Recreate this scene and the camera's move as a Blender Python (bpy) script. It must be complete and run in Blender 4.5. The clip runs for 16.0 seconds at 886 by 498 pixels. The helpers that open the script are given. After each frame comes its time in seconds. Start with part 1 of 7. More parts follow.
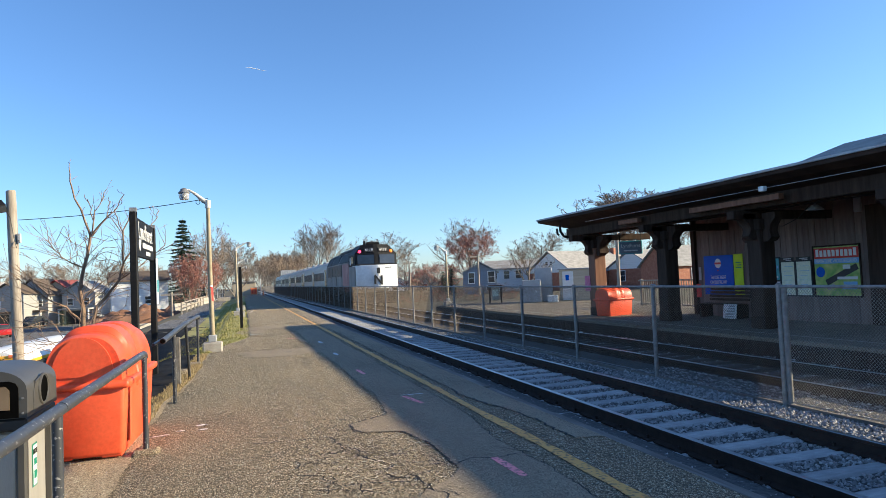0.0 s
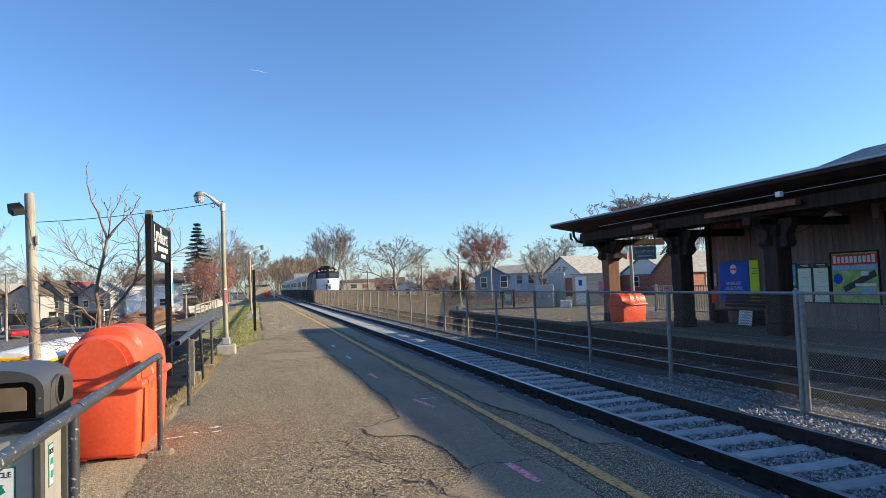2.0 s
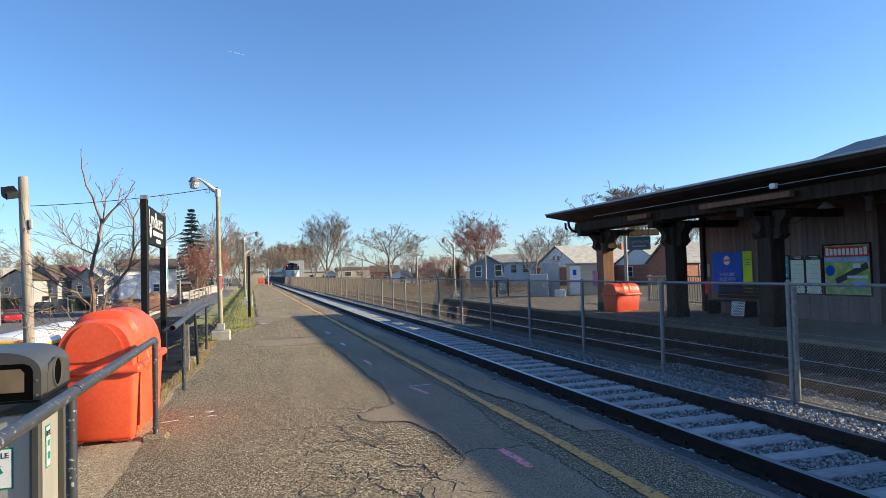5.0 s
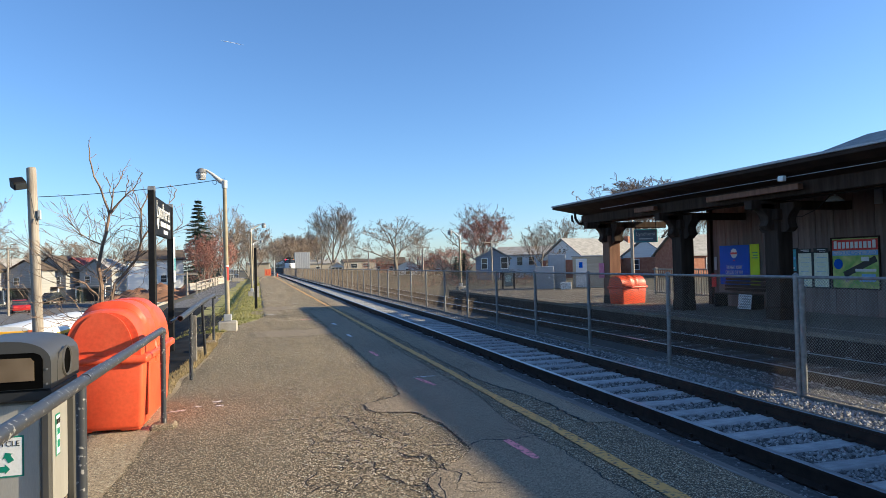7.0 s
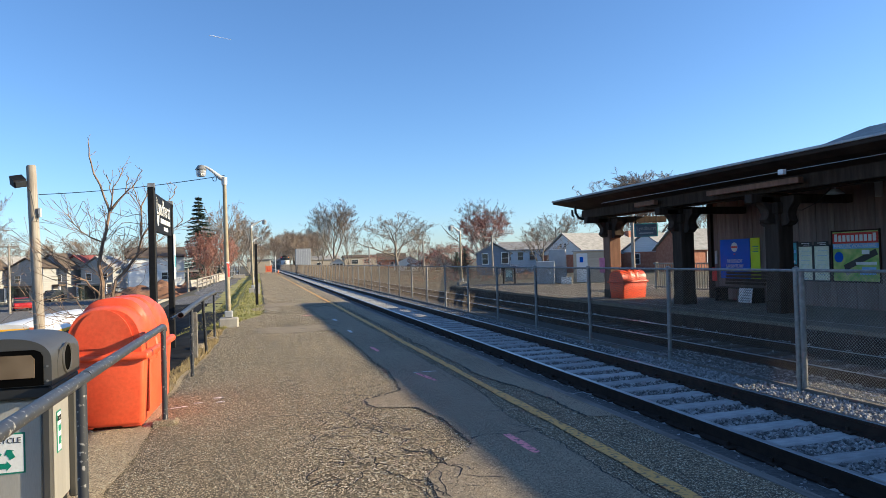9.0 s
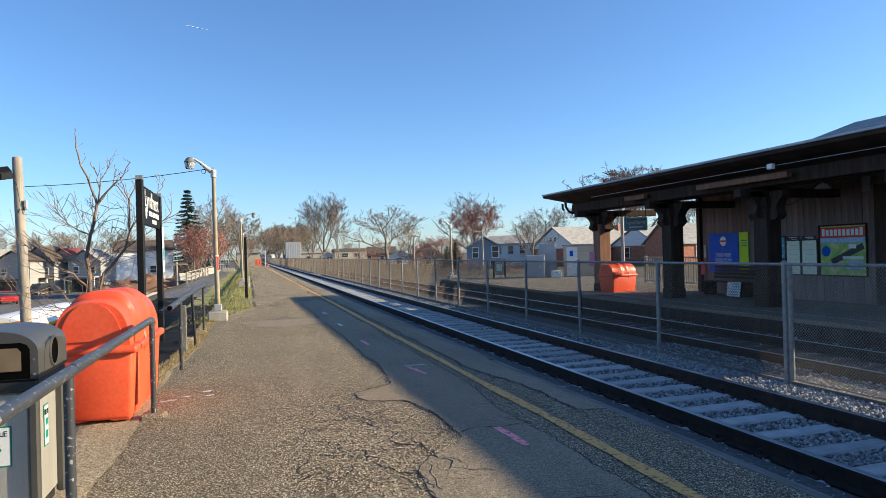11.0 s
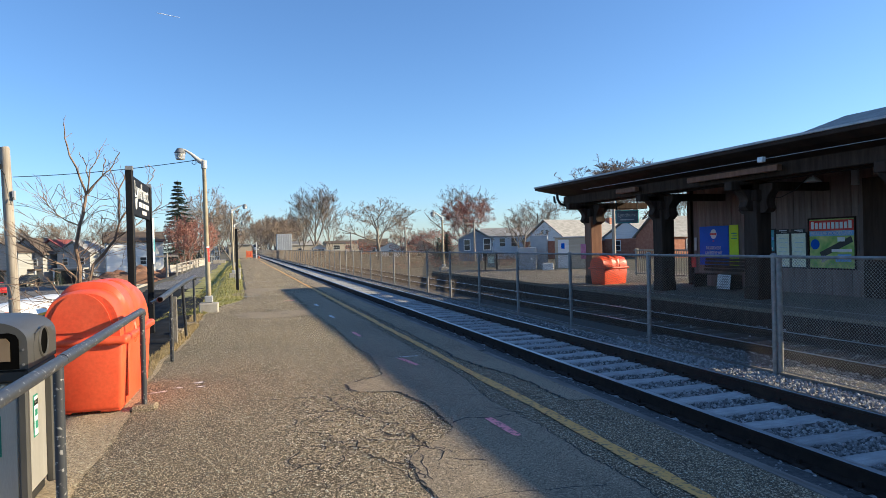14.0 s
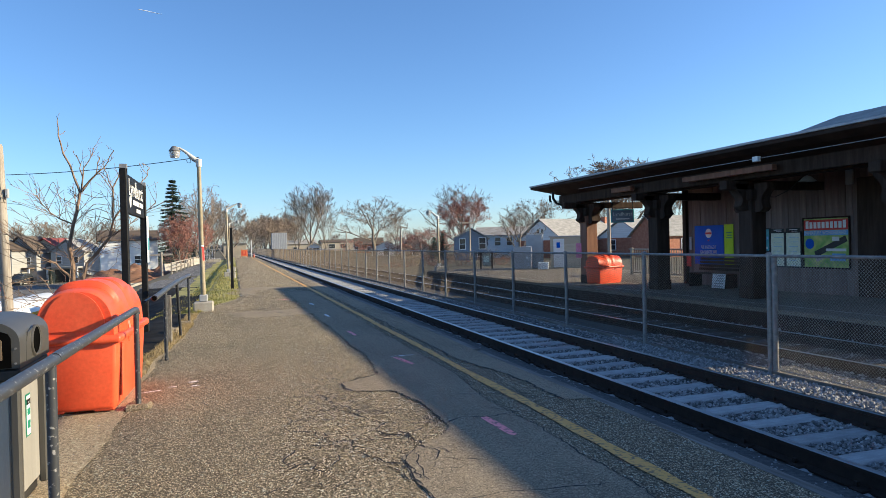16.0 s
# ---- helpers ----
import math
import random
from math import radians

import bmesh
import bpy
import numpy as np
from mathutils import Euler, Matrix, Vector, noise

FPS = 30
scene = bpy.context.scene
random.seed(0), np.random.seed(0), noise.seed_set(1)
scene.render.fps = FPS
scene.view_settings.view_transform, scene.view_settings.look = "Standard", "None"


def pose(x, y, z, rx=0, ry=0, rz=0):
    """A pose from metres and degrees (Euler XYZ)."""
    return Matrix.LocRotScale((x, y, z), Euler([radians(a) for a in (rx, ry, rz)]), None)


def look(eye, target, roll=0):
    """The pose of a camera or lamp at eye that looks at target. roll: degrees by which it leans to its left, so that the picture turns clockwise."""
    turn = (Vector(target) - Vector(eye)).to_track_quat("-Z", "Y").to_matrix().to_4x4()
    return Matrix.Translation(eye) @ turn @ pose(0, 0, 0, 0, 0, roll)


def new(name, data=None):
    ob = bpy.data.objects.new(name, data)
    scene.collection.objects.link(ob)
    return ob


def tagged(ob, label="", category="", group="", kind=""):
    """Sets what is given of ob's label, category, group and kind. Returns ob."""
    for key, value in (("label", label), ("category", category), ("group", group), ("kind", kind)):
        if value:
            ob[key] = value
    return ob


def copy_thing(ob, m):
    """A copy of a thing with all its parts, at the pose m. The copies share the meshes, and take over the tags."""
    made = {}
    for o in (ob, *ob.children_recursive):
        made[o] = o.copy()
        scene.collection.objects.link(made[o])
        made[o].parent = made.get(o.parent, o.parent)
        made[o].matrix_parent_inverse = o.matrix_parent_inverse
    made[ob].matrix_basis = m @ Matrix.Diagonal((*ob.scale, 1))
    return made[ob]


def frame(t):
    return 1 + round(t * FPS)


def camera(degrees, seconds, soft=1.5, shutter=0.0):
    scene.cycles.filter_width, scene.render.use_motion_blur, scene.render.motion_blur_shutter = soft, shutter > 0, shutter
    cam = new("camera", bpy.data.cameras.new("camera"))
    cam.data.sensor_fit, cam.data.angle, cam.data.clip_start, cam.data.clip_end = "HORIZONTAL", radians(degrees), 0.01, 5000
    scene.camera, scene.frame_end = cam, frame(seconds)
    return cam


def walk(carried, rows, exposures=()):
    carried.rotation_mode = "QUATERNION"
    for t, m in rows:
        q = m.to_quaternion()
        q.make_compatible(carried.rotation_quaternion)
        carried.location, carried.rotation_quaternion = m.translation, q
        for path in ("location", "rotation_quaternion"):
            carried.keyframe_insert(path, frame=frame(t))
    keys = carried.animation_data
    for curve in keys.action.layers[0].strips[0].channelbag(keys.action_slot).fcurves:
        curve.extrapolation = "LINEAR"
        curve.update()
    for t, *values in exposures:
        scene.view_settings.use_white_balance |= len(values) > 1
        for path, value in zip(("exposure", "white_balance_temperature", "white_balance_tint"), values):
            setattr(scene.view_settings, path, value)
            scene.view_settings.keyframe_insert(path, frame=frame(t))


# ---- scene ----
EYE = Vector((0, 0, 1.612))
cam = camera(68, 16.0, soft=0.6)
PATH = [  # seconds, heading to the right of the track, upward tilt, lean, and the sway of the hand (degrees, metres)
    (0, 16.985, 2.519, -2.481, 0.024, 0.012, 0.023),
    (0.5, 16.499, 2.765, -2.097, 0.032, 0.033, 0.023),
    (1, 16.216, 2.931, -2.1, 0.024, 0.045, 0.025),
    (1.5, 16.051, 2.945, -2.057, 0.021, 0.029, 0.023),
    (2, 15.914, 2.941, -2.114, 0.013, 0.03, 0.02),
    (2.5, 15.684, 2.95, -2.144, 0.014, 0.029, 0.023),
    (3, 15.832, 2.64, -1.887, 0.01, 0.007, 0.02),
    (3.5, 16.159, 2.243, -1.223, 0.007, 0.006, 0.017),
    (4, 16.395, 2.206, -1.55, 0.002, 0.004, 0.016),
    (6.5, 16.102, 1.328, -1.335, -0.009, 0.009, 0.001),
    (7, 15.799, 1.256, -1.347, -0.011, 0.006, 0.003),
    (7.5, 15.507, 1.15, -1.398, -0.006, 0.013, -0.002),
    (8, 15.303, 1.005, -1.487, 0.001, 0.004, -0),
    (8.5, 15.341, 0.946, -1.634, -0.004, 0.006, -0.004),
    (9, 15.724, 0.867, -1.667, -0, -0, 0),
    (11.5, 16.693, 0.171, -1.573, -0.001, 0.014, -0.007),
    (12, 16.878, 0.07, -1.519, -0.001, 0.007, -0.008),
    (12.5, 16.964, -0.073, -1.278, 0.001, 0.005, -0.007),
    (13, 17.009, -0.223, -1.491, -0.001, 0.008, -0.015),
    (13.5, 17.053, -0.317, -1.473, -0.001, 0.01, -0.014),
    (14, 17.257, -0.39, -1.427, -0.002, 0.013, -0.015),
    (14.5, 17.339, -0.458, -1.412, -0.002, 0.013, -0.008),
    (15, 17.435, -0.492, -1.405, -0, 0.014, -0.009),
    (15.5, 17.595, -0.418, -1.402, -0.003, 0.01, -0.015),
    (16, 17.657, -0.483, -1.357, -0.001, 0.034, -0.018),
]


def aim(yaw, pitch, roll, dx, dy, dz):
    y, p = radians(yaw), radians(pitch)
    eye = EYE + Vector((dx, dy, dz))
    return look(eye, eye + Vector((math.sin(y) * math.cos(p), math.cos(y) * math.cos(p), math.sin(p))), roll)


walk(cam, [(t, aim(*v)) for t, *v in PATH], [(0, 1.09, 5620, 9), (1, 1.0, 5620, 9), (16, 0.97, 5640, 9)])

# ---- light: a low afternoon sun across the tracks, clear sky ----
SUN = Vector((9.67, -2.9, 3.74)).normalized()
sun = new("sun", bpy.data.lights.new("sun", "SUN"))
sun.data.energy, sun.data.angle, sun.data.color = 5.0, radians(0.55), (1.0, 0.78, 0.46)
sun.matrix_world = look(SUN * 60, (0, 0, 0))
world = bpy.data.worlds.new("sky")
scene.world = world
world.use_nodes = True
sky = world.node_tree.nodes.new("ShaderNodeTexSky")
sky.sky_type, sky.sun_disc = "NISHITA", False
sky.sun_elevation, sky.sun_rotation = math.asin(SUN.z), math.atan2(SUN.x, SUN.y)
sky.altitude, sky.air_density, sky.dust_density, sky.ozone_density = 20, 0.95, 0.4, 4.2
world.node_tree.nodes["Background"].inputs["Strength"].default_value = 0.096
world.node_tree.links.new(sky.outputs[0], world.node_tree.nodes["Background"].inputs["Color"])


# ---- materials ----
class Nodes:
    """A small hand for node trees."""

    def __init__(self, name, rough=0.8, metal=0.0):
        self.m = bpy.data.materials.new(name)
        self.m.use_nodes = True
        self.t = self.m.node_tree
        self.b = self.t.nodes["Principled BSDF"]
        self.b.inputs["Roughness"].default_value, self.b.inputs["Metallic"].default_value = rough, metal
        self.c = self.t.nodes.new("ShaderNodeTexCoord").outputs["Object"]

    def n(self, kind, **ins):
        node = self.t.nodes.new("ShaderNode" + kind)
        for k, v in ins.items():
            self.put(node.inputs[k.replace("_", " ")], v)
        return node

    def put(self, socket, v):
        if isinstance(v, bpy.types.NodeSocket):
            self.t.links.new(v, socket)
        else:
            socket.default_value = v

    def noise(self, scale, detail=4.0, stretch=None, rough=0.55):
        c = self.c
        if stretch:
            c = self.n("Mapping", Vector=c, Scale=stretch).outputs[0]
        return self.n("TexNoise", Vector=c, Scale=scale, Detail=detail, Roughness=rough).outputs["Fac"]

    def ramp(self, fac, stops):
        node = self.n("ValToRGB", Fac=fac)
        e = node.color_ramp.elements
        while len(e) < len(stops):
            e.new(0.5)
        for el, (at, col) in zip(e, stops):
            el.position = at
            el.color = (*col, 1) if isinstance(col, tuple) else (col, col, col, 1)
        return node.outputs["Color"]

    def mix(self, fac, a, b, mode="MIX"):
        node = self.t.nodes.new("ShaderNodeMix")
        node.data_type, node.blend_type = "RGBA", mode
        for s, v in ((node.inputs[0], fac), (node.inputs[6], a), (node.inputs[7], b)):
            self.put(s, (*v, 1) if isinstance(v, tuple) and len(v) == 3 else v)
        return node.outputs[2]

    def bump(self, height, strength=0.3, distance=0.01):
        node = self.n("Bump", Height=height, Strength=strength, Distance=distance)
        self.t.links.new(node.outputs[0], self.b.inputs["Normal"])

    def base(self, v):
        self.put(self.b.inputs["Base Color"], (*v, 1) if isinstance(v, tuple) else v)
        return self.m


def plain(name, a, b, scale=6.0, rough=0.7, metal=0.0, bump=0.25, fine=60.0, stretch=None, spread=0.0, shine=0.5):
    """A surface that drifts between two colours at two scales, with fine relief."""
    k = Nodes(name, rough, metal)
    k.b.inputs["Specular IOR Level"].default_value = shine
    big = k.noise(scale, 5.0, stretch)
    small = k.noise(fine, 3.0, stretch)
    col = k.mix(k.ramp(big, [(0.35, 0.0), (0.68, 1.0)]), a, b)
    col = k.mix(k.ramp(small, [(0.3, 0.0), (0.75, 0.35)]), col, tuple(v * 0.6 for v in a))
    if spread:
        rnd = k.n("ObjectInfo").outputs["Random"]
        col = k.mix(1.0, col, k.ramp(rnd, [(0.0, 1.0 - spread), (1.0, 1.0)]), "MULTIPLY")
    if bump:
        k.bump(small, bump, 0.004)
    return k.base(col)


def asphalt(name, base, spot, cracked=0.0, coarse=62.0, relief=1.0):
    """Worn asphalt: rounded aggregate with dark pits between the stones, stains, and a web of cracks where it has aged."""
    k = Nodes(name, 0.88)
    k.b.inputs["Specular IOR Level"].default_value = 0.3
    cell = k.n("TexVoronoi", Vector=k.c, Scale=coarse)
    g = k.n("SeparateColor", Color=cell.outputs["Color"]).outputs[0]
    gap = cell.outputs["Distance"]
    worn = k.noise(0.5, 6.0)
    streak = k.noise(1.0, 5.0, (2.2, 0.35, 1.0))
    lo = tuple(v * 0.66 for v in base)
    col = k.mix(k.ramp(worn, [(0.36, 0.0), (0.64, 1.0)]), lo, base)
    col = k.mix(k.ramp(streak, [(0.45, 0.0), (0.7, 0.5)]), col, tuple(v * 1.35 for v in base))
    col = k.mix(k.ramp(g, [(0.6, 0.0), (0.85, 0.95)]), col, spot)
    fleck = k.n("SeparateColor", Color=k.n("TexVoronoi", Vector=k.c, Scale=coarse * 0.62).outputs["Color"]).outputs[1]
    col = k.mix(k.ramp(fleck, [(0.92, 0.0), (0.94, 0.7)]), col, tuple(min(0.8, v * 1.4) for v in spot))
    col = k.mix(k.ramp(g, [(0.06, 0.9), (0.3, 0.0)]), col, tuple(v * 0.2 for v in base))
    pits = k.ramp(gap, [(0.42, 0.0), (0.66, 0.9 * relief)])
    col = k.mix(pits, col, tuple(v * 0.14 for v in base))
    lost = k.ramp(k.noise(coarse * 0.42, 3.0), [(0.36, 0.85 * relief), (0.46, 0.0)])
    col = k.mix(lost, col, tuple(v * 0.2 for v in base))
    col = k.mix(k.ramp(k.noise(6.0, 4.0), [(0.58, 0.0), (0.75, 0.45)]), col, lo)
    h = k.mix(0.5, k.ramp(gap, [(0.0, 1.0), (0.8, 0.0)]), k.ramp(g, [(0.0, 0.0), (1.0, 1.0)]))
    h = k.mix(lost, h, (0.0, 0.0, 0.0))
    if cracked:
        warp = k.n("TexNoise", Vector=k.c, Scale=2.5, Detail=4.0).outputs["Color"]
        at = k.n("VectorMath", Vector=k.c)
        at.operation = "ADD"
        sc = k.n("VectorMath", Vector=warp)
        sc.operation = "SCALE"
        sc.inputs["Scale"].default_value = 0.55
        k.t.links.new(sc.outputs[0], at.inputs[1])
        edge = k.n("TexVoronoi", Vector=at.outputs[0], Scale=2.6)
        edge.feature = "DISTANCE_TO_EDGE"
        line = k.ramp(edge.outputs["Distance"], [(0.006, 1.0), (0.022, 0.0)])
        where = k.ramp(k.noise(0.42, 3.0), [(0.5, 0.0), (0.58, cracked)])
        mask = k.mix(1.0, line, where, "MULTIPLY")
        col = k.mix(mask, col, tuple(v * 0.12 for v in base))
        h = k.mix(mask, h, (0.0, 0.0, 0.0))
    k.bump(h, relief, 0.012)
    return k.base(col)


M = {}
M["asphalt"] = asphalt("worn_asphalt", (0.34, 0.265, 0.16), (0.8, 0.66, 0.45), 0.9, 100.0)
M["asphalt2"] = asphalt("sealed_asphalt", (0.31, 0.25, 0.17), (0.4, 0.325, 0.22), 0.0, 150.0, 0.3)
M["asphalt3"] = asphalt("far_platform_asphalt", (0.25, 0.21, 0.155), (0.34, 0.29, 0.22), 0.0, 120.0, 0.4)
M["lot"] = asphalt("parking_asphalt", (0.16, 0.155, 0.15), (0.3, 0.29, 0.28), 0.0, 62.0, 0.4)
M["tar"] = plain("tar", (0.012, 0.011, 0.01), (0.03, 0.027, 0.024), 9, 0.75)
k = Nodes("yellow_line_paint", 0.75)
wear = k.ramp(k.noise(26.0, 6.0), [(0.36, 0.0), (0.49, 1.0)])
M["yellow"] = k.base(k.mix(wear, (0.15, 0.12, 0.07), k.mix(k.noise(4.0), (0.78, 0.42, 0.1), (0.6, 0.32, 0.085))))
k = Nodes("pink_marking_spray", 0.8)
M["pink"] = k.base(k.mix(k.ramp(k.noise(30.0, 5.0), [(0.38, 0.0), (0.5, 1.0)]), (0.16, 0.12, 0.1), (0.9, 0.31, 0.32)))
k = Nodes("white_marking_spray", 0.8)
M["chalk"] = k.base(k.mix(k.ramp(k.noise(30.0, 5.0), [(0.42, 0.0), (0.5, 1.0)]), (0.12, 0.11, 0.1), (0.7, 0.7, 0.68)))
M["sandy"] = asphalt("sandy_filled_asphalt", (0.34, 0.26, 0.16), (0.5, 0.42, 0.3), 0.0, 140.0, 0.7)
M["concrete"] = plain("concrete", (0.3, 0.27, 0.23), (0.46, 0.43, 0.37), 3, 0.9, 0, 0.5, 40)
M["edge"] = plain("weathered_edge_timber", (0.12, 0.105, 0.09), (0.26, 0.24, 0.21), 3, 0.9, 0, 0.6, 50, (6, 0.5, 6))
M["dirt"] = asphalt("gravelly_soil", (0.46, 0.35, 0.205), (0.66, 0.53, 0.35), 0.0, 115.0, 0.45)
M["clay"] = plain("red_excavated_clay", (0.18, 0.088, 0.05), (0.31, 0.165, 0.095), 0.5, 0.95, 0, 0.8, 6)
M["ground"] = plain("winter_ground", (0.075, 0.065, 0.035), (0.14, 0.115, 0.065), 0.15, 0.95, 0, 0.5, 8)
M["grass"] = plain("short_grass", (0.23, 0.225, 0.055), (0.4, 0.345, 0.125), 0.9, 0.9, 0, 0.8, 40)
M["ballast"] = plain("ballast_bed", (0.05, 0.048, 0.045), (0.12, 0.115, 0.11), 20, 0.9, 0, 0.8, 90)
k = Nodes("ballast_stone", 0.85)
isl = k.n("NewGeometry").outputs["Random Per Island"]
M["stone"] = k.base(k.mix(k.noise(60.0), k.ramp(isl, [(0.0, (0.06, 0.06, 0.062)), (0.45, (0.27, 0.265, 0.26)), (0.8, (0.5, 0.49, 0.47)), (1.0, (0.72, 0.7, 0.67))]), (0.25, 0.24, 0.23)))
M["tie"] = plain("weathered_pale_tie", (0.38, 0.37, 0.36), (0.58, 0.57, 0.55), 5, 0.9, 0, 0.3, 60, (0.8, 3, 3), 0.25)
# darker copy of the tie: the far track's shade put into its colour
M["tie_shaded"] = plain("shade_darkened_tie", (0.06, 0.045, 0.035), (0.12, 0.1, 0.08), 5, 0.9, 0, 0.6, 60, (0.6, 6, 6), 0.25)
M["rail_side"] = plain("rusty_rail", (0.028, 0.018, 0.013), (0.055, 0.034, 0.022), 8, 0.8, 0.3, 0.3, 80)
M["rail_top"] = plain("worn_bright_rail", (0.42, 0.42, 0.43), (0.6, 0.6, 0.6), 3, 0.28, 1.0, 0.05, 60, (8, 0.4, 8))
M["galv"] = plain("galvanised_steel", (0.2, 0.2, 0.2), (0.32, 0.32, 0.31), 12, 0.6, 0.5, 0.1, 70)
M["wire"] = plain("dull_fence_wire", (0.1, 0.074, 0.05), (0.16, 0.12, 0.08), 3, 0.75, 0.1, 0.0)
M["wire_grey"] = plain("galvanised_fence_wire", (0.24, 0.22, 0.19), (0.36, 0.33, 0.29), 3, 0.6, 0.2, 0.0)
M["orange"] = plain("faded_orange_plastic", (0.8, 0.075, 0.018), (0.86, 0.13, 0.045), 1.6, 0.42, 0, 0.06, 30)
M["black_iron"] = plain("chipped_black_paint", (0.007, 0.007, 0.008), (0.014, 0.014, 0.015), 14, 0.6, 0, 0.3, 90, shine=0.2)
k = Nodes("chipped_black_rail_paint", 0.42)
M["rail_paint"] = k.base(k.mix(k.ramp(k.noise(38.0, 5.0), [(0.605, 0.0), (0.65, 0.8)]), (0.04, 0.043, 0.05), (0.36, 0.35, 0.33)))
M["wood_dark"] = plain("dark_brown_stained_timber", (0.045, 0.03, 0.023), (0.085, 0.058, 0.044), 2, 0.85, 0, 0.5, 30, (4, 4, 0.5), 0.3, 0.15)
M["wall_wood"] = plain("brown_wall_boards", (0.21, 0.155, 0.135), (0.31, 0.235, 0.21), 2, 0.8, 0, 0.5, 30, (4, 4, 0.5), 0.3, 0.2)
# lightened for sun on the end column and bounce under the eave
M["wood_lit"] = plain("lit_brown_timber", (0.17, 0.075, 0.042), (0.27, 0.13, 0.075), 2, 0.75, 0, 0.5, 30, (4, 4, 0.5))
M["roof_metal"] = plain("grey_roof_edge", (0.3, 0.31, 0.33), (0.42, 0.43, 0.45), 2, 0.5, 0.3, 0.1)
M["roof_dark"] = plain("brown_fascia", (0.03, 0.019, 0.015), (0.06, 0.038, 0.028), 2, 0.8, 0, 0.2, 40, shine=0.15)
M["shingle"] = plain("grey_shingles", (0.26, 0.25, 0.235), (0.4, 0.385, 0.36), 1.2, 0.9, 0, 0.6, 14, (1, 1, 3))
M["shingle_brown"] = plain("brown_shingles", (0.09, 0.065, 0.045), (0.15, 0.11, 0.08), 1.2, 0.9, 0, 0.6, 14)
M["siding_white"] = plain("white_siding", (0.66, 0.66, 0.65), (0.78, 0.78, 0.77), 1, 0.6, 0, 0.3, 12, (0.3, 0.3, 9))
# the grey stands for shade on the terraced houses' walls
M["siding_shaded"] = plain("shaded_grey_siding", (0.3, 0.3, 0.29), (0.4, 0.39, 0.37), 1, 0.7, 0, 0.3, 12, (0.3, 0.3, 9))
M["siding_blue"] = plain("slate_blue_siding", (0.17, 0.205, 0.265), (0.23, 0.265, 0.32), 1, 0.6, 0, 0.3, 12, (0.3, 0.3, 9))
M["siding_tan"] = plain("tan_siding", (0.42, 0.36, 0.27), (0.52, 0.45, 0.35), 1, 0.7, 0, 0.3, 12, (0.3, 0.3, 9))
M["brick"] = plain("red_brick", (0.32, 0.12, 0.07), (0.44, 0.2, 0.12), 3, 0.9, 0, 0.5, 20)
k = Nodes("window_glass", 0.06)
k.b.inputs["Specular IOR Level"].default_value = 0.8
M["glass"] = k.base(k.mix(k.noise(1.5), (0.02, 0.025, 0.03), (0.06, 0.065, 0.07)))
k = Nodes("coach_window_glass", 0.5)
k.b.inputs["Specular IOR Level"].default_value = 0.2
M["coach_glass"] = k.base(k.mix(k.noise(1.5), (0.035, 0.028, 0.024), (0.06, 0.05, 0.042)))
M["bark"] = plain("grey_bark", (0.17, 0.14, 0.11), (0.3, 0.26, 0.21), 3, 0.9, 0, 0.7, 30, (3, 3, 0.6))
M["bark_tan"] = plain("tan_young_bark", (0.2, 0.125, 0.08), (0.33, 0.235, 0.16), 5, 0.85, 0, 0.5, 40)
M["twig_red"] = plain("reddish_budding_twigs", (0.33, 0.145, 0.11), (0.45, 0.24, 0.18), 1, 0.9, 0, 0.0)
M["twig"] = plain("brown_winter_twigs", (0.23, 0.165, 0.12), (0.36, 0.275, 0.2), 1, 0.9, 0, 0.0)
M["needle"] = plain("dark_conifer_needles", (0.03, 0.052, 0.034), (0.07, 0.105, 0.065), 1, 0.85, 0, 0.0)
M["pole_wood"] = plain("weathered_pole_wood", (0.24, 0.2, 0.16), (0.45, 0.4, 0.33), 3, 0.9, 0, 0.6, 30, (6, 6, 0.4))
M["bus_yellow"] = plain("school_bus_yellow", (0.72, 0.37, 0.015), (0.78, 0.43, 0.03), 1, 0.4, 0, 0.05)
M["white_paint"] = plain("white_paint", (0.72, 0.72, 0.7), (0.82, 0.82, 0.8), 2, 0.45, 0, 0.05)
M["grey_paint"] = plain("grey_paint", (0.33, 0.34, 0.35), (0.43, 0.44, 0.45), 2, 0.55, 0, 0.1)
M["silver"] = plain("brushed_silver_coach", (0.42, 0.37, 0.31), (0.55, 0.49, 0.42), 0.6, 0.55, 0.1, 0.1, 8, (1, 0.2, 4))
M["loco_white"] = plain("grimy_white_loco", (0.6, 0.61, 0.62), (0.78, 0.79, 0.8), 0.7, 0.5, 0, 0.1, 6)
M["loco_grey"] = plain("grimy_grey_loco", (0.14, 0.14, 0.145), (0.27, 0.265, 0.26), 0.8, 0.6, 0.1, 0.1, 6, (1, 1, 0.4))
M["loco_pink"] = plain("faded_maroon_stripe", (0.3, 0.13, 0.13), (0.42, 0.22, 0.21), 0.8, 0.6, 0, 0.1)
M["black"] = plain("black_plastic", (0.012, 0.012, 0.012), (0.025, 0.025, 0.025), 6, 0.5, 0, 0.1)
# near-black flat faces carry the shade inside bin openings and pipe end
M["hole"] = plain("dark_hollow", (0.003, 0.003, 0.003), (0.005, 0.005, 0.005), 6, 0.95, 0, 0, shine=0.0)
M["rubber"] = plain("rubber", (0.015, 0.015, 0.015), (0.03, 0.03, 0.03), 8, 0.9)
M["bin_lid"] = plain("dark_grey_plastic", (0.05, 0.049, 0.046), (0.075, 0.072, 0.067), 2, 0.42, 0, 0.08, 160)
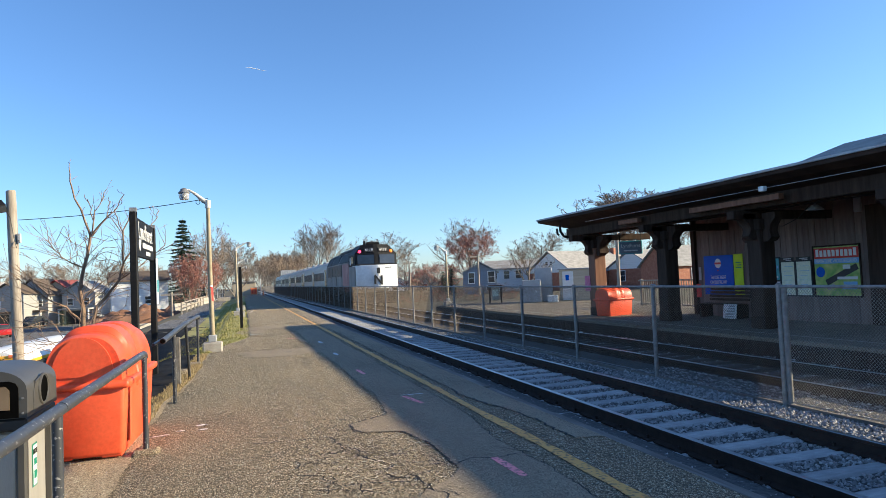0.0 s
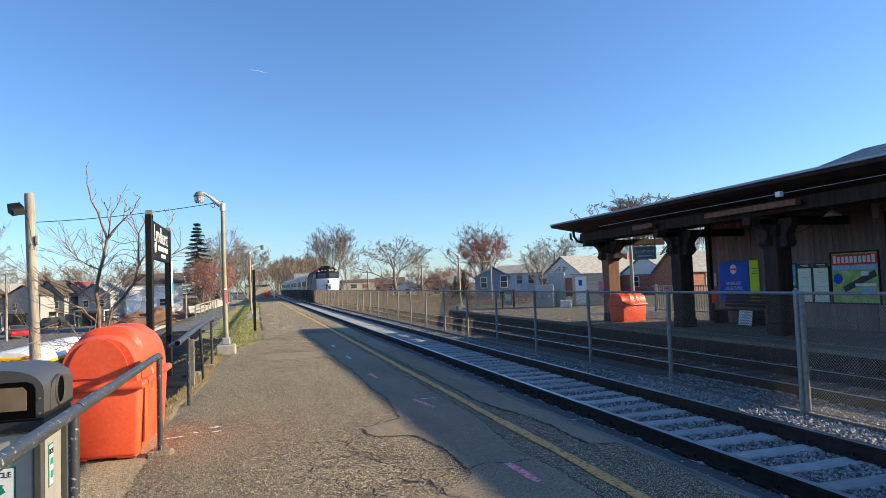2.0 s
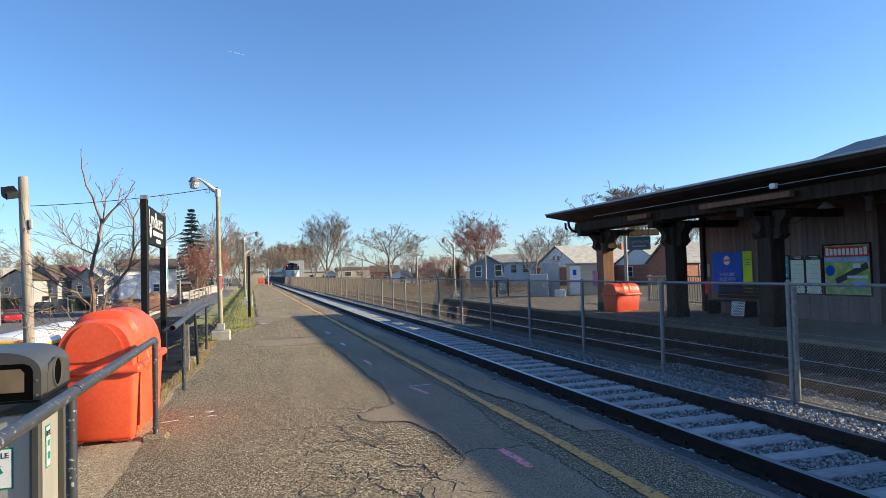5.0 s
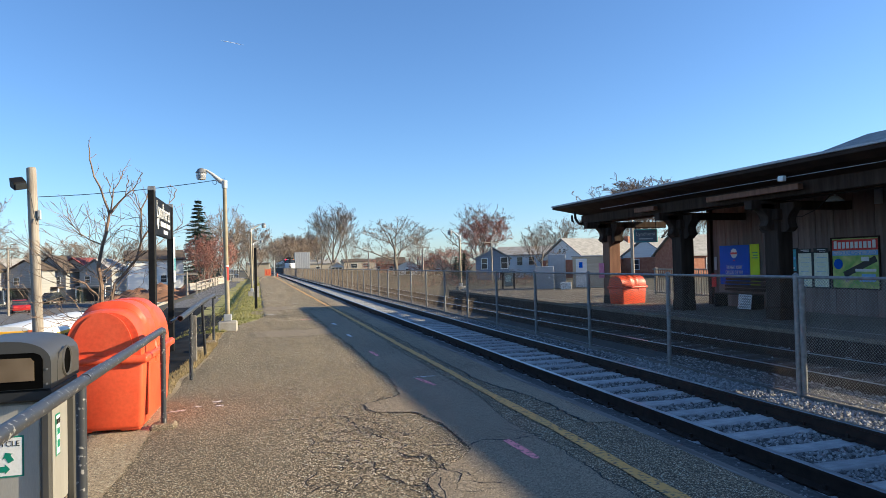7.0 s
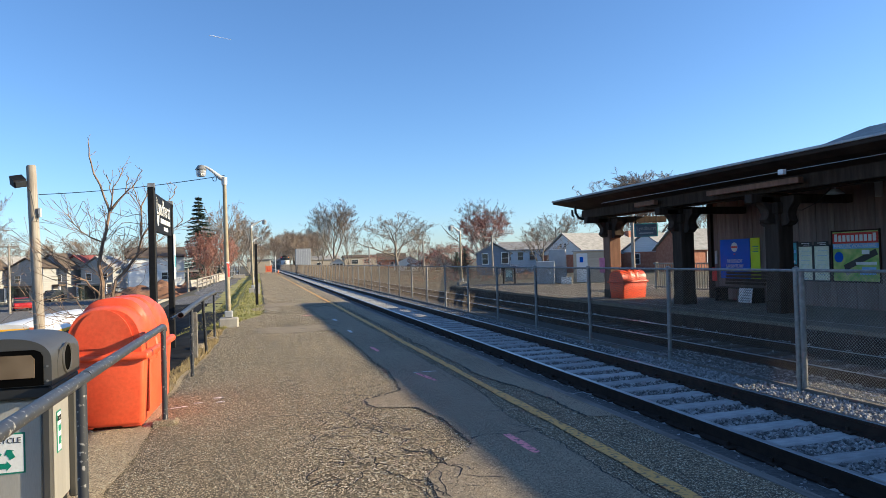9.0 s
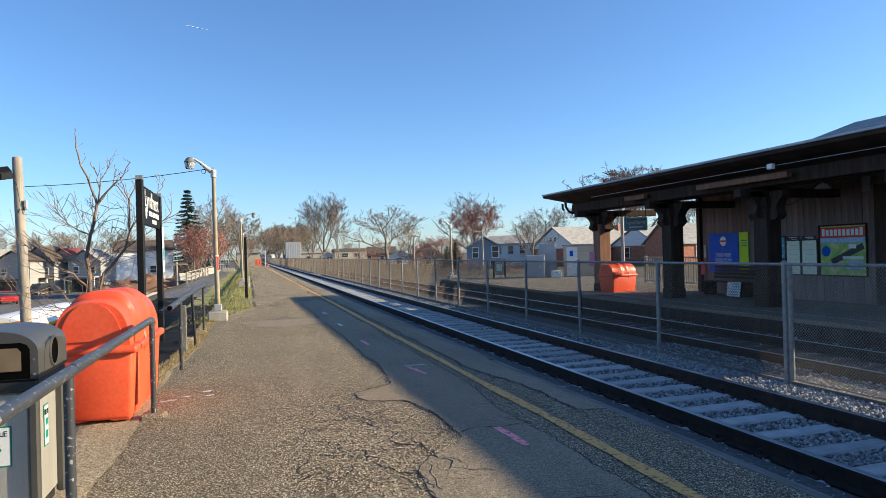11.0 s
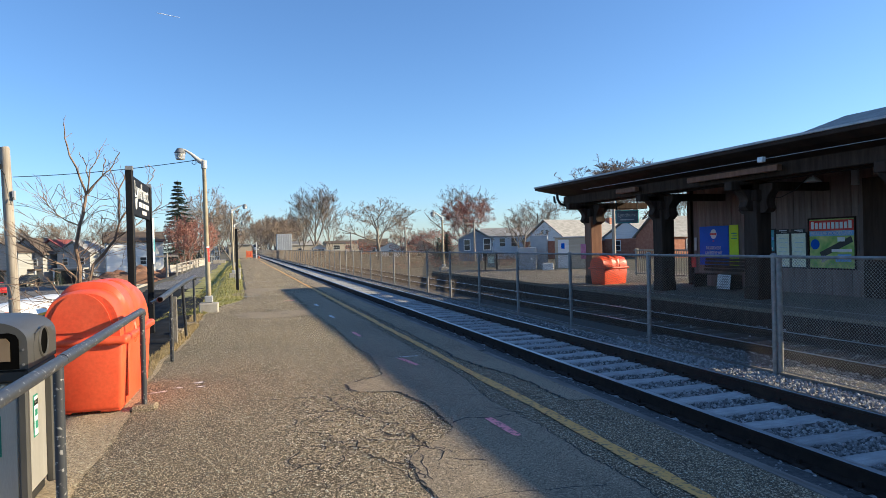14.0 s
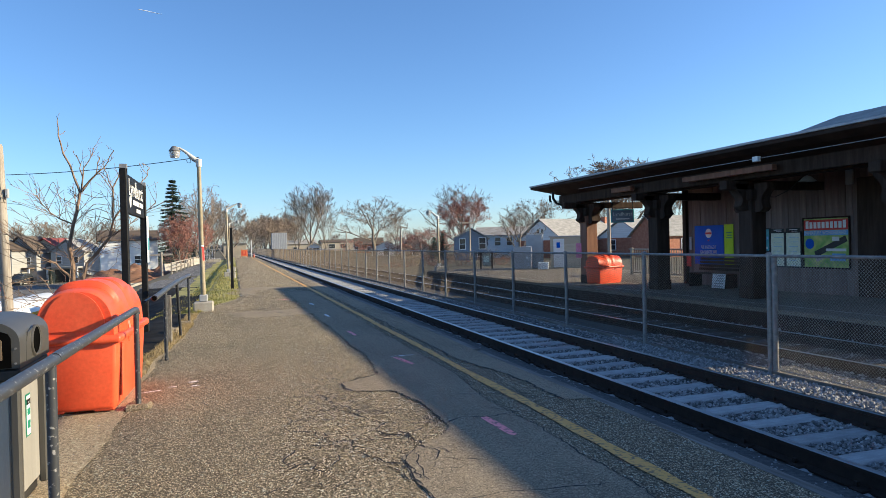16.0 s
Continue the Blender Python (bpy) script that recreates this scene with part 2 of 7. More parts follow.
M["bin_body"] = plain("brushed_beige_steel", (0.4, 0.38, 0.34), (0.5, 0.48, 0.43), 1.4, 0.42, 0.35, 0.1, 60, (6, 6, 0.4))
M["flap"] = plain("clear_brownish_plastic", (0.09, 0.065, 0.04), (0.22, 0.165, 0.11), 5, 0.15, 0, 0.02, 20)
M["green"] = plain("green_decal", (0.01, 0.2, 0.13), (0.015, 0.25, 0.16), 3, 0.5)
M["teal"] = plain("teal_print", (0.1, 0.36, 0.42), (0.16, 0.45, 0.5), 9, 0.4, shine=0.12)
M["print_blue"] = plain("blue_print", (0.003, 0.085, 0.5), (0.004, 0.105, 0.6), 2, 0.35, shine=0.12)
M["print_lime"] = plain("lime_print", (0.55, 0.72, 0.02), (0.62, 0.8, 0.04), 2, 0.4, shine=0.12)
M["print_red"] = plain("red_print", (0.6, 0.05, 0.05), (0.68, 0.09, 0.07), 6, 0.4, shine=0.12)
M["print_map"] = plain("pale_map_print", (0.8, 0.82, 0.6), (0.9, 0.9, 0.76), 9, 0.4, 0, 0, 30, shine=0.12)
M["print_field"] = plain("green_landscape_print", (0.2, 0.42, 0.1), (0.7, 0.68, 0.25), 5, 0.4, 0, 0, 20, shine=0.12)
M["print_pink"] = plain("pink_notice", (0.6, 0.18, 0.28), (0.68, 0.26, 0.36), 9, 0.6, shine=0.12)
M["sky_print"] = plain("pale_blue_print", (0.2, 0.42, 0.75), (0.36, 0.58, 0.82), 5, 0.4, shine=0.12)
M["barrier"] = plain("orange_mesh_barrier", (0.75, 0.17, 0.06), (0.8, 0.25, 0.1), 6, 0.7)
M["car_red"] = plain("red_car_paint", (0.4, 0.02, 0.02), (0.45, 0.03, 0.03), 2, 0.25)
M["car_dark"] = plain("dark_grey_car_paint", (0.03, 0.033, 0.04), (0.05, 0.055, 0.06), 2, 0.25, 0.3)
M["car_blue"] = plain("blue_car_paint", (0.03, 0.06, 0.16), (0.04, 0.08, 0.2), 2, 0.25, 0.3)
M["trail"] = plain("ice_cloud", (0.85, 0.86, 0.88), (0.9, 0.9, 0.92), 0.05, 1.0, 0, 0)
M["sheet"] = plain("black_cover_and_slope_shade", (0.01, 0.01, 0.011), (0.03, 0.03, 0.03), 1.5, 0.95, 0, 0.8, 7, shine=0.1)
k = Nodes("red_signal_glow", 0.3)
k.b.inputs["Emission Color"].default_value, k.b.inputs["Emission Strength"].default_value = (1.0, 0.02, 0.05, 1), 4.0
M["red_glow"] = k.base((0.6, 0.02, 0.03))
k = Nodes("amber_signal_glow", 0.3)
k.b.inputs["Emission Color"].default_value, k.b.inputs["Emission Strength"].default_value = (1.0, 0.2, 0.02, 1), 1.0
M["amber_glow"] = k.base((0.6, 0.2, 0.03))


# ---- building blocks ----
def part(name, bm, material, parent=None, label="", smooth=None, kind=""):
    """Link a bmesh as one mesh object, under a thing or a part if one is given."""
    me = bpy.data.meshes.new(name)
    bmesh.ops.recalc_face_normals(bm, faces=bm.faces)
    bm.to_mesh(me)
    bm.free()
    return mesh_part(name, me, material, parent, label, smooth, kind)


def mesh_part(name, me, material, parent=None, label="", smooth=None, kind=""):
    if material and not me.materials:
        me.materials.append(M[material])
    if smooth:
        me.shade_smooth()
        me.set_sharp_from_angle(angle=radians(smooth))
    ob = new(name, me)
    ob.parent = parent
    return tagged(ob, label, kind=kind)


def thing(name, label, category, group="", at=None, kind=""):
    ob = tagged(new(name), label, category, group, kind)
    ob.empty_display_size = 0.2
    if at:
        ob.matrix_basis = at
    return ob


def box(bm, x0, x1, y0, y1, z0, z1, m=None):
    vs = [bm.verts.new(p) for p in ((x0, y0, z0), (x1, y0, z0), (x1, y1, z0), (x0, y1, z0), (x0, y0, z1), (x1, y0, z1), (x1, y1, z1), (x0, y1, z1))]
    for f in ((3, 2, 1, 0), (4, 5, 6, 7), (0, 1, 5, 4), (1, 2, 6, 5), (2, 3, 7, 6), (3, 0, 4, 7)):
        bm.faces.new([vs[i] for i in f])
    if m:
        bmesh.ops.transform(bm, matrix=m, verts=vs)
    return vs


def cuboid(x0, x1, y0, y1, z0, z1, bevel=0.0, m=None, segments=1):
    bm = bmesh.new()
    box(bm, x0, x1, y0, y1, z0, z1, m)
    if bevel:
        bmesh.ops.bevel(bm, geom=bm.edges[:], offset=bevel, segments=segments, affect="EDGES", profile=0.5)
    return bm


def prism(bm, outline, axis, a, b):
    """Extrude a closed outline (pairs) along an axis from a to b: axis x takes (y, z), y takes (x, z), z takes (x, y)."""
    def p(u, v, w):
        return {"x": (w, u, v), "y": (u, w, v), "z": (u, v, w)}[axis]
    lo = [bm.verts.new(p(u, v, a)) for u, v in outline]
    hi = [bm.verts.new(p(u, v, b)) for u, v in outline]
    n = len(lo)
    bm.faces.new(lo[::-1])
    bm.faces.new(hi)
    for i in range(n):
        bm.faces.new((lo[i], lo[(i + 1) % n], hi[(i + 1) % n], hi[i]))
    return bm


def tube(bm, pts, radii, n=8):
    """A round bar along points; radii is one number or one for each point."""
    pts = [Vector(p) for p in pts]
    if not isinstance(radii, (list, tuple)):
        radii = [radii] * len(pts)
    rings, side = [], None
    for i, p in enumerate(pts):
        d = (pts[min(i + 1, len(pts) - 1)] - pts[max(i - 1, 0)]).normalized()
        if side is None:
            side = d.orthogonal().normalized()
        side = (side - d * side.dot(d)).normalized()
        up = d.cross(side)
        rings.append([bm.verts.new(p + (side * math.cos(2 * math.pi * j / n) + up * math.sin(2 * math.pi * j / n)) * radii[i]) for j in range(n)])
    for a, b in zip(rings, rings[1:]):
        for j in range(n):
            bm.faces.new((a[j], a[(j + 1) % n], b[(j + 1) % n], b[j]))
    bm.faces.new(rings[0][::-1])
    bm.faces.new(rings[-1])
    return bm


def bar(pts, radii, n=8):
    return tube(bmesh.new(), pts, radii, n)


def lettering(text, size, material, parent, m, name="lettering", width=None, depth=0.002):
    """Real letters as a thin mesh, laid in the xy plane of m, centred."""
    cu = bpy.data.curves.new(name, "FONT")
    cu.body, cu.size, cu.align_x, cu.align_y, cu.extrude, cu.resolution_u = text, size, "CENTER", "CENTER", depth, 2
    tmp = new("temporary", cu)
    me = bpy.data.meshes.new_from_object(tmp.evaluated_get(bpy.context.evaluated_depsgraph_get()))
    bpy.data.objects.remove(tmp)
    w = max(v.co.x for v in me.vertices) - min(v.co.x for v in me.vertices)
    me.transform(m @ Matrix.Diagonal(((width / w) if width else 1, 1, 1, 1)))
    me.materials.clear()
    return mesh_part(name, me, material, parent)


def rng(seed):
    return random.Random(seed)


def bend(y):
    """How far the line swings to the left, well beyond the platforms."""
    return -((y - 330) ** 2) / 624 if y > 330 else 0.0


def sheet(name, xs, ys, height, material, label="", kind="structure", thick=0.0, parent=None):
    """A surface over a grid of the plan; thick gives it a skirt."""
    me = bpy.data.meshes.new(name)
    vs = [(x, y, height(x, y)) for y in ys for x in xs]
    nx, ny = len(xs), len(ys)
    fs = [(j * nx + i, j * nx + i + 1, (j + 1) * nx + i + 1, (j + 1) * nx + i) for j in range(ny - 1) for i in range(nx - 1)]
    if thick:
        rim = [i for i in range(nx)] + [j * nx + nx - 1 for j in range(1, ny)] + [(ny - 1) * nx + i for i in range(nx - 2, -1, -1)] + [j * nx for j in range(ny - 2, 0, -1)]
        base = len(vs)
        vs += [(vs[i][0], vs[i][1], -thick) for i in rim]
        fs += [(rim[k], base + k, base + (k + 1) % len(rim), rim[(k + 1) % len(rim)]) for k in range(len(rim))]
    me.from_pydata(vs, [], fs)
    me.update()
    me.shade_smooth()
    me.set_sharp_from_angle(angle=radians(40))
    return mesh_part(name, me, material, parent, label, kind=kind)


def steps(a, b, n):
    return [a + (b - a) * i / n for i in range(n + 1)]


def ease(v, a, b):
    v = min(1.0, max(0.0, (v - a) / (b - a)))
    return v * v * (3 - 2 * v)


def left_edge(y):
    """The ragged edge of the platform's asphalt."""
    e = -1.12 + 0.25 * ease(y, 9, 15) + 1.0 * ease(y, 17.5, 23)
    return e + 0.07 * noise.noise((y * 1.3, 1.7, 0)) + 0.04 * noise.noise((y * 5.1, 4.7, 0))


# ---- ground: one sheet to the horizon, with the embankment down to the car park ----
def terrain(x, y):
    if x > -1.0:
        if x < 17:
            return -0.47 - 0.5 * ease(y, 400, 700)
        return -0.47 - 0.4 * ease(x, 17, 40)
    near = -0.1 - 2.95 * (1 - ease(x, -6.4, -1.5))
    far = -0.12 - 0.3 * (1 - ease(x, -1.6, -0.9)) - 2.6 * (1 - ease(x, -10.0, -5.0))
    k = ease(y, 18, 34)
    z = near * (1 - k) + far * k
    if x < -1.6:
        z += 0.07 * noise.noise((x * 0.7, y * 0.7, 2)) * (1 if x > -8 else 0.2)
    return z


gx = [-1400, -700, -350, -180, -100, -60, -40, -25, -18, -13] + steps(-10, -1.0, 30) + [0, 4, 8, 12, 17, 22, 28, 34, 40, 60, 90, 140, 220, 400, 800, 1400]
gy = [-300, -120, -60, -30, -15, -8] + steps(-4, 60, 64) + steps(64, 140, 19) + [150, 170, 200, 240, 290, 340, 400, 500, 700, 1000, 1500, 2200]
tagged(sheet("ground", gx, gy, terrain, "ground"), "dry brown winter ground sloping down from the platform", "ground")
tagged(sheet("parking_lot", steps(-75, -7.5, 8), steps(-8, 118, 10), lambda x, y: -2.985, "lot"), "pale worn asphalt car park below the embankment", "parking lot")
tagged(sheet("lower_path", steps(-4.7, -2.35, 4), steps(37, 150, 24), lambda x, y: terrain(-3.4, y) + 0.03, "lot"), "grey asphalt path along the foot of the grass bank", "path")

# ---- near platform ----
py = steps(-7, 40, 188) + steps(41, 128, 58)


def platform_height(x, y):
    return 0.012 * noise.noise((x * 0.5, y * 0.4, 0)) + 0.006 * noise.noise((x * 2.2, y * 2.2, 3)) - 0.02 * ease(abs(x - 1.2), 1.9, 2.4)


me = bpy.data.meshes.new("platform")
cols = 26
vs, fs = [], []
for y in py:
    e = left_edge(y)
    for i in range(cols + 1):
        x = e + (3.42 - e) * i / cols
        vs.append((x, y, platform_height(x, y)))
    vs.append((3.42, y, -0.45)), vs.insert(len(vs) - cols - 2, (e, y, -0.3))
row = cols + 3
fs = [(j * row + i, j * row + i + 1, (j + 1) * row + i + 1, (j + 1) * row + i) for j in range(len(py) - 1) for i in range(row - 1)]
me.from_pydata(vs, [], fs)
me.update()
me.shade_smooth()
me.set_sharp_from_angle(angle=radians(40))
platform = tagged(mesh_part("platform", me, "asphalt", kind="structure"), "cracked grey-brown asphalt platform beside the track", "platform")


def ribbon(name, pts, widths, material, parent=None, lift=0.006, label="", over=platform_height):
    """A thin strip laid on the platform along points of the plan."""
    me = bpy.data.meshes.new(name)
    vs = []
    for i, (x, y) in enumerate(pts):
        a, b = pts[max(i - 1, 0)], pts[min(i + 1, len(pts) - 1)]
        dx, dy = b[0] - a[0], b[1] - a[1]
        n = math.hypot(dx, dy) or 1
        w = (widths[i] if isinstance(widths, list) else widths) / 2
        for s in (-1, 1):
            px, qy = x - s * w * dy / n, y + s * w * dx / n
            vs.append((px, qy, over(px, qy) + lift))
    me.from_pydata(vs, [], [(2 * i, 2 * i + 1, 2 * i + 3, 2 * i + 2) for i in range(len(pts) - 1)])
    return mesh_part(name, me, material, parent, label)




def patch(x, y, rx, ry, seed, material, label):
    """An irregular patch of filling on the platform."""
    me = bpy.data.meshes.new("repair_patch")
    n = 34
    vs = [(x, y, platform_height(x, y) + 0.0075)]
    for q, ring in ((0.55, 0), (1.0, 1)):
        for i in range(n):
            a = 2 * math.pi * i / n
            k = q * (1 + (0.45 * noise.noise((math.cos(a) * 1.6, math.sin(a) * 1.6, seed)) + 0.15 * noise.noise((math.cos(a) * 6, math.sin(a) * 6, seed))) * ring)
            px_, py_ = x + rx * k * math.cos(a), y + ry * k * math.sin(a)
            vs.append((px_, py_, platform_height(px_, py_) + (0.0075 if not ring else 0.003)))
    fs = [(0, 1 + i, 1 + (i + 1) % n) for i in range(n)] + [(1 + i, 1 + n + i, 1 + n + (i + 1) % n, 1 + (i + 1) % n) for i in range(n)]
    me.from_pydata(vs, [], fs)
    me.shade_smooth()
    mesh_part("repair_patch", me, material, platform, label)


patch(0.9, 16.6, 1.0, 0.9, 7, "asphalt2", "darker repaired patch")
patch(0.2, 24.5, 0.6, 0.9, 8, "asphalt2", "darker repaired patch")
patch(1.0, 26.5, 1.2, 1.0, 9, "asphalt2", "darker repaired patch")
r = rng(5)
ribbon("yellow_line", [(2.71 + 0.02 * noise.noise((y * 0.35, 0, 0)), y) for y in steps(-6, 126, 400)], [0.112 + 0.024 * r.uniform(-1, 1) for _ in range(401)], "yellow", platform, 0.008, "worn yellow safety line")


def strip(name, left, right, y0, y1, n, material, lift, label, across=6):
    """A resurfaced strip of the platform between two wandering edges."""
    me = bpy.data.meshes.new(name)
    vs = []
    for y in steps(y0, y1, n):
        a, b = left(y), right(y)
        for i in range(across + 1):
            x = a + (b - a) * i / across
            vs.append((x, y, platform_height(x, y) + lift))
    w = across + 1
    me.from_pydata(vs, [], [(j * w + i, j * w + i + 1, (j + 1) * w + i + 1, (j + 1) * w + i) for j in range(n) for i in range(across)])
    me.shade_smooth()
    return mesh_part(name, me, material, platform, label)


def trench_left(y):
    e = 1.75 - 0.52 * ease(y, 6.95, 7.2) * (1 - ease(y, 7.6, 8.0)) - 0.6 * (1 - ease(y, 4.75, 5.5)) - 0.1 * ease(y, 6.3, 6.8) * (1 - ease(y, 8.0, 8.6))
    return e + 0.05 * noise.noise((y * 1.1, 9, 0)) + 0.03 * noise.noise((y * 4.3, 2, 0))


def trench_right(y):
    return 2.43 + 0.1 * ease(y, 6.6, 7.6) + 0.06 * noise.noise((y * 0.9, 3, 0)) + 0.02 * noise.noise((y * 5.0, 6, 0))


def edge_seam(y):
    return 3.1 - 0.2 * ease(y, 7.3, 8.6) + 0.06 * noise.noise((y * 1.4, 5, 0)) + 0.03 * noise.noise((y * 5.0, 8, 0))


# smoother asphalt over a filled trench, and along the platform's edge
strip("trench_patch", trench_left, trench_right, -5, 24, 300, "asphalt2", 0.005, "smooth darker asphalt strip over a filled trench")
strip("edge_patch", edge_seam, lambda y: 3.41, 5.9, 40, 240, "asphalt2", 0.005, "smooth asphalt strip along the platform edge", 3)


def crack(x, y, length, heading, seed, width=0.014, wander=0.5):
    r = rng(seed)
    pts, ws, a = [], [], heading
    n = max(6, int(length / 0.07))
    for i in range(n):
        pts.append((x, y))
        ws.append(width * (0.35 + r.random()) * (1 - 0.7 * abs(2 * i / n - 1) ** 3))
        a = heading + (a - heading) * 0.8 + r.uniform(-wander, wander)
        x, y = x + length / n * math.cos(a), y + length / n * math.sin(a)
        if x > 3.3 or x < left_edge(y) + 0.05:
            break
    ribbon("crack", pts, ws, "tar", platform, 0.0065)


def seam(course, width, seed):
    """A crack along a course of the plan, jagged between its corners."""
    r = rng(seed)
    pts = []
    for (xa, ya), (xb, yb) in zip(course, course[1:]):
        n = max(2, int(math.hypot(xb - xa, yb - ya) / 0.045))
        pts += [(xa + (xb - xa) * i / n + r.uniform(-0.02, 0.02), ya + (yb - ya) * i / n + r.uniform(-0.03, 0.03)) for i in range(n)]
    ribbon("crack", pts, [width * r.uniform(0.2, 1.2) for _ in pts], "tar", platform, 0.007)


# crumbled edge along the grass, and old joints filled with sand
for y0, y1 in ((22.6, 25.4), (27.0, 33.5), (36, 41), (43, 56), (60, 80)):
    seam([(left_edge(y) + 0.05, y) for y in steps(y0, y1, 9)], 0.07 + 0.0015 * y0, int(y0))
for xa, ya, xb, yb in ((0.33, 32.8, 2.44, 34.3), (0.24, 47.4, 1.3, 48.2), (1.2, 28.6, 2.1, 28.2), (0.3, 62, 2.2, 63.5), (0.3, 80, 2.0, 82)):
    ribbon("joint", [(xa + (xb - xa) * u, ya + (yb - ya) * u + 0.05 * noise.noise((u * 6, ya, 0))) for u in steps(0, 1, 16)], 0.07 + 0.003 * ya, "sandy", platform, 0.0075)
seam(((-0.05, 22.6), (0.45, 21.9), (1.0, 22.4), (1.55, 22.9)), 0.06, 40)
seam([(trench_left(y), y) for y in steps(5.5, 8.2, 18)], 0.026, 1)
seam([(trench_left(y), y) for y in steps(3.0, 5.0, 12)], 0.014, 2)
seam([(trench_left(y), y) for y in steps(8.3, 14.0, 24)], 0.016, 3)
seam([(trench_right(y), y) for y in steps(3.2, 13.0, 40)], 0.012, 4)
seam([(edge_seam(y), y) for y in steps(5.9, 24.0, 60)], 0.03, 5)
seam(((1.74, 5.56), (1.95, 5.68), (2.2, 5.6), (2.42, 5.66)), 0.02, 6)
seam(((1.8, 11.6), (2.0, 11.5), (2.4, 11.75)), 0.018, 7)
seam(((0.05, 7.2), (0.45, 7.1), (0.85, 7.12), (0.9, 6.7), (0.94, 6.36), (1.1, 6.05), (1.24, 5.78)), 0.02, 8)
seam(((0.9, 6.75), (1.05, 6.4), (1.0, 6.1)), 0.014, 9)
seam(((1.24, 5.78), (1.12, 5.62), (1.14, 5.45), (1.28, 5.37), (1.4, 5.16), (1.38, 4.95)), 0.026, 10)
seam(((0.65, 5.54), (0.78, 5.35), (0.87, 5.4), (0.86, 5.1), (0.95, 4.85), (1.15, 4.6), (1.2, 4.25)), 0.02, 11)
seam(((1.24, 5.78), (1.45, 5.66), (1.7, 5.62)), 0.018, 12)
seam(((0.35, 5.9), (0.6, 5.75), (0.65, 5.54), (0.6, 5.2)), 0.014, 13)
seam(((-0.6, 6.6), (-0.2, 6.5), (0.1, 6.65), (0.4, 6.5)), 0.01, 14)
seam(((1.2, 7.85), (1.05, 7.95), (0.9, 7.9)), 0.014, 15)
seam(((0.15, 4.4), (0.4, 4.55), (0.6, 4.35), (0.8, 4.5)), 0.012, 16)
seam(((0.62, 16.85), (0.72, 16.75), (0.95, 16.6), (1.15, 16.5)), 0.07, 17)
seam(((0.3, 18.3), (0.5, 18.0), (0.7, 17.9)), 0.03, 18)
for i, y in enumerate((13.2, 14.0, 15.8, 16.4, 17.6, 19.8, 21.5, 24, 27, 31.2, 33.2, 38.5, 43, 52, 60)):
    crack(-0.5 + 0.9 * ease(y, 17, 23), y, 1.2 + 1.6 * ((i * 7) % 5) / 5, 0.06 * (i % 3 - 1), 30 + i, 0.035, 0.3)
r = rng(78)
for i in range(26):
    crack(r.uniform(0.3, 1.6), r.uniform(4.4, 6.9), r.uniform(0.25, 0.7), r.choice((0.1, -0.5, 1.2, 2.2)) + r.uniform(-0.4, 0.4), 400 + i, 0.013, 0.9)
r = rng(77)
for i in range(16):
    crack(r.uniform(-0.7, 3.0), r.uniform(2.6, 13), r.uniform(0.3, 1.1), r.uniform(0, 6.3), 100 + i, 0.011)
for k, (x, y, ang, ln, w, c) in enumerate(((2.14, 5.3, 1.62, 0.62, 0.085, "pink"), (2.17, 8.75, 1.75, 0.62, 0.075, "pink"), (2.25, 9.15, 0.0, 0.34, 0.045, "chalk"), (2.0, 11.9, 1.6, 0.7, 0.08, "pink"), (2.0, 15.2, 1.6, 0.6, 0.08, "chalk"), (2.0, 18.4, 1.6, 0.6, 0.09, "chalk"), (1.4, 20.5, 0.1, 0.35, 0.1, "pink"), (-0.95, 8.1, 0.15, 0.26, 0.05, "chalk"), (-0.5, 8.45, 0.3, 0.12, 0.08, "chalk"), (-0.47, 8.2, 0.1, 0.1, 0.06, "chalk"), (-0.72, 8.25, 0.15, 0.1, 0.045, "chalk"), (0.9, 33, 0.03, 1.1, 0.09, "chalk"), (0.9, 44, 0.03, 1.0, 0.09, "chalk"), (1.8, 29.5, 0.03, 2.3, 0.06, "chalk"), (0.35, 23.2, 0.1, 0.5, 0.12, "chalk"))):
    pts = [(x + (s - 0.5) * ln * math.cos(ang), y + (s - 0.5) * ln * math.sin(ang)) for s in steps(0, 1, 6)]
    ribbon("survey_mark", pts, [w * (0.55 + 0.45 * math.sin(math.pi * (0.15 + 0.7 * s))) for s in steps(0, 1, 6)], c, platform, 0.0085)
# weathered edge of the platform, in lengths
for i in range(60):
    y0 = -6 + 2.2 * i
    r = rng(900 + i)
    dz = r.uniform(-0.012, 0.012)
    part("edge_beam", cuboid(3.425 + r.uniform(-0.01, 0.01), 3.56 + r.uniform(-0.015, 0.015), y0 + 0.012, y0 + 2.19, -0.3, -0.03 + dz, 0.015), "edge", platform)
r = rng(12)
me = bpy.data.meshes.new("soil_strip")
ys = steps(-6, 24, 120)
vs = []
for y in ys:
    for i in range(7):
        x = left_edge(y) + 0.04 - (0.95 - 0.6 * ease(y, 8.6, 9.4)) * i / 6
        vs.append((x, y, -0.006 - 0.03 * (i / 6) + 0.035 * noise.noise((x * 3, y * 3, 5)) * min(1, i / 2) - 0.2 * max(0, i - 4)))
me.from_pydata(vs, [], [(j * 7 + i, j * 7 + i + 1, (j + 1) * 7 + i + 1, (j + 1) * 7 + i) for j in range(len(ys) - 1) for i in range(6)])
me.shade_smooth()
tagged(mesh_part("soil_strip", me, "dirt", kind="structure"), "bare sandy soil strip along the platform edge", "soil")
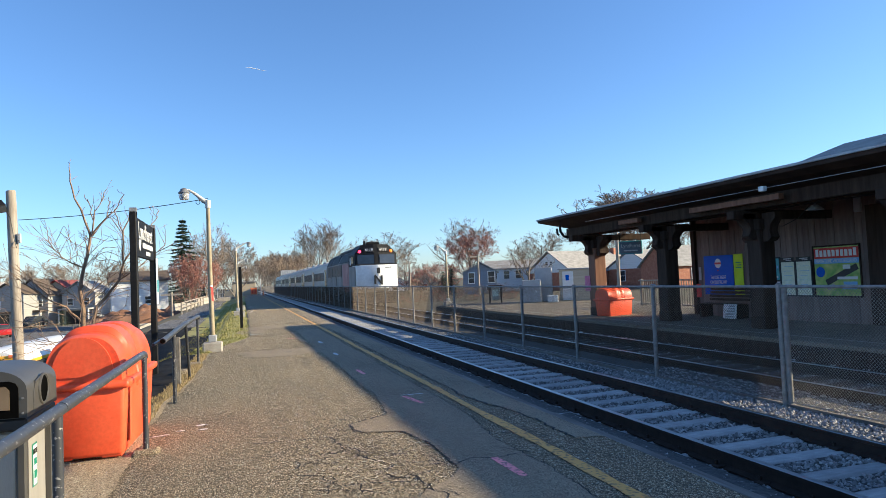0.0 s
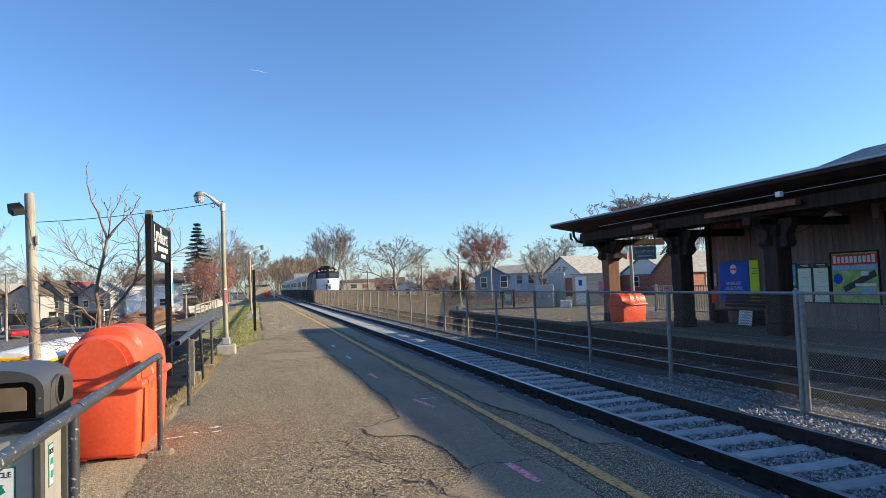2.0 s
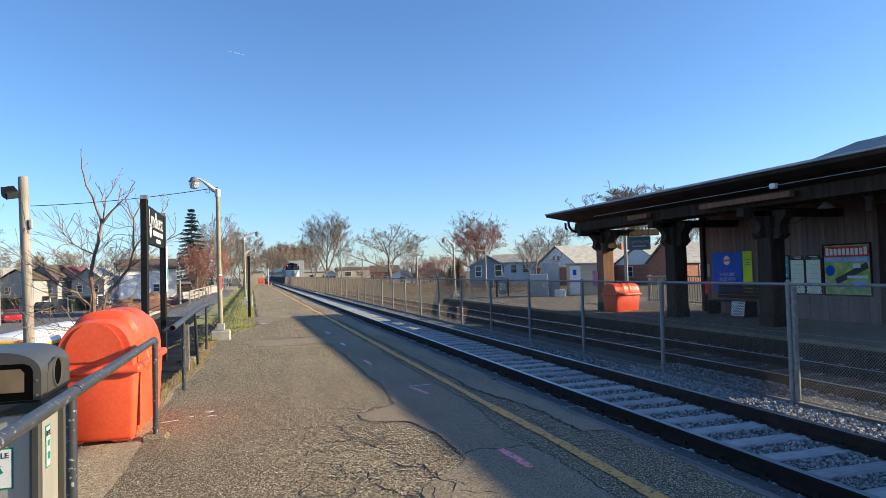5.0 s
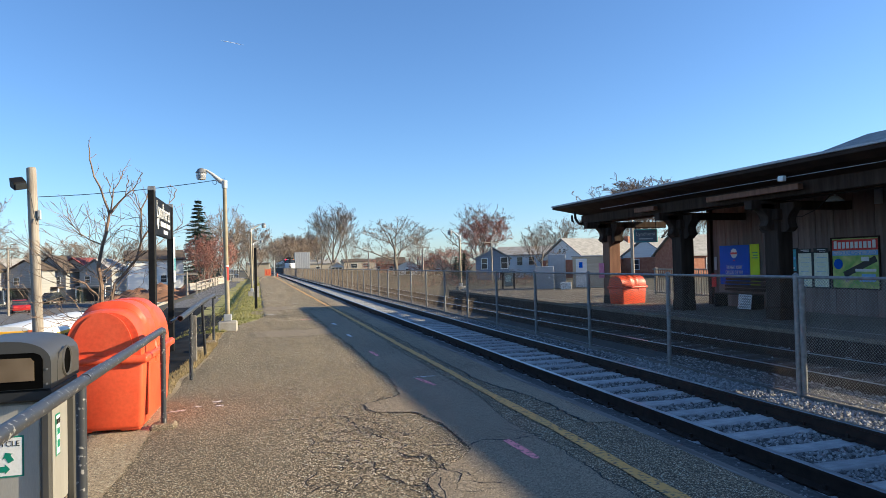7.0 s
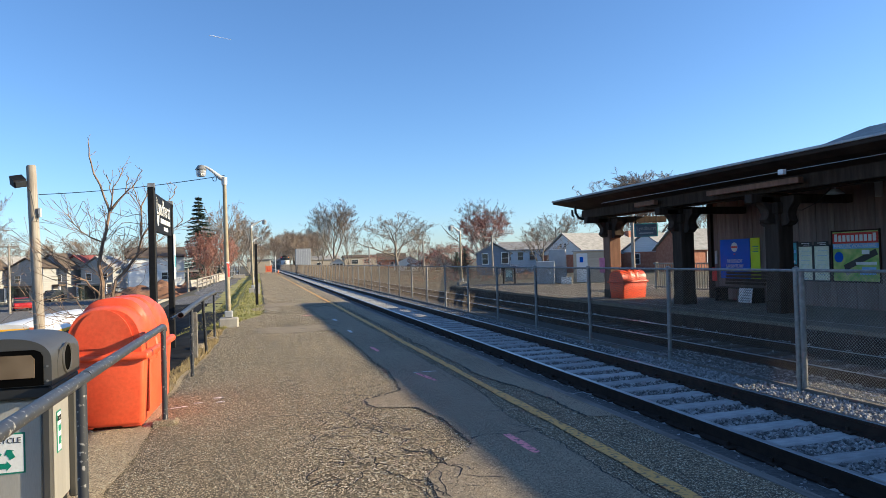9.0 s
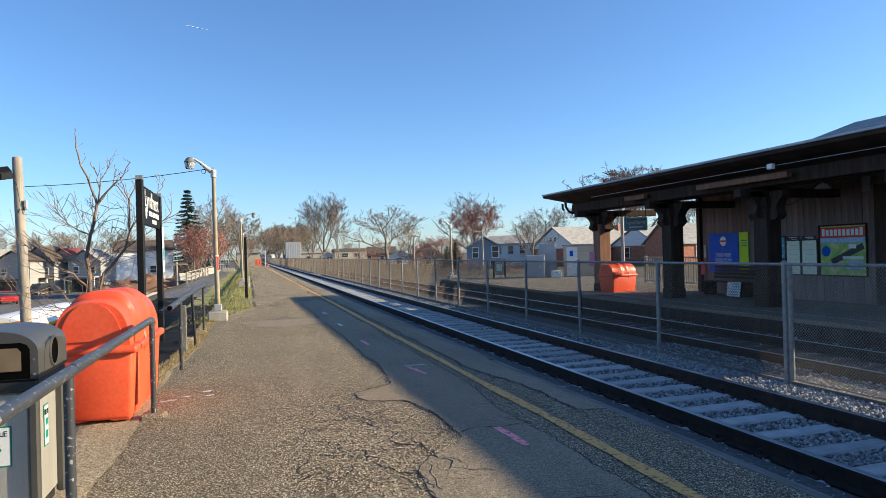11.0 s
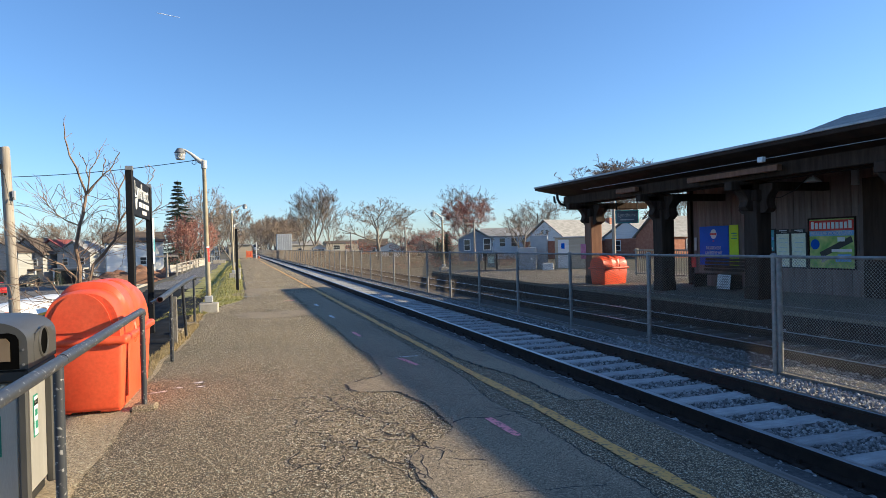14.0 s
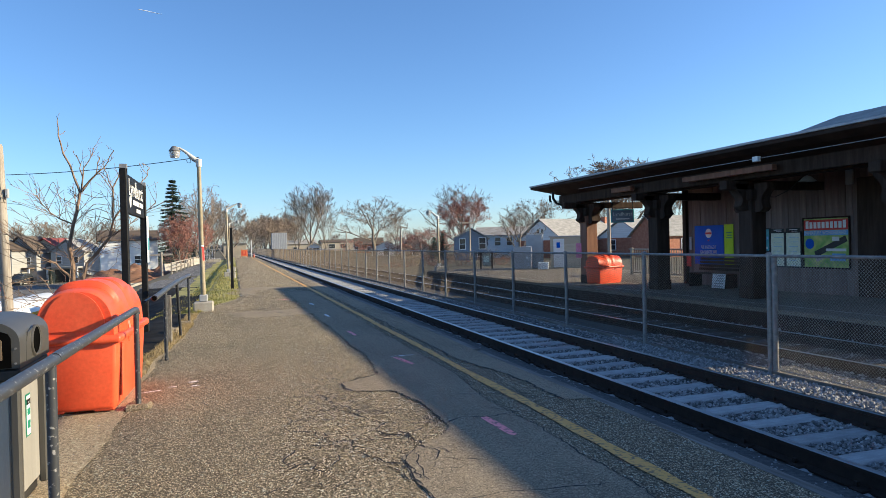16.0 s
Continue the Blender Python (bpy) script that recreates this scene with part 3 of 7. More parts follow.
# grass bank
gxs = 9
me = bpy.data.meshes.new("grass_bank")
ys = steps(17.5, 120, 140)
vs = []
for y in ys:
    for i in range(gxs):
        t = i / (gxs - 1)
        x = left_edge(y) + 0.03 - (left_edge(y) + 2.6) * t
        vs.append((x, y, max(0.0 - 0.1 * t - 0.32 * ease(t, 0.3, 0.62), terrain(x, y) + 0.03) + 0.03 * noise.noise((x * 2, y * 2, 1))))
me.from_pydata(vs, [], [(j * gxs + i, j * gxs + i + 1, (j + 1) * gxs + i + 1, (j + 1) * gxs + i) for j in range(len(ys) - 1) for i in range(gxs - 1)])
me.shade_smooth()
tagged(mesh_part("grass_bank", me, "grass", kind="structure"), "short yellow-green grass bank beside the platform", "grass")


def blades(name, count, seed, where, tall, material, label, width=0.006):
    """Separate small blades, in one mesh."""
    r = rng(seed)
    vs, fs = [], []
    for _ in range(count):
        x, y, z = where(r)
        h, a, l = tall * r.uniform(0.4, 1.1), r.uniform(0, 6.3), r.uniform(0, 0.7) * tall
        n = len(vs)
        w = width * (1 + y * 0.05)
        vs += [(x - w * math.cos(a), y - w * math.sin(a), z), (x + w * math.cos(a), y + w * math.sin(a), z), (x + l * math.sin(a), y - l * math.cos(a), z + h)]
        fs.append((n, n + 1, n + 2))
    me = bpy.data.meshes.new(name)
    me.from_pydata(vs, [], fs)
    return tagged(mesh_part(name, me, material, kind="stuff"), label, "grass")


def on_bank(r):
    y = 17.8 + 55 * r.random() ** 1.8
    t = 0.75 * r.random()
    x = left_edge(y) + 0.02 - (left_edge(y) + 2.5) * t
    return x, y, max(-0.01 - 0.1 * t - 0.32 * ease(t, 0.3, 0.62), terrain(x, y) + 0.02)


def on_soil(r):
    y = r.uniform(8.6, 17.5)
    x = left_edge(y) - 0.02 - 0.26 * r.random() ** 1.5
    return x, y, -0.03


blades("bank_grass", 16000, 3, on_bank, 0.09, "grass", "short mixed green and straw grass blades", 0.004)
M["straw"] = plain("dry_straw", (0.3, 0.22, 0.1), (0.42, 0.33, 0.17), 3, 0.9, 0, 0)
blades("dry_grass", 10000, 4, on_soil, 0.075, "straw", "dry straw-coloured tufts along the soil strip", 0.0024)

# ---- two tracks ----
RAIL = [(-0.07, -0.37), (0.07, -0.37), (0.07, -0.355), (0.012, -0.335), (0.01, -0.245), (0.036, -0.235), (0.036, -0.205), (-0.036, -0.205), (-0.036, -0.235), (-0.01, -0.245), (-0.012, -0.335), (-0.07, -0.355)]
track_y = [-8, 20, 60, 120, 200, 280, 330] + steps(340, 520, 18)


def swept(profile, x0, ys):
    bm = bmesh.new()
    rings = [[bm.verts.new((x0 + bend(y) + u, y, v)) for u, v in profile] for y in ys]
    n = len(profile)
    for a, b in zip(rings, rings[1:]):
        for i in range(n):
            bm.faces.new((a[i], a[(i + 1) % n], b[(i + 1) % n], b[i]))
    bm.faces.new(rings[0])
    bm.faces.new(rings[-1][::-1])
    return bm


def tie_mesh(seed, material="tie"):
    """One worn tie: a few cross-sections with rounded, uneven tops."""
    r = rng(seed)
    bm = bmesh.new()
    rings = []
    for k in range(8):
        x = -1.22 + 2.44 * k / 7
        w, z = 0.118 + r.uniform(-0.012, 0.012), -0.352 + r.uniform(-0.012, 0.004)
        o = r.uniform(-0.008, 0.008)
        rings.append([bm.verts.new((x, o + u * w, z + v)) for u, v in ((-1, -0.16), (-1.02, -0.03), (-0.72, -0.003), (0.0, 0.004), (0.7, -0.002), (1.02, -0.03), (1, -0.16))])
    for a, b in zip(rings, rings[1:]):
        for i in range(6):
            bm.faces.new((a[i], a[i + 1], b[i + 1], b[i]))
    bm.faces.new(rings[0]), bm.faces.new(rings[-1][::-1])
    bmesh.ops.recalc_face_normals(bm, faces=bm.faces)
    me = bpy.data.meshes.new("tie")
    bm.to_mesh(me)
    bm.free()
    me.shade_smooth()
    me.materials.append(M[material])
    return me


tie_meshes = {5.32: [tie_mesh(i) for i in range(6)], 9.01: [tie_mesh(i, "tie_shaded") for i in range(6)]}
TRACKS = {5.32: "near_track", 9.01: "far_track"}
for cx, name in TRACKS.items():
    bed = [(-1.95, -0.5), (-1.74, -0.35), (-0.92, -0.345), (-0.8, -0.388), (0.8, -0.388), (0.92, -0.36), (1.8, -0.375), (1.95, -0.5)]
    track = tagged(part(name, swept(bed, cx, track_y), "ballast", kind="structure"), "railway track of steel rails on weathered ties in grey ballast", "railway track")
    for side in (-0.7525, 0.7525):
        rail = part("rail", swept(RAIL, cx + side, track_y), "rail_side", track, "rusty steel rail")
        part("rail_head", swept([(-0.033, -0.2055), (0.033, -0.2055), (0.026, -0.199), (-0.026, -0.199)], cx + side, track_y), "rail_top", rail, "bright worn running surface")
    r = rng(int(cx))
    for i in range(150):
        y = 4.9972 + 0.5846 * (i - 14)
        ob = new("tie", tie_meshes[cx][r.randrange(6)])
        ob.parent, ob.matrix_basis = track, pose(cx + r.uniform(-0.03, 0.03), y + r.uniform(-0.02, 0.02), r.uniform(-0.006, 0.006), 0, 0, r.uniform(-0.8, 0.8))
    bm = bmesh.new()
    for i in range(136, 560):
        y = 4.9972 + 0.5846 * i
        box(bm, cx + bend(y) - 1.22, cx + bend(y) + 1.22, y - 0.115, y + 0.115, -0.45, -0.36)
    part("distant_ties", bm, "tie" if cx < 6 else "tie_shaded", track, kind="stuff")
    clip = bpy.data.meshes.new("rail_clip")
    bm = cuboid(-0.13, 0.13, -0.06, 0.06, -0.365, -0.338, 0.008)
    box(bm, 0.06, 0.085, -0.05, -0.02, -0.345, -0.3)
    box(bm, -0.085, -0.06, 0.02, 0.05, -0.345, -0.3)
    bm.to_mesh(clip)
    bm.free()
    clip.materials.append(M["rail_side"])
    for i in range(60):
        y = 4.9972 + 0.5846 * (i - 8)
        for sgn in (-0.7525, 0.7525):
            ob = new("rail_clip", clip)
            ob.parent, ob.matrix_basis = track, pose(cx + sgn, y, 0)


def stones(name, count, seed, where, size, parent=None):
    """Loose broken stones, each a small irregular solid, in one mesh."""
    r = np.random.RandomState(seed)
    p = where(r, count)
    octa = np.array([(1, 0, 0), (0, 1, 0), (-1, 0, 0), (0, -1, 0), (0, 0, 1), (0, 0, -1)], float)
    f = np.array([(0, 1, 4), (1, 2, 4), (2, 3, 4), (3, 0, 4), (1, 0, 5), (2, 1, 5), (3, 2, 5), (0, 3, 5)])
    s = size * r.uniform(0.55, 1.3, (count, 1, 1)) * r.uniform(0.65, 1.25, (count, 6, 1))
    v = octa[None] * s
    a, b = r.uniform(0, 6.28, count), r.uniform(-0.9, 0.9, count)
    ca, sa, cb, sb = np.cos(a), np.sin(a), np.cos(b), np.sin(b)
    x, y, z = v[..., 0], v[..., 1], v[..., 2]
    y, z = y * cb[:, None] - z * sb[:, None], y * sb[:, None] + z * cb[:, None]
    x, y = x * ca[:, None] - y * sa[:, None], x * sa[:, None] + y * ca[:, None]
    v = np.stack([x, y, z], -1) + p[:, None, :]
    me = bpy.data.meshes.new(name)
    me.from_pydata(v.reshape(-1, 3).tolist(), [], (f[None] + 6 * np.arange(count)[:, None, None]).reshape(-1, 3).tolist())
    return mesh_part(name, me, "stone", parent, kind="stuff")


def strip_stones(x0, x1, y0, y1, z0, power=1.0, dip=0.0):
    def where(r, n):
        y = y0 + (y1 - y0) * r.uniform(0, 1, n) ** power
        x = r.uniform(x0, x1, n)
        k = (y - 4.9972) / 0.5846
        on_tie = np.abs(k - np.round(k)) * 0.5846 < 0.13
        z = z0 + r.uniform(-0.012, 0.012, n) - np.where(on_tie, dip, 0)
        return np.stack([x, y, z], -1)
    return where


tagged(stones("ballast_stones", 26000, 1, strip_stones(4.62, 6.0, 2.5, 60, -0.385, 2.1, 0.07), 0.0235), "grey crushed stone ballast between the rails", "ballast")
tagged(stones("ballast_shoulder", 28000, 2, strip_stones(6.12, 7.6, 3.5, 75, -0.385, 1.9), 0.031), "pale crushed stone ballast along the fence", "ballast")
tagged(stones("ballast_heap", 9500, 6, strip_stones(6.15, 8.2, 3.6, 11.5, -0.362), 0.027), "heaped pale crushed stone beside the fence post", "ballast")
tagged(stones("ballast_edge", 3000, 3, strip_stones(3.6, 4.44, 2, 30, -0.362, 1.6), 0.02), "dark crushed stone ballast below the platform edge", "ballast")
tagged(stones("ballast_far_track", 8000, 4, strip_stones(7.6, 11.0, 6, 30, -0.4, 1.5, 0.05), 0.03), "grey crushed stone ballast of the second track", "ballast")
tagged(stones("soil_pebbles", 2600, 5, strip_stones(-1.75, -1.1, 3, 8.8, -0.03, 1.0), 0.0075), "small pale pebbles on bare soil", "gravel")

# ---- chain-link fence between the tracks ----
FX, FY, FS, FTOP, FBOT, FN = 7.2, 7.483, 2.983, 1.309, -0.33, 108
fence = thing("fence", "grey galvanised chain-link fence between the two tracks", "fence", at=pose(FX, FY, 0))


def wires(length, z0, z1, pitch=0.036, r=0.002, material="wire"):
    """Two crossing families of slanted wire."""
    vs, fs = [], []
    h = z1 - z0

    def wire(ya, yb, off):
        n0 = len(vs)
        pa, pb = [ya, z0], [yb, z1]
        d = 1 if yb > ya else -1
        if d > 0:
            if pa[0] < 0: pa = [0, z0 - ya]
            if pb[0] > length: pb = [length, z1 - (yb - length)]
        else:
            if pa[0] > length: pa = [length, z0 + (ya - length)]
            if pb[0] < 0: pb = [0, z1 + yb]
        for y, z in (pa, pb):
            for j in range(3):
                a = 2 * math.pi * j / 3
                vs.append((off + r * math.cos(a), y - d * r * 0.7 * math.sin(a), z + r * 0.7 * math.sin(a)))
        for j in range(3):
            fs.append((n0 + j, n0 + (j + 1) % 3, n0 + 3 + (j + 1) % 3, n0 + 3 + j))
    y = -h
    while y < length:
        wire(y, y + h, -0.002)
        wire(length - y, length - y - h, 0.002)
        y += pitch * 1.25
    me = bpy.data.meshes.new("wire_mesh")
    me.from_pydata(vs, [], fs)
    me.materials.append(M[material])
    return me


bm = bar([(0, 0, FBOT - 0.15), (0, 0, FTOP - 0.01)], 0.038, 12)
tube(bm, [(0, 0, FTOP - 0.02), (0, 0, FTOP + 0.035), (0, 0, FTOP + 0.05)], [0.045, 0.045, 0.02], 10)
post_mesh = part("post", bm, "galv", fence, smooth=40).data
mesh_panel = wires(FS, FBOT + 0.04, FTOP - 0.02)
near_panel = wires(FS, FBOT + 0.04, FTOP - 0.02, 0.036, 0.0022, "wire_grey")
ob = new("wire_mesh", mesh_panel)
ob.parent = fence
for i in range(1, FN):
    ob = new("post", post_mesh)
    ob.parent, ob.matrix_basis = fence, pose(0, i * FS, 0, random.uniform(-0.4, 0.4), random.uniform(-0.6, 0.6))
    ob = new("wire_mesh", mesh_panel)
    ob.parent, ob.matrix_basis = fence, pose(0.03, i * FS, 0)
for i in range(1, 4):
    ob = new("wire_mesh", near_panel)
    ob.parent, ob.matrix_basis = fence, pose(0.03, -i * FS, 0)
for i in (1, 2):
    ob = new("post", post_mesh)
    ob.parent, ob.matrix_basis = fence, pose(0, -i * FS, 0)
part("post", bar([(0.02, -0.072, FBOT - 0.15), (0.02, -0.072, FTOP - 0.02)], 0.038, 12), "galv", fence, "second post at the joint of two fence runs", 40)
part("top_rail", bar([(0, -9, FTOP), (0, FN * FS, FTOP)], 0.021, 8), "galv", fence, smooth=40)
part("bottom_wire", bar([(0, -9, FBOT + 0.05), (0, FN * FS, FBOT + 0.05)], 0.006, 5), "galv", fence)
part("bottom_board", cuboid(-0.02, 0.02, -9, 60, FBOT - 0.12, FBOT + 0.02), "edge", fence, "grey timber kick board")
bm = bmesh.new()
for i in range(-20, 160):
    y = i * 0.42
    tube(bm, [(-0.026, y, FTOP - 0.03), (-0.02, y + 0.006, FTOP + 0.018), (0.02, y + 0.01, FTOP + 0.02), (0.026, y + 0.014, FTOP - 0.03)], 0.004, 4)
part("tie_wires", bm, "galv", fence, kind="stuff")

# ---- far platform ----
tagged(sheet("far_platform", steps(11.1, 19.5, 12), steps(-12, 38, 60), lambda x, y: 0.008 * noise.noise((x * 0.5, y * 0.5, 7)), "asphalt3", thick=0.47), "grey asphalt platform of the station", "platform")
ribbon("far_yellow_line", [(11.75, y) for y in steps(-11, 37.5, 60)], 0.1, "concrete", None, 0.012, "worn pale line along the platform edge", lambda x, y: 0)
tagged(bpy.data.objects["far_yellow_line"], category="marking", kind="structure")

# near-black board laid over the face, carrying the shade in its colour
tagged(part("platform_face", cuboid(11.04, 11.095, -12, 38, -0.5, -0.09), "wood_dark", kind="structure"), "face of the station platform, darkened for its shade", "platform face")

# ---- the station across the tracks ----
EAVE_X, EAVE_Z, ROOF_N, ROOF_S = 11.2, 3.74, 23.67, -12.0
WALL_X, WALL_N = 15.0, 19.2
station = thing("station_building", "dark brown timber railway station with a wide overhanging canopy", "station")
def skew(bm):
    """Draws the eave back towards the south, to swing its cast shadow edge."""
    for v in bm.verts:
        if v.co.x < EAVE_X + 0.2:
            v.co.x += 0.0097 * (ROOF_N - v.co.y)
    return bm


# canopy roof: a low hipped sheet with a deep fascia
bm = bmesh.new()
# cut off at x 16.3, out of view, to clear the sun patch
prof = [(EAVE_X, EAVE_Z - 0.13), (EAVE_X, EAVE_Z - 0.02), (15.2, 4.06), (16.3, 4.08), (16.3, 3.86), (14.6, 3.78), (12.3, 3.3)]
prism(bm, prof, "y", ROOF_S, ROOF_N - 0.7)
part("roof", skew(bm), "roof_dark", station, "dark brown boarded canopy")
bm = bmesh.new()
vs = [bm.verts.new(p) for p in ((EAVE_X, ROOF_N - 0.7, EAVE_Z - 0.02), (EAVE_X, ROOF_N, EAVE_Z - 0.02), (17.2, ROOF_N, EAVE_Z - 0.02), (17.2, ROOF_N - 0.7, 4.0), (15.2, ROOF_N - 0.7, 3.95),
                                (EAVE_X, ROOF_N - 0.7, EAVE_Z - 0.12), (EAVE_X, ROOF_N, EAVE_Z - 0.12), (17.2, ROOF_N, EAVE_Z - 0.12), (17.2, ROOF_N - 0.7, 3.5), (12.3, ROOF_N - 0.7, 3.32))]
for f in ((0, 1, 2, 3, 4), (5, 9, 8, 7, 6), (0, 5, 6, 1), (1, 6, 7, 2), (2, 7, 8, 3), (0, 4, 9, 5), (4, 3, 8, 9)):
    bm.faces.new([vs[i] for i in f])
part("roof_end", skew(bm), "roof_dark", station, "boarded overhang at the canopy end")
bm = cuboid(EAVE_X - 0.035, EAVE_X + 0.05, ROOF_S, ROOF_N + 0.03, EAVE_Z - 0.045, EAVE_Z + 0.015, 0.008)
box(bm, EAVE_X + 0.051, 17.2, ROOF_N - 0.03, ROOF_N + 0.03, EAVE_Z - 0.045, EAVE_Z + 0.015)
part("roof_edge", skew(bm), "roof_metal", station, "pale grey metal drip edge")
part("fascia", cuboid(12.18, 12.32, ROOF_S, ROOF_N - 0.5, 3.02, 3.34, 0.01), "wood_dark", station)
part("conduit", skew(bar([(EAVE_X + 0.12, ROOF_S, 3.36), (EAVE_X + 0.12, ROOF_N - 3.5, 3.36)], 0.007, 6)), "grey_paint", station, "thin grey conduit under the eave")
part("junction_box", cuboid(EAVE_X + 0.04, EAVE_X + 0.14, 11.94, 12.1, 3.27, 3.39, 0.01), "white_paint", station, "small white junction box")
# gutter outlet at the canopy end
part("gutter_pipe", bar([(11.6, ROOF_N - 1.1, 3.45), (11.62, ROOF_N - 1.1, 3.2), (11.75, ROOF_N - 1.1, 3.02), (12.4, ROOF_N - 1.05, 2.86)], 0.05, 8), "black", station, "black downpipe elbow", 50)
part("gutter_pipe", bar([(11.35, ROOF_N - 1.35, 3.3), (11.36, ROOF_N - 1.35, 3.1), (11.42, ROOF_N - 1.35, 3.06)], 0.045, 8), "black", station, "black downpipe stub", 50)

part("antenna", bar([(12.2, 22.3, 3.7), (12.2, 22.3, 4.4)], 0.012, 6), "galv", station, "thin aerial mast on the roof")
for z in (4.08, 4.2, 4.33):
    part("antenna_arm", bar([(12.08, 22.2, z), (12.32, 22.4, z + 0.02)], 0.006, 5), "galv", station)

# columns with shaped brackets
# last two unseen; none near y 5.5, which would shade the sun patch
COLS = (21.9, 17.62, 13.72, 9.6, 1.4, -2.7)


def bracket_outline(reach, drop):
    pts = [(0, 0), (reach, 0), (reach, -0.14)]
    pts += [(reach * (1 - 0.35 * i / 6) - 0.12 * math.sin(math.pi * i / 6), -0.14 - (drop - 0.24) * i / 6) for i in range(1, 7)]
    pts += [(reach * 0.45, -drop + 0.02), (reach * 0.3, -drop), (0, -drop)]
    return pts


for i, y in enumerate(COLS):
    c = thing("column", "square dark brown timber canopy column with carved brackets", "column", "columns of the canopy", pose(12.72, y, 0))
    part("plinth", cuboid(-0.245, 0.245, -0.245, 0.245, -0.02, 0.3, 0.012), "wood_dark", c)
    # the end shaft is a lighter brown: sunlight put into its colour
    part("shaft", cuboid(-0.235, 0.235, -0.235, 0.235, 0.3, 2.62, 0.025), "wood_lit" if i == 0 else "wood_dark", c)
    part("capital", cuboid(-0.3, 0.3, -0.3, 0.3, 2.5, 2.78, 0.02), "wood_dark", c)
    for s in (1, -1):
        bm = bmesh.new()
        prism(bm, [(s * (0.235 + u), 2.92 + v) for u, v in bracket_outline(0.42, 0.72)], "x", -0.13, 0.13)
        part("bracket", bm, "wood_dark", c)
        bm = bmesh.new()
        prism(bm, [(s * (0.235 + u), 2.92 + v) for u, v in bracket_outline(0.36, 0.66)], "y", -0.13, 0.13)
        part("bracket", bm, "wood_dark", c)
    part("cross_beam", cuboid(-1.05 if i == 0 else -0.9, 2.3, -0.13, 0.13, 2.78, 3.0, 0.015), "wood_dark", c)
part("long_beam", cuboid(12.56, 12.88, ROOF_S, 22.9, 3.0, 3.34, 0.015), "wood_dark", station)
for y0, y1 in ((17.9, 19.0), (12.2, 15.4), (6.2, 8.6)):
    part("soffit_board", cuboid(11.9, 12.06, y0, y1, 3.12, 3.26, 0.01), "wood_lit", station, "reddish board under the eave, lightened for bounced light")

# wall of upright boards; unseen gap further along added for a sun patch
bm = cuboid(WALL_X + 0.03, WALL_X + 2.1, 5.6, WALL_N, -0.05, 3.6)
part("wall_core", bm, "wood_dark", station)
bm = cuboid(WALL_X + 0.03, WALL_X + 2.1, ROOF_S, 1.6, -0.05, 3.6)
part("wall_core", bm, "wood_dark", station)
part("passage_header", cuboid(WALL_X + 0.03, WALL_X + 0.4, 1.6, 5.6, 3.25, 3.7), "wood_dark", station)
board = cuboid(-0.02, 0.03, -0.098, 0.098, 0.0, 3.55, 0.006)
me = bpy.data.meshes.new("wall_board")
board.to_mesh(me)
board.free()
me.materials.append(M["wall_wood"])
y = 5.72
i = 0
while y < WALL_N - 0.05:
    ob = new("wall_board", me)
    ob.parent, ob.matrix_basis = station, pose(WALL_X + 0.004 * (i % 3), y, 0)
    y += 0.204
    i += 1
part("corner_post", cuboid(WALL_X - 0.06, WALL_X + 0.14, WALL_N - 0.02, WALL_N + 0.16, 0, 3.6, 0.012), "wood_dark", station)
part("door_frame", cuboid(WALL_X - 0.05, WALL_X - 0.01, 11.2, 12.62, 0, 3.0, 0.01), "wood_dark", station, "dark recessed door panel")
part("wall_vent", cuboid(WALL_X - 0.09, WALL_X - 0.02, 12.7, 12.9, 2.85, 3.45, 0.01), "grey_paint", station, "tall louvred wall vent")
# upper hipped roof with grey shingles
bm = bmesh.new()
e, rz = [(15.3, 6.6, 4.0), (21.7, 6.6, 4.0), (21.7, 18.3, 4.0), (15.3, 18.3, 4.0)], 5.37
vs = [bm.verts.new(p) for p in e] + [bm.verts.new((18.5, 9.0, rz)), bm.verts.new((18.5, 16.15, rz))]
for f in ((0, 1, 4), (1, 2, 5, 4), (2, 3, 5), (3, 0, 4, 5), (3, 2, 1, 0)):
    bm.faces.new([vs[i] for i in f])
part("upper_roof", bm, "shingle", station, "grey shingled hipped roof")

FACE = -90  # turns flat things to look across the tracks


def panel(name, label, y0, y1, z0, z1, material, frame_material=None, category="poster"):
    """A flat printed panel on the station wall."""
    t = thing(name, label, category, at=pose(WALL_X - 0.03, (y0 + y1) / 2, (z0 + z1) / 2))
    w, h = abs(y1 - y0) / 2, (z1 - z0) / 2
    part("sheet", cuboid(-0.018, 0.0, -w, w, -h, h, 0.004), material, t)
    if frame_material:
        for a, b, c, d in ((-w - 0.04, -w, -h - 0.04, h + 0.04), (w, w + 0.04, -h - 0.04, h + 0.04), (-w, w, h, h + 0.04), (-w, w, -h - 0.04, -h)):
            part("frame", cuboid(-0.035, 0.006, a, b, c, d, 0.005), frame_material, t)
    return t


def flat(parent, name, y0, y1, z0, z1, material, off=0.022):
    """A printed patch on a panel, in the panel's space."""
    return part(name, cuboid(-off - 0.003, -off + 0.001, min(y0, y1), max(y0, y1), z0, z1), material, parent)


def on_wall(x, y, z):
    return pose(x, y, z, 90, 0, FACE)


p = panel("poster", "blue and white advertising poster with a balloon shape", 17.36, 18.74, 0.7, 1.98, "print_blue")
bm = bmesh.new()
bmesh.ops.create_uvsphere(bm, u_segments=16, v_segments=10, radius=0.15, matrix=Matrix.Translation((-0.02, 0.0, 0.38)) @ Matrix.Diagonal((0.05, 1, 1.05, 1)))
part("balloon_top", bm, "white_paint", p)
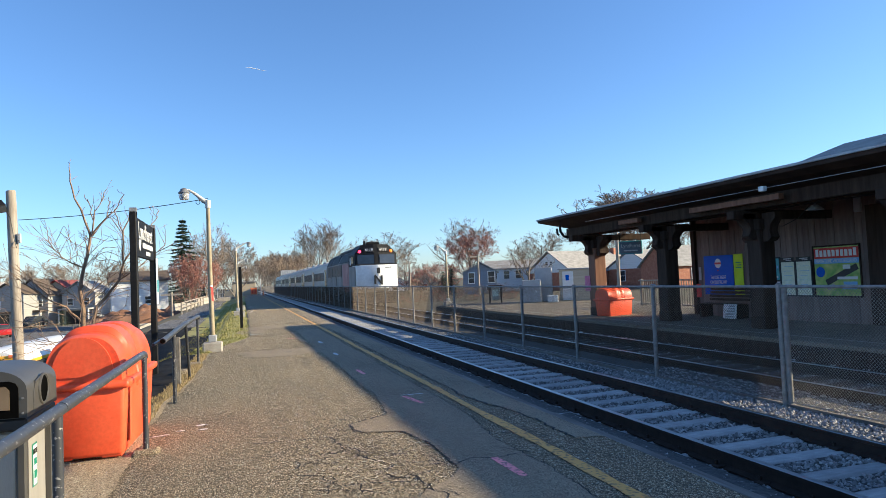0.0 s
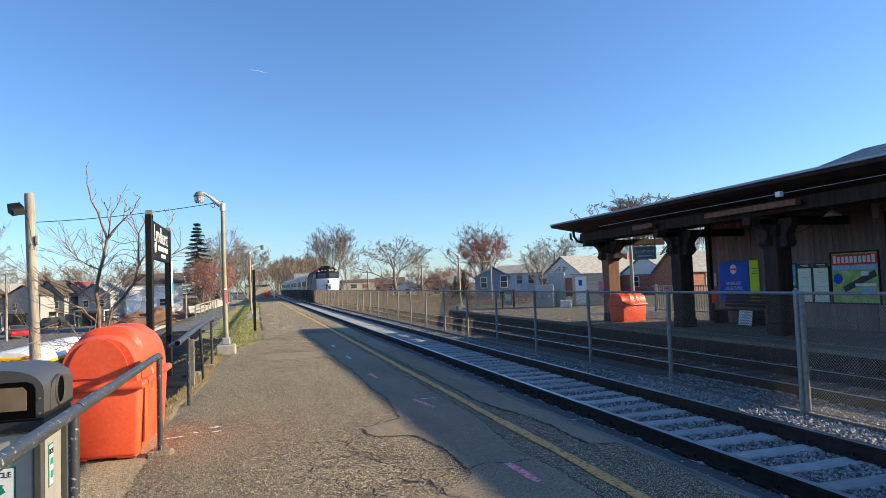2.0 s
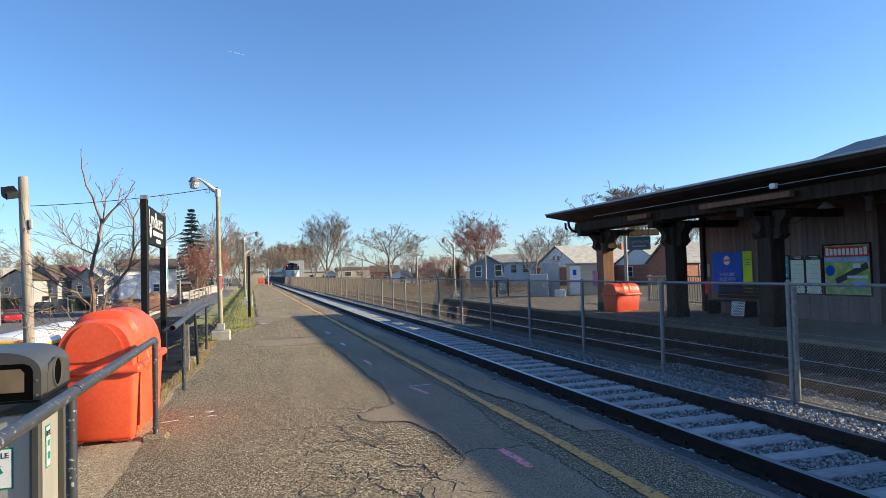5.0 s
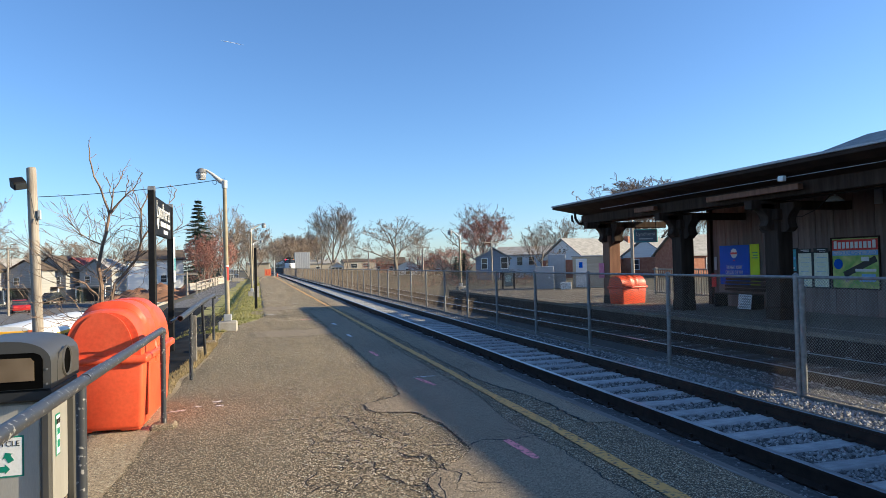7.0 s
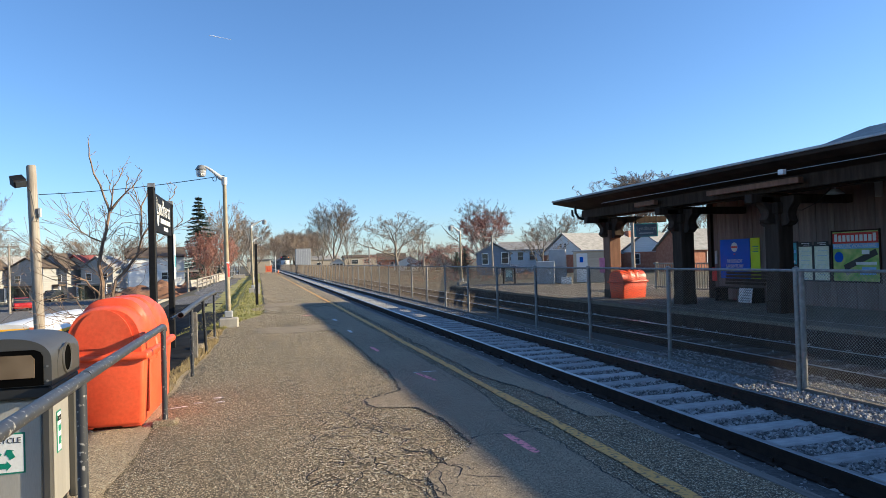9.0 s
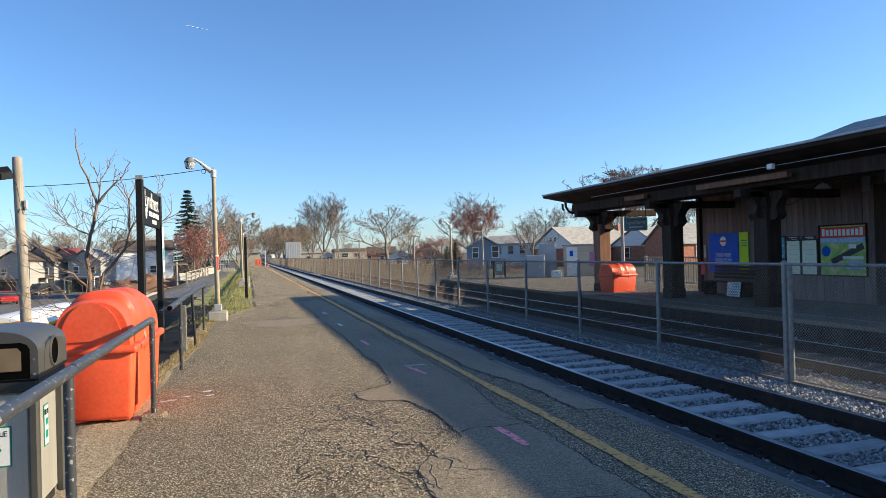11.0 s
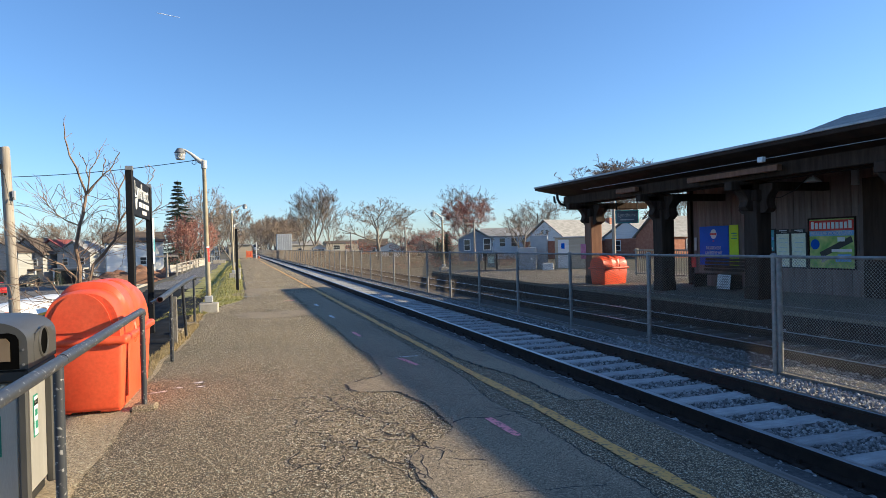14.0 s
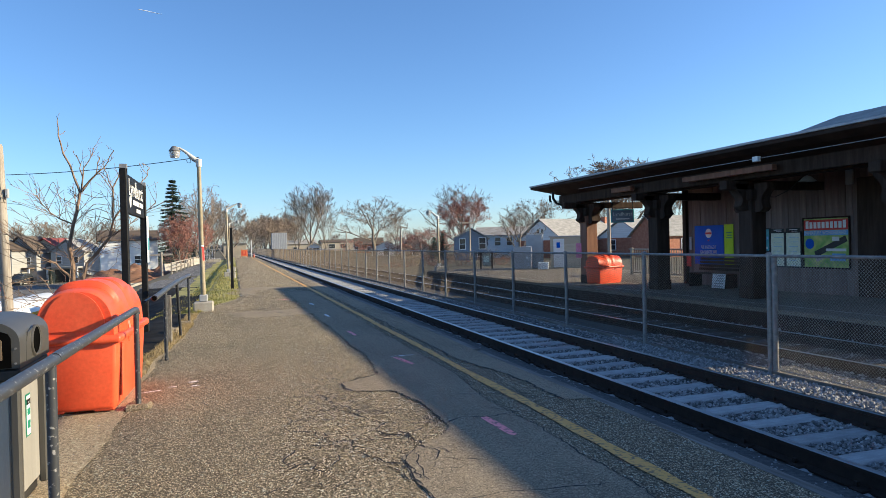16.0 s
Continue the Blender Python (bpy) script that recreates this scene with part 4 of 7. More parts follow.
flat(p, "balloon_band", -0.15, 0.15, 0.35, 0.41, "print_red", 0.03)
flat(p, "balloon_basket", -0.035, 0.035, 0.13, 0.17, "print_red", 0.024)
lettering("THE RIGHT AGENT", 0.16, "white_paint", p, on_wall(-0.03, 0, -0.08), width=0.72)
lettering("CAN LEAD THE WAY", 0.16, "white_paint", p, on_wall(-0.03, 0, -0.24), width=0.8)
p = panel("poster", "lime green narrow notice panel with grey lines", 16.93, 17.33, 0.7, 1.99, "print_lime")
for k in range(3):
    flat(p, "text_bar", -0.14, 0.1 - 0.05 * (k % 2), 0.36 - 0.08 * k, 0.39 - 0.08 * k, "green")
p = panel("edge_sign", "narrow lime sign seen edge on at the column", 16.02, 16.08, 0.7, 2.1, "print_lime", category="sign")
p = panel("poster", "teal and white travel notice", 15.47, 15.86, 1.16, 1.78, "teal", "black")
for k in range(4):
    flat(p, "skyline_bar", -0.16 + 0.08 * k, -0.1 + 0.08 * k, 0.02, 0.1 + 0.03 * (k % 3), "sky_print")
for k in range(3):
    flat(p, "symbol", -0.13 + 0.1 * k, -0.07 + 0.1 * k, -0.26, -0.2, "white_paint")
p = panel("poster", "small white notice with blue symbols", 15.5, 15.75, 0.75, 1.1, "white_paint")
flat(p, "symbol", -0.08, -0.01, -0.02, 0.14, "print_blue")
flat(p, "symbol", 0.03, 0.09, -0.14, 0.02, "print_blue")
for y0, y1 in ((14.93, 15.41), (14.36, 14.86)):
    p = panel("map_case", "pale route map in a black display case", y0, y1, 0.72, 1.66, "print_map", "black", "display case")
    flat(p, "header", -0.24, 0.24, 0.47, 0.6, "black")
    for k in range(2):
        flat(p, "text_bar", -0.16, 0.12 - 0.08 * k, 0.55 - 0.05 * k, 0.572 - 0.05 * k, "white_paint", 0.028)
    for k in range(7):
        flat(p, "map_line", -0.2 + 0.02 * k, 0.12 + 0.012 * (k % 4), 0.34 - 0.13 * k, 0.348 - 0.13 * k, "sky_print")
p = panel("poster", "colourful poster with a red header and a train scene", 12.86, 14.24, 0.72, 2.02, "print_field", "wood_dark")
flat(p, "header", -0.68, 0.68, 0.34, 0.62, "print_red")
for k in range(10):
    flat(p, "title_bar", 0.62 - 0.128 * k, 0.53 - 0.128 * k, 0.39, 0.56 + (0.03 if k in (0, 9) else 0), "white_paint", 0.026)
flat(p, "banner", -0.68, 0.68, 0.2, 0.335, "sky_print")
lettering("MINIATURE WONDERLAND", 0.13, "white_paint", p, on_wall(-0.032, 0, 0.265), width=1.25)
bm = bmesh.new()
bmesh.ops.create_cone(bm, cap_ends=True, segments=20, radius1=0.14, radius2=0.14, depth=0.006, matrix=Matrix.Translation((-0.024, 0.5, -0.02)) @ Euler((0, radians(90), 0)).to_matrix().to_4x4())
part("badge", bm, "print_blue", p)
bm = bmesh.new()
box(bm, -0.027, -0.022, -0.62, 0.42, -0.1, 0.06, Matrix.Translation((0, -0.05, -0.12)) @ Euler((radians(-24), 0, 0)).to_matrix().to_4x4())
part("train_shape", bm, "black", p)
bm = bmesh.new()
box(bm, -0.029, -0.024, 0.1, 0.34, -0.08, 0.02, Matrix.Translation((0, 0, -0.3)) @ Euler((radians(-24), 0, 0)).to_matrix().to_4x4())
part("train_shape", bm, "silver", p)
flat(p, "smoke_shape", -0.42, -0.2, 0.05, 0.16, "white_paint", 0.025)
flat(p, "caption_bar", -0.62, -0.02, -0.22, -0.15, "white_paint", 0.03)
flat(p, "contact_bar", -0.6, -0.2, -0.36, -0.28, "sky_print", 0.03)
flat(p, "contact_bar", -0.6, -0.14, -0.48, -0.4, "sky_print", 0.03)
p = panel("wall_phone", "small grey intercom box on the wall", 18.9, 19.02, 1.18, 1.62, "grey_paint", category="intercom")
p = panel("fire_cabinet", "dark red emergency cabinet on the wall corner", 18.95, 19.2, 0.6, 1.05, "print_red", category="cabinet")

# bench with slats against the wall
b = thing("bench", "dark slatted platform bench against the station wall", "bench", at=pose(14.5, 17.4, 0))
for k in range(4):
    part("slat", cuboid(-0.22 + 0.11 * k, -0.13 + 0.11 * k, -0.9, 0.9, 0.42, 0.45, 0.006), "wood_dark", b)
for k in range(4):
    part("slat", cuboid(0.25 + 0.02 * k, 0.28 + 0.02 * k, -0.9, 0.9, 0.52 + 0.11 * k, 0.6 + 0.11 * k, 0.006), "wood_dark", b)
for s in (-0.8, 0.8):
    part("leg", cuboid(-0.22, 0.26, s - 0.03, s + 0.03, 0, 0.42, 0.006), "black_iron", b)
n = thing("notice_board", "white mottled notice board leaning by the bench", "notice board", at=pose(14.05, 16.6, 0.0, 0, 8, 0))
part("sheet", cuboid(-0.01, 0.01, -0.28, 0.28, 0.03, 0.47, 0.004), "siding_white", n)
for k in range(5):
    part("text_bar", cuboid(-0.014, -0.0105, -0.22, 0.2 - 0.04 * k, 0.07 + 0.08 * k, 0.11 + 0.08 * k), "grey_paint", n)

# hanging station name board
s = thing("hanging_sign", "dark green station name board hanging from the canopy", "sign", at=pose(13.45, 20.75, 2.42, 0, 0, -28))
part("board", cuboid(-0.41, 0.41, -0.05, 0.05, -0.22, 0.26, 0.02), "teal", s, "dull green board with a pale rim")
part("panel", cuboid(-0.37, 0.37, -0.056, -0.048, -0.18, 0.22, 0.004), "siding_blue", s)
lettering("Lyndhurst", 0.19, "white_paint", s, pose(0, -0.059, 0.08, 90), width=0.66)
part("text_bar", cuboid(-0.24, 0.24, -0.062, -0.056, -0.11, -0.07), "white_paint", s)
for x in (-0.36, 0.36):
    part("hanger", bar([(x, 0, 0.26), (x, 0, 0.55)], 0.018, 6), "black_iron", s)

# ceiling lamp with its cable
l = thing("canopy_lamp", "small metal shade lamp under the canopy", "lamp", at=pose(13.1, 12.35, 2.93))
bm = bmesh.new()
bmesh.ops.create_cone(bm, cap_ends=True, segments=20, radius1=0.2, radius2=0.07, depth=0.12)
part("shade", bm, "grey_paint", l, smooth=40)
part("stem", bar([(0, 0, 0.06), (0, 0, 0.4)], 0.02, 8), "grey_paint", l)
part("cable", bar([(0.0, 0.05, 0.15), (0.0, 0.5, -0.2), (0.0, 1.0, -0.36), (0.0, 1.5, -0.3), (0, 1.9, 0.1)], 0.01, 5), "black", l)

# things on the far platform
f = thing("platform_railing", "weathered timber railing behind the platform", "railing", at=pose(17.2, 24.5, 0, 0, 0, 0))
for k in range(46):
    part("picket", cuboid(-0.015, 0.015, -6 + 0.16 * k, -5.965 + 0.16 * k, 0.12, 1.1, 0.004), "edge", f)
part("top_rail", cuboid(-0.05, 0.05, -6.1, 1.5, 1.1, 1.16, 0.006), "pole_wood", f)
part("bottom_rail", cuboid(-0.04, 0.04, -6.1, 1.5, 0.06, 0.12, 0.006), "pole_wood", f)
for k in range(4):
    part("post", cuboid(-0.06, 0.06, -6.1 + 2.45 * k, -5.98 + 2.45 * k, 0, 1.2, 0.006), "pole_wood", f)
h = thing("ticket_hut", "pale grey and blue metal hut on the far platform", "hut", at=pose(18.1, 35.0, 0, 0, 0, -27))
part("body", cuboid(-0.3, 1.7, -0.7, 0.9, 0, 1.8, 0.02), "siding_tan", h)
part("roof", cuboid(-0.38, 1.78, -0.78, 0.95, 1.8, 1.88, 0.02), "grey_paint", h)
part("door", cuboid(-0.12, 0.5, -0.72, -0.69, 0.05, 1.7, 0.008), "siding_white", h, "pale door with a blue sign")
part("door_sign", cuboid(0.06, 0.26, -0.73, -0.722, 1.18, 1.5, 0.004), "print_blue", h)
h = thing("utility_cabinet", "tall pale blue-grey metal utility cabinet", "cabinet", at=pose(17.05, 35.6, 0, 0, 0, -27))
part("body", cuboid(-0.5, 0.5, -0.45, 0.45, 0.0, 1.98, 0.02), "grey_paint", h)
part("door", cuboid(-0.42, 0.42, -0.47, -0.452, 0.1, 1.9, 0.006), "grey_paint", h)
h = thing("electrical_box", "low grey electrical box with a lock", "cabinet", at=pose(16.0, 35.0, 0, 0, 0, -25))
part("body", cuboid(-0.55, 0.5, -0.4, 0.4, 0.0, 1.3, 0.02), "grey_paint", h)
part("lock", cuboid(0.2, 0.28, -0.53, -0.5, 0.6, 0.7, 0.004), "white_paint", h)
h = thing("planter_box", "small white box beside the hut", "box", at=pose(16.7, 33.8, 0, 0, 0, -25))
part("body", cuboid(-0.3, 0.3, -0.2, 0.2, 0, 0.4, 0.02), "white_paint", h)
h = thing("notice_case", "small framed notice case on posts", "notice board", at=pose(14.5, 37.0, 0, 0, 0, -20))
part("board", cuboid(-0.24, 0.24, -0.04, 0.04, 0.15, 0.95, 0.02), "siding_tan", h)
part("print", cuboid(-0.17, 0.17, -0.05, -0.04, 0.4, 0.8, 0.004), "print_map", h)
for x in (-0.34, 0.34):
    part("post", cuboid(x - 0.05, x + 0.05, -0.05, 0.05, 0, 1.0, 0.008), "wood_dark", h)
part("hood", cuboid(-0.42, 0.42, -0.2, 0.2, 1.0, 1.07, 0.02), "wood_dark", h)
h = thing("pink_notice", "pink paper notice tied to a column", "notice", at=pose(12.46, 22.2, 1.2))
part("sheet", cuboid(-0.008, 0.0, -0.2, 0.2, -0.28, 0.28, 0.002), "print_pink", h)


# ---- orange grit bins ----
def grit_bin(at, size=1.0, label="", length=1.5, width=0.86):
    """A moulded plastic bin with a barrel lid; the barrel's axis is y, the near end at -y."""
    g = thing("grit_bin", label, "grit bin", "orange grit bins", at)
    L, W, seam, top = 0.5 * length * size, 0.5 * width * size, 0.72 * size, 1.3 * size
    bm = bmesh.new()
    lo = [(-W * 0.9, -L * 0.93, 0.012), (W * 0.9, -L * 0.93, 0.012), (W * 0.9, L * 0.93, 0.012), (-W * 0.9, L * 0.93, 0.012)]
    hi = [(-W, -L, seam), (W, -L, seam), (W, L, seam), (-W, L, seam)]
    a = [bm.verts.new(p) for p in lo]
    b = [bm.verts.new(p) for p in hi]
    for i in range(4):
        bm.faces.new((a[i], a[(i + 1) % 4], b[(i + 1) % 4], b[i]))
    bm.faces.new(a[::-1])
    bm.faces.new(b)
    bmesh.ops.bevel(bm, geom=bm.edges[:], offset=0.045 * size, segments=3, affect="EDGES", profile=0.5)
    body = part("body", bm, "orange", g, smooth=50)
    for x in (-W * 0.6, W * 0.6):
        part("foot", cuboid(x - 0.1, x + 0.1, -L * 0.91, L * 0.91, 0, 0.07, 0.015), "orange", g)
    part("rim", cuboid(-W - 0.045, W + 0.045, -L - 0.045, L + 0.045, seam - 0.035, seam + 0.045, 0.03, segments=3), "orange", g, smooth=50)
    # barrel lid: raised bands along its length
    bm = bmesh.new()
    bands = [(-L, 0.82), (-L + 0.05, 0.86), (-L + 0.36, 0.87), (-L + 0.4, 1.0), (-0.09, 1.0), (-0.05, 0.9), (0.05, 0.9), (0.09, 1.0), (L - 0.4, 1.0), (L - 0.36, 0.9), (L - 0.05, 0.88), (L, 0.84)]
    rings = []
    for y, k in bands:
        row = []
        for j in range(25):
            t = math.pi * j / 24
            c, s_ = math.cos(t), math.sin(t)
            e = 0.72
            row.append(bm.verts.new(((W * (0.6 + 0.4 * k)) * math.copysign(abs(c) ** e, c), y, seam + 0.04 + (top - seam - 0.04) * k * abs(s_) ** 0.85)))
        rings.append(row)
    for p0, p1 in zip(rings, rings[1:]):
        for j in range(24):
            bm.faces.new((p0[j], p0[j + 1], p1[j + 1], p1[j]))
    bm.faces.new(rings[0])
    bm.faces.new(rings[-1][::-1])
    edges = [e for e in bm.edges if e.calc_face_angle(0) > radians(25)]
    bmesh.ops.bevel(bm, geom=edges, offset=0.009 * size, segments=2, affect="EDGES", profile=0.5)
    lid = part("lid", bm, "orange", g, smooth=38)
    # pressed arch on the near end of the lid
    bm = bmesh.new()
    out = [(W * 0.74 * math.cos(math.pi * j / 20), seam + 0.1 + (top - seam) * 0.66 * math.sin(math.pi * j / 20)) for j in range(21)]
    prism(bm, out, "y", -L - 0.016, -L + 0.04)
    bmesh.ops.bevel(bm, geom=[e for e in bm.edges if e.calc_face_angle(0) > radians(60)], offset=0.013, segments=2, affect="EDGES", profile=0.5)
    part("end_panel", bm, "orange", lid, smooth=50)
    for x in (-W * 0.95, W * 0.95):
        part("latch", bar([(x * 1.02, -0.2, seam - 0.1), (x * 1.08, -0.2, seam), (x * 1.02, -0.2, seam + 0.12)], 0.022, 6), "orange", g)
    part("handle", bar([(W * 0.93, -L * 0.72, 0.12), (W * 1.0, -L * 0.7, seam - 0.06)], 0.02, 6), "orange", g)
    return g


grit_bin(pose(-1.475, 8.07, 0.0, 0, 0, -2), 1.0, "large faded orange plastic grit bin with a barrel lid", 1.66, 0.75)
grit_bin(pose(12.98, 21.3, 0.0, 0, 0, 106), 0.82, "orange plastic grit bin standing on the far platform")

# ---- litter and recycling bin ----
rb = thing("recycling_bin", "beige steel recycling bin with a dark grey hood", "recycling bin", at=pose(-1.575, 4.92, 0, 0, 0, 0))
part("body", cuboid(-0.27, 0.27, -0.27, 0.27, 0.05, 0.83, 0.03), "bin_body", rb, smooth=40)
part("base", cuboid(-0.25, 0.25, -0.25, 0.25, 0.0, 0.05), "black", rb)
for x in (-0.285, 0.285):
    for y in (-0.285, 0.285):
        part("corner_strip", cuboid(x - 0.028, x + 0.028, y - 0.028, y + 0.028, 0.02, 0.84, 0.012), "bin_lid", rb)
part("collar", cuboid(-0.32, 0.32, -0.32, 0.32, 0.82, 0.9, 0.015), "black", rb)
bm = bmesh.new()
crown = [(-0.325, 0.9), (0.325, 0.9), (0.325, 1.06)] + [(0.325 * math.copysign(abs(math.cos(a)) ** 0.62, math.cos(a)), 1.06 + 0.14 * math.sin(a)) for a in steps(0.25, math.pi - 0.25, 16)] + [(-0.325, 1.06)]
prism(bm, crown, "y", -0.325, 0.325)
bmesh.ops.bevel(bm, geom=[e for e in bm.edges if e.calc_face_angle(0) > radians(50)], offset=0.028, segments=4, affect="EDGES", profile=0.5)
hood = part("hood", bm, "bin_lid", rb, "smooth dark grey plastic hood", 50)
bm = bmesh.new()
prism(bm, [(-0.28, 0.905), (0.28, 0.905), (0.28, 1.08), (0.265, 1.11), (0.23, 1.125), (-0.23, 1.125), (-0.265, 1.11), (-0.28, 1.08)], "y", -0.333, -0.32)
part("opening", bm, "hole", hood, "wide dark opening with rounded corners")
bm = bmesh.new()
prism(bm, [(-0.24, 0.955), (0.235, 0.955), (0.235, 1.07), (0.215, 1.095), (-0.24, 1.1)], "y", -0.339, -0.334)
part("opening_flap", bm, "flap", hood, "clear brownish plastic flap")
for z in (1.02, 0.93):
    part("screw", bar([(0.302, -0.322, z), (0.302, -0.33, z)], 0.007, 8), "galv", hood)
bm = bmesh.new()
prism(bm, [(-0.2, 0.925), (0.25, 0.925), (0.25, 1.05), (0.2, 1.1), (0.0, 1.125), (-0.15, 1.1), (-0.2, 1.04)], "x", 0.32, 0.3275)
part("side_recess", bm, "bin_lid", hood, smooth=40)
bm = bmesh.new()
bmesh.ops.create_cone(bm, cap_ends=True, segments=24, radius1=0.085, radius2=0.085, depth=0.012, matrix=Matrix.Translation((0.327, 0.0, 1.03)) @ Euler((0, radians(90), 0)).to_matrix().to_4x4())
part("round_opening", bm, "hole", hood)
bm = bmesh.new()
rim = [(0.33, 0.095 * math.cos(a), 1.03 + 0.095 * math.sin(a)) for a in steps(0, 2 * math.pi, 24)]
part("opening_rim", tube(bm, rim, 0.01, 6), "bin_lid", hood)
for side, mtx in (("front", pose(0.04, -0.272, 0.49, 90) @ Matrix.Scale(0.78, 4)), ("side", pose(0.272, 0.0, 0.545, 90, 0, 90) @ Matrix.Scale(0.85, 4))):
    dw = 0.15 if side == "front" else 0.055
    d = part("decal", cuboid(-dw, dw, -0.16, 0.16, 0, 0.003, m=mtx), "green", rb, "green and white recycling sticker")
    part("decal_sheet", cuboid(0.012 - dw, dw - 0.012, -0.148, 0.148, 0.003, 0.005, m=mtx), "white_paint", d)
    lettering("RECYCLE", 0.06, "black", d, mtx @ pose(0, 0.1, 0.006), width=1.6 * dw)
    if side == "side":
        for z0, z1 in ((-0.1, -0.04), (0.0, 0.05)):
            part("arrow", cuboid(-0.03, 0.03, z0, z1, 0.005, 0.007, m=mtx), "green", d)
    for k in range(3 if side == "front" else 0):
        a = 2 * math.pi * k / 3 + 0.5
        bm = bmesh.new()
        prism(bm, [(-0.03, -0.022), (0.02, -0.022), (0.02, -0.04), (0.055, 0.0), (0.02, 0.04), (0.02, 0.022), (-0.03, 0.022)], "z", 0.005, 0.007)
        bmesh.ops.transform(bm, matrix=mtx @ pose(0.055 * math.cos(a), -0.04 + 0.055 * math.sin(a), 0, 0, 0, math.degrees(a) + 90), verts=bm.verts)
        part("arrow", bm, "green", d)

# ---- handrails ----
h = thing("handrail", "chipped black steel pipe handrail along the platform", "handrail", "platform handrails")
part("top_pipe", bar([(-0.97, -1.5, 1.0), (-0.97, 7.3, 0.995), (-0.97, 7.39, 0.985), (-0.97, 7.42, 0.95)], 0.034, 14), "rail_paint", h, smooth=50)
part("coupling", bar([(-0.97, 4.18, 1.0), (-0.97, 4.62, 1.0)], 0.035, 14), "rail_paint", h, smooth=50)
for y in (7.38, 4.1, 0.9):
    part("post", bar([(-0.97, y, 0.0), (-0.97, y, 0.975)], 0.028, 12), "rail_paint", h, smooth=50)
part("footing", cuboid(-1.1, -0.84, 7.26, 7.48, -0.05, 0.035, 0.03), "sandy", h, "broken concrete footing")
h = thing("handrail", "black steel pipe handrail with open pipe ends", "handrail", "platform handrails")
bm = bar([(-0.97, 9.0, 0.99), (-0.975, 10.7, 1.01), (-0.965, 12.5, 1.035), (-0.94, 15.3, 1.03), (-0.94, 15.36, 1.02), (-0.94, 15.4, 0.98)], 0.038, 14)
part("top_pipe", bm, "rail_paint", h, smooth=50)
part("pipe_bore", bar([(-0.97, 8.99, 0.99), (-0.97, 8.998, 0.99)], 0.029, 12), "hole", h)
part("mid_pipe", bar([(-1.12, 9.3, 0.93), (-1.1, 15.5, 0.9)], 0.02, 10), "rail_paint", h, smooth=50)
for y0, y1 in ((10.38, 10.3), (13.1, 12.35), (15.5, 15.38)):
    part("post", bar([(-0.975, y0, -0.05), (-0.965, y1, 1.0)], 0.027, 12), "rail_paint", h, smooth=50)
part("footing", cuboid(-1.15, -0.9, 15.15, 15.45, -0.1, 0.04, 0.03), "sandy", h)
part("footing", cuboid(-1.3, -1.05, 13.7, 14.1, -0.15, 0.06, 0.05), "sandy", h, "broken lump of concrete")
part("board_end", cuboid(-1.145, -1.065, 12.35, 12.45, -0.4, 0.8, 0.01), "edge", h, "weathered plank beside the rail")
# black sheet; its colour and far stretch also stand for the shaded slope
tagged(sheet("slope_cover", steps(-4.6, -1.16, 16), steps(8.8, 37, 80), lambda x, y: terrain(x, y) + 0.08 - 0.06 * ease(y, 24, 32) + 0.05 * noise.noise((x * 2.3, y * 1.6, 8)), "sheet"), "black plastic sheet on the slope, also standing for its shade", "ground cover")


# ---- lamps ----
def platform_lamp(x, y, reach, tall=3.82, label="", red=False):
    s = 1 if reach > 0 else -1
    l = thing("platform_lamp", label, "street lamp", "platform lamps", pose(x, y, 0))
    bm = cuboid(-0.24, 0.24, -0.24, 0.24, -0.4, 0.24, 0.03)
    part("base", bm, "concrete", l, "chipped concrete block")
    part("foot_plate", cuboid(-0.1, 0.1, -0.1, 0.1, 0.24, 0.42, 0.02), "grey_paint", l)
    part("pole", bar([(0, 0, 0.3), (-0.02, 0, 1.9), (-0.03, 0, tall)], [0.066, 0.06, 0.05], 12), "pole_paint", l, "yellowed pole with flaking paint", 50)
    part("sleeve", bar([(-0.03, 0, tall - 0.1), (-0.03, 0, tall + 0.1)], [0.072, 0.075], 12), "arm_paint", l, smooth=50)
    part("bracket", bar([(-0.03 - s * 0.04, 0, tall + 0.03), (-0.03 + s * 0.1, 0, tall + 0.09), (reach * 0.55, 0, tall + 0.27), (reach * 0.8, 0, tall + 0.37), (reach, 0, tall + 0.39)], [0.066, 0.064, 0.038, 0.028, 0.028], 8), "arm_paint", l, "pale tapered cast arm", 50)
    part("cable_loop", bar([(reach * 0.45 + 0.05 * math.cos(a), 0.03, tall + 0.06 + 0.06 * math.sin(a)) for a in steps(0, 2 * math.pi, 10)], 0.007, 5), "black", l)
    head = part("head", bar([(reach, 0, tall + 0.42), (reach, 0, tall + 0.4), (reach, 0, tall + 0.34), (reach, 0, tall + 0.3), (reach, 0, tall + 0.285)], [0.035, 0.08, 0.115, 0.145, 0.14], 18), "galv", l, smooth=35)
    part("lens", bar([(reach, 0, tall + 0.285), (reach, 0, tall + 0.24), (reach, 0, tall + 0.14), (reach, 0, tall + 0.12)], [0.13, 0.13, 0.11, 0.1], 18), "lens", head, "ribbed clear plastic lens", 50)
    part("lamp_bulb", bar([(reach, 0, tall + 0.26), (reach, 0, tall + 0.12)], [0.05, 0.04], 8), "white_paint", head)
    if red:
        part("band", bar([(-0.01, 0, 1.3), (-0.015, 0, 1.66)], 0.061, 12), "print_red", l, "red and white band")
        part("band_stripe", bar([(-0.012, 0, 1.66), (-0.013, 0, 1.7)], 0.061, 12), "white_paint", l)
    return l


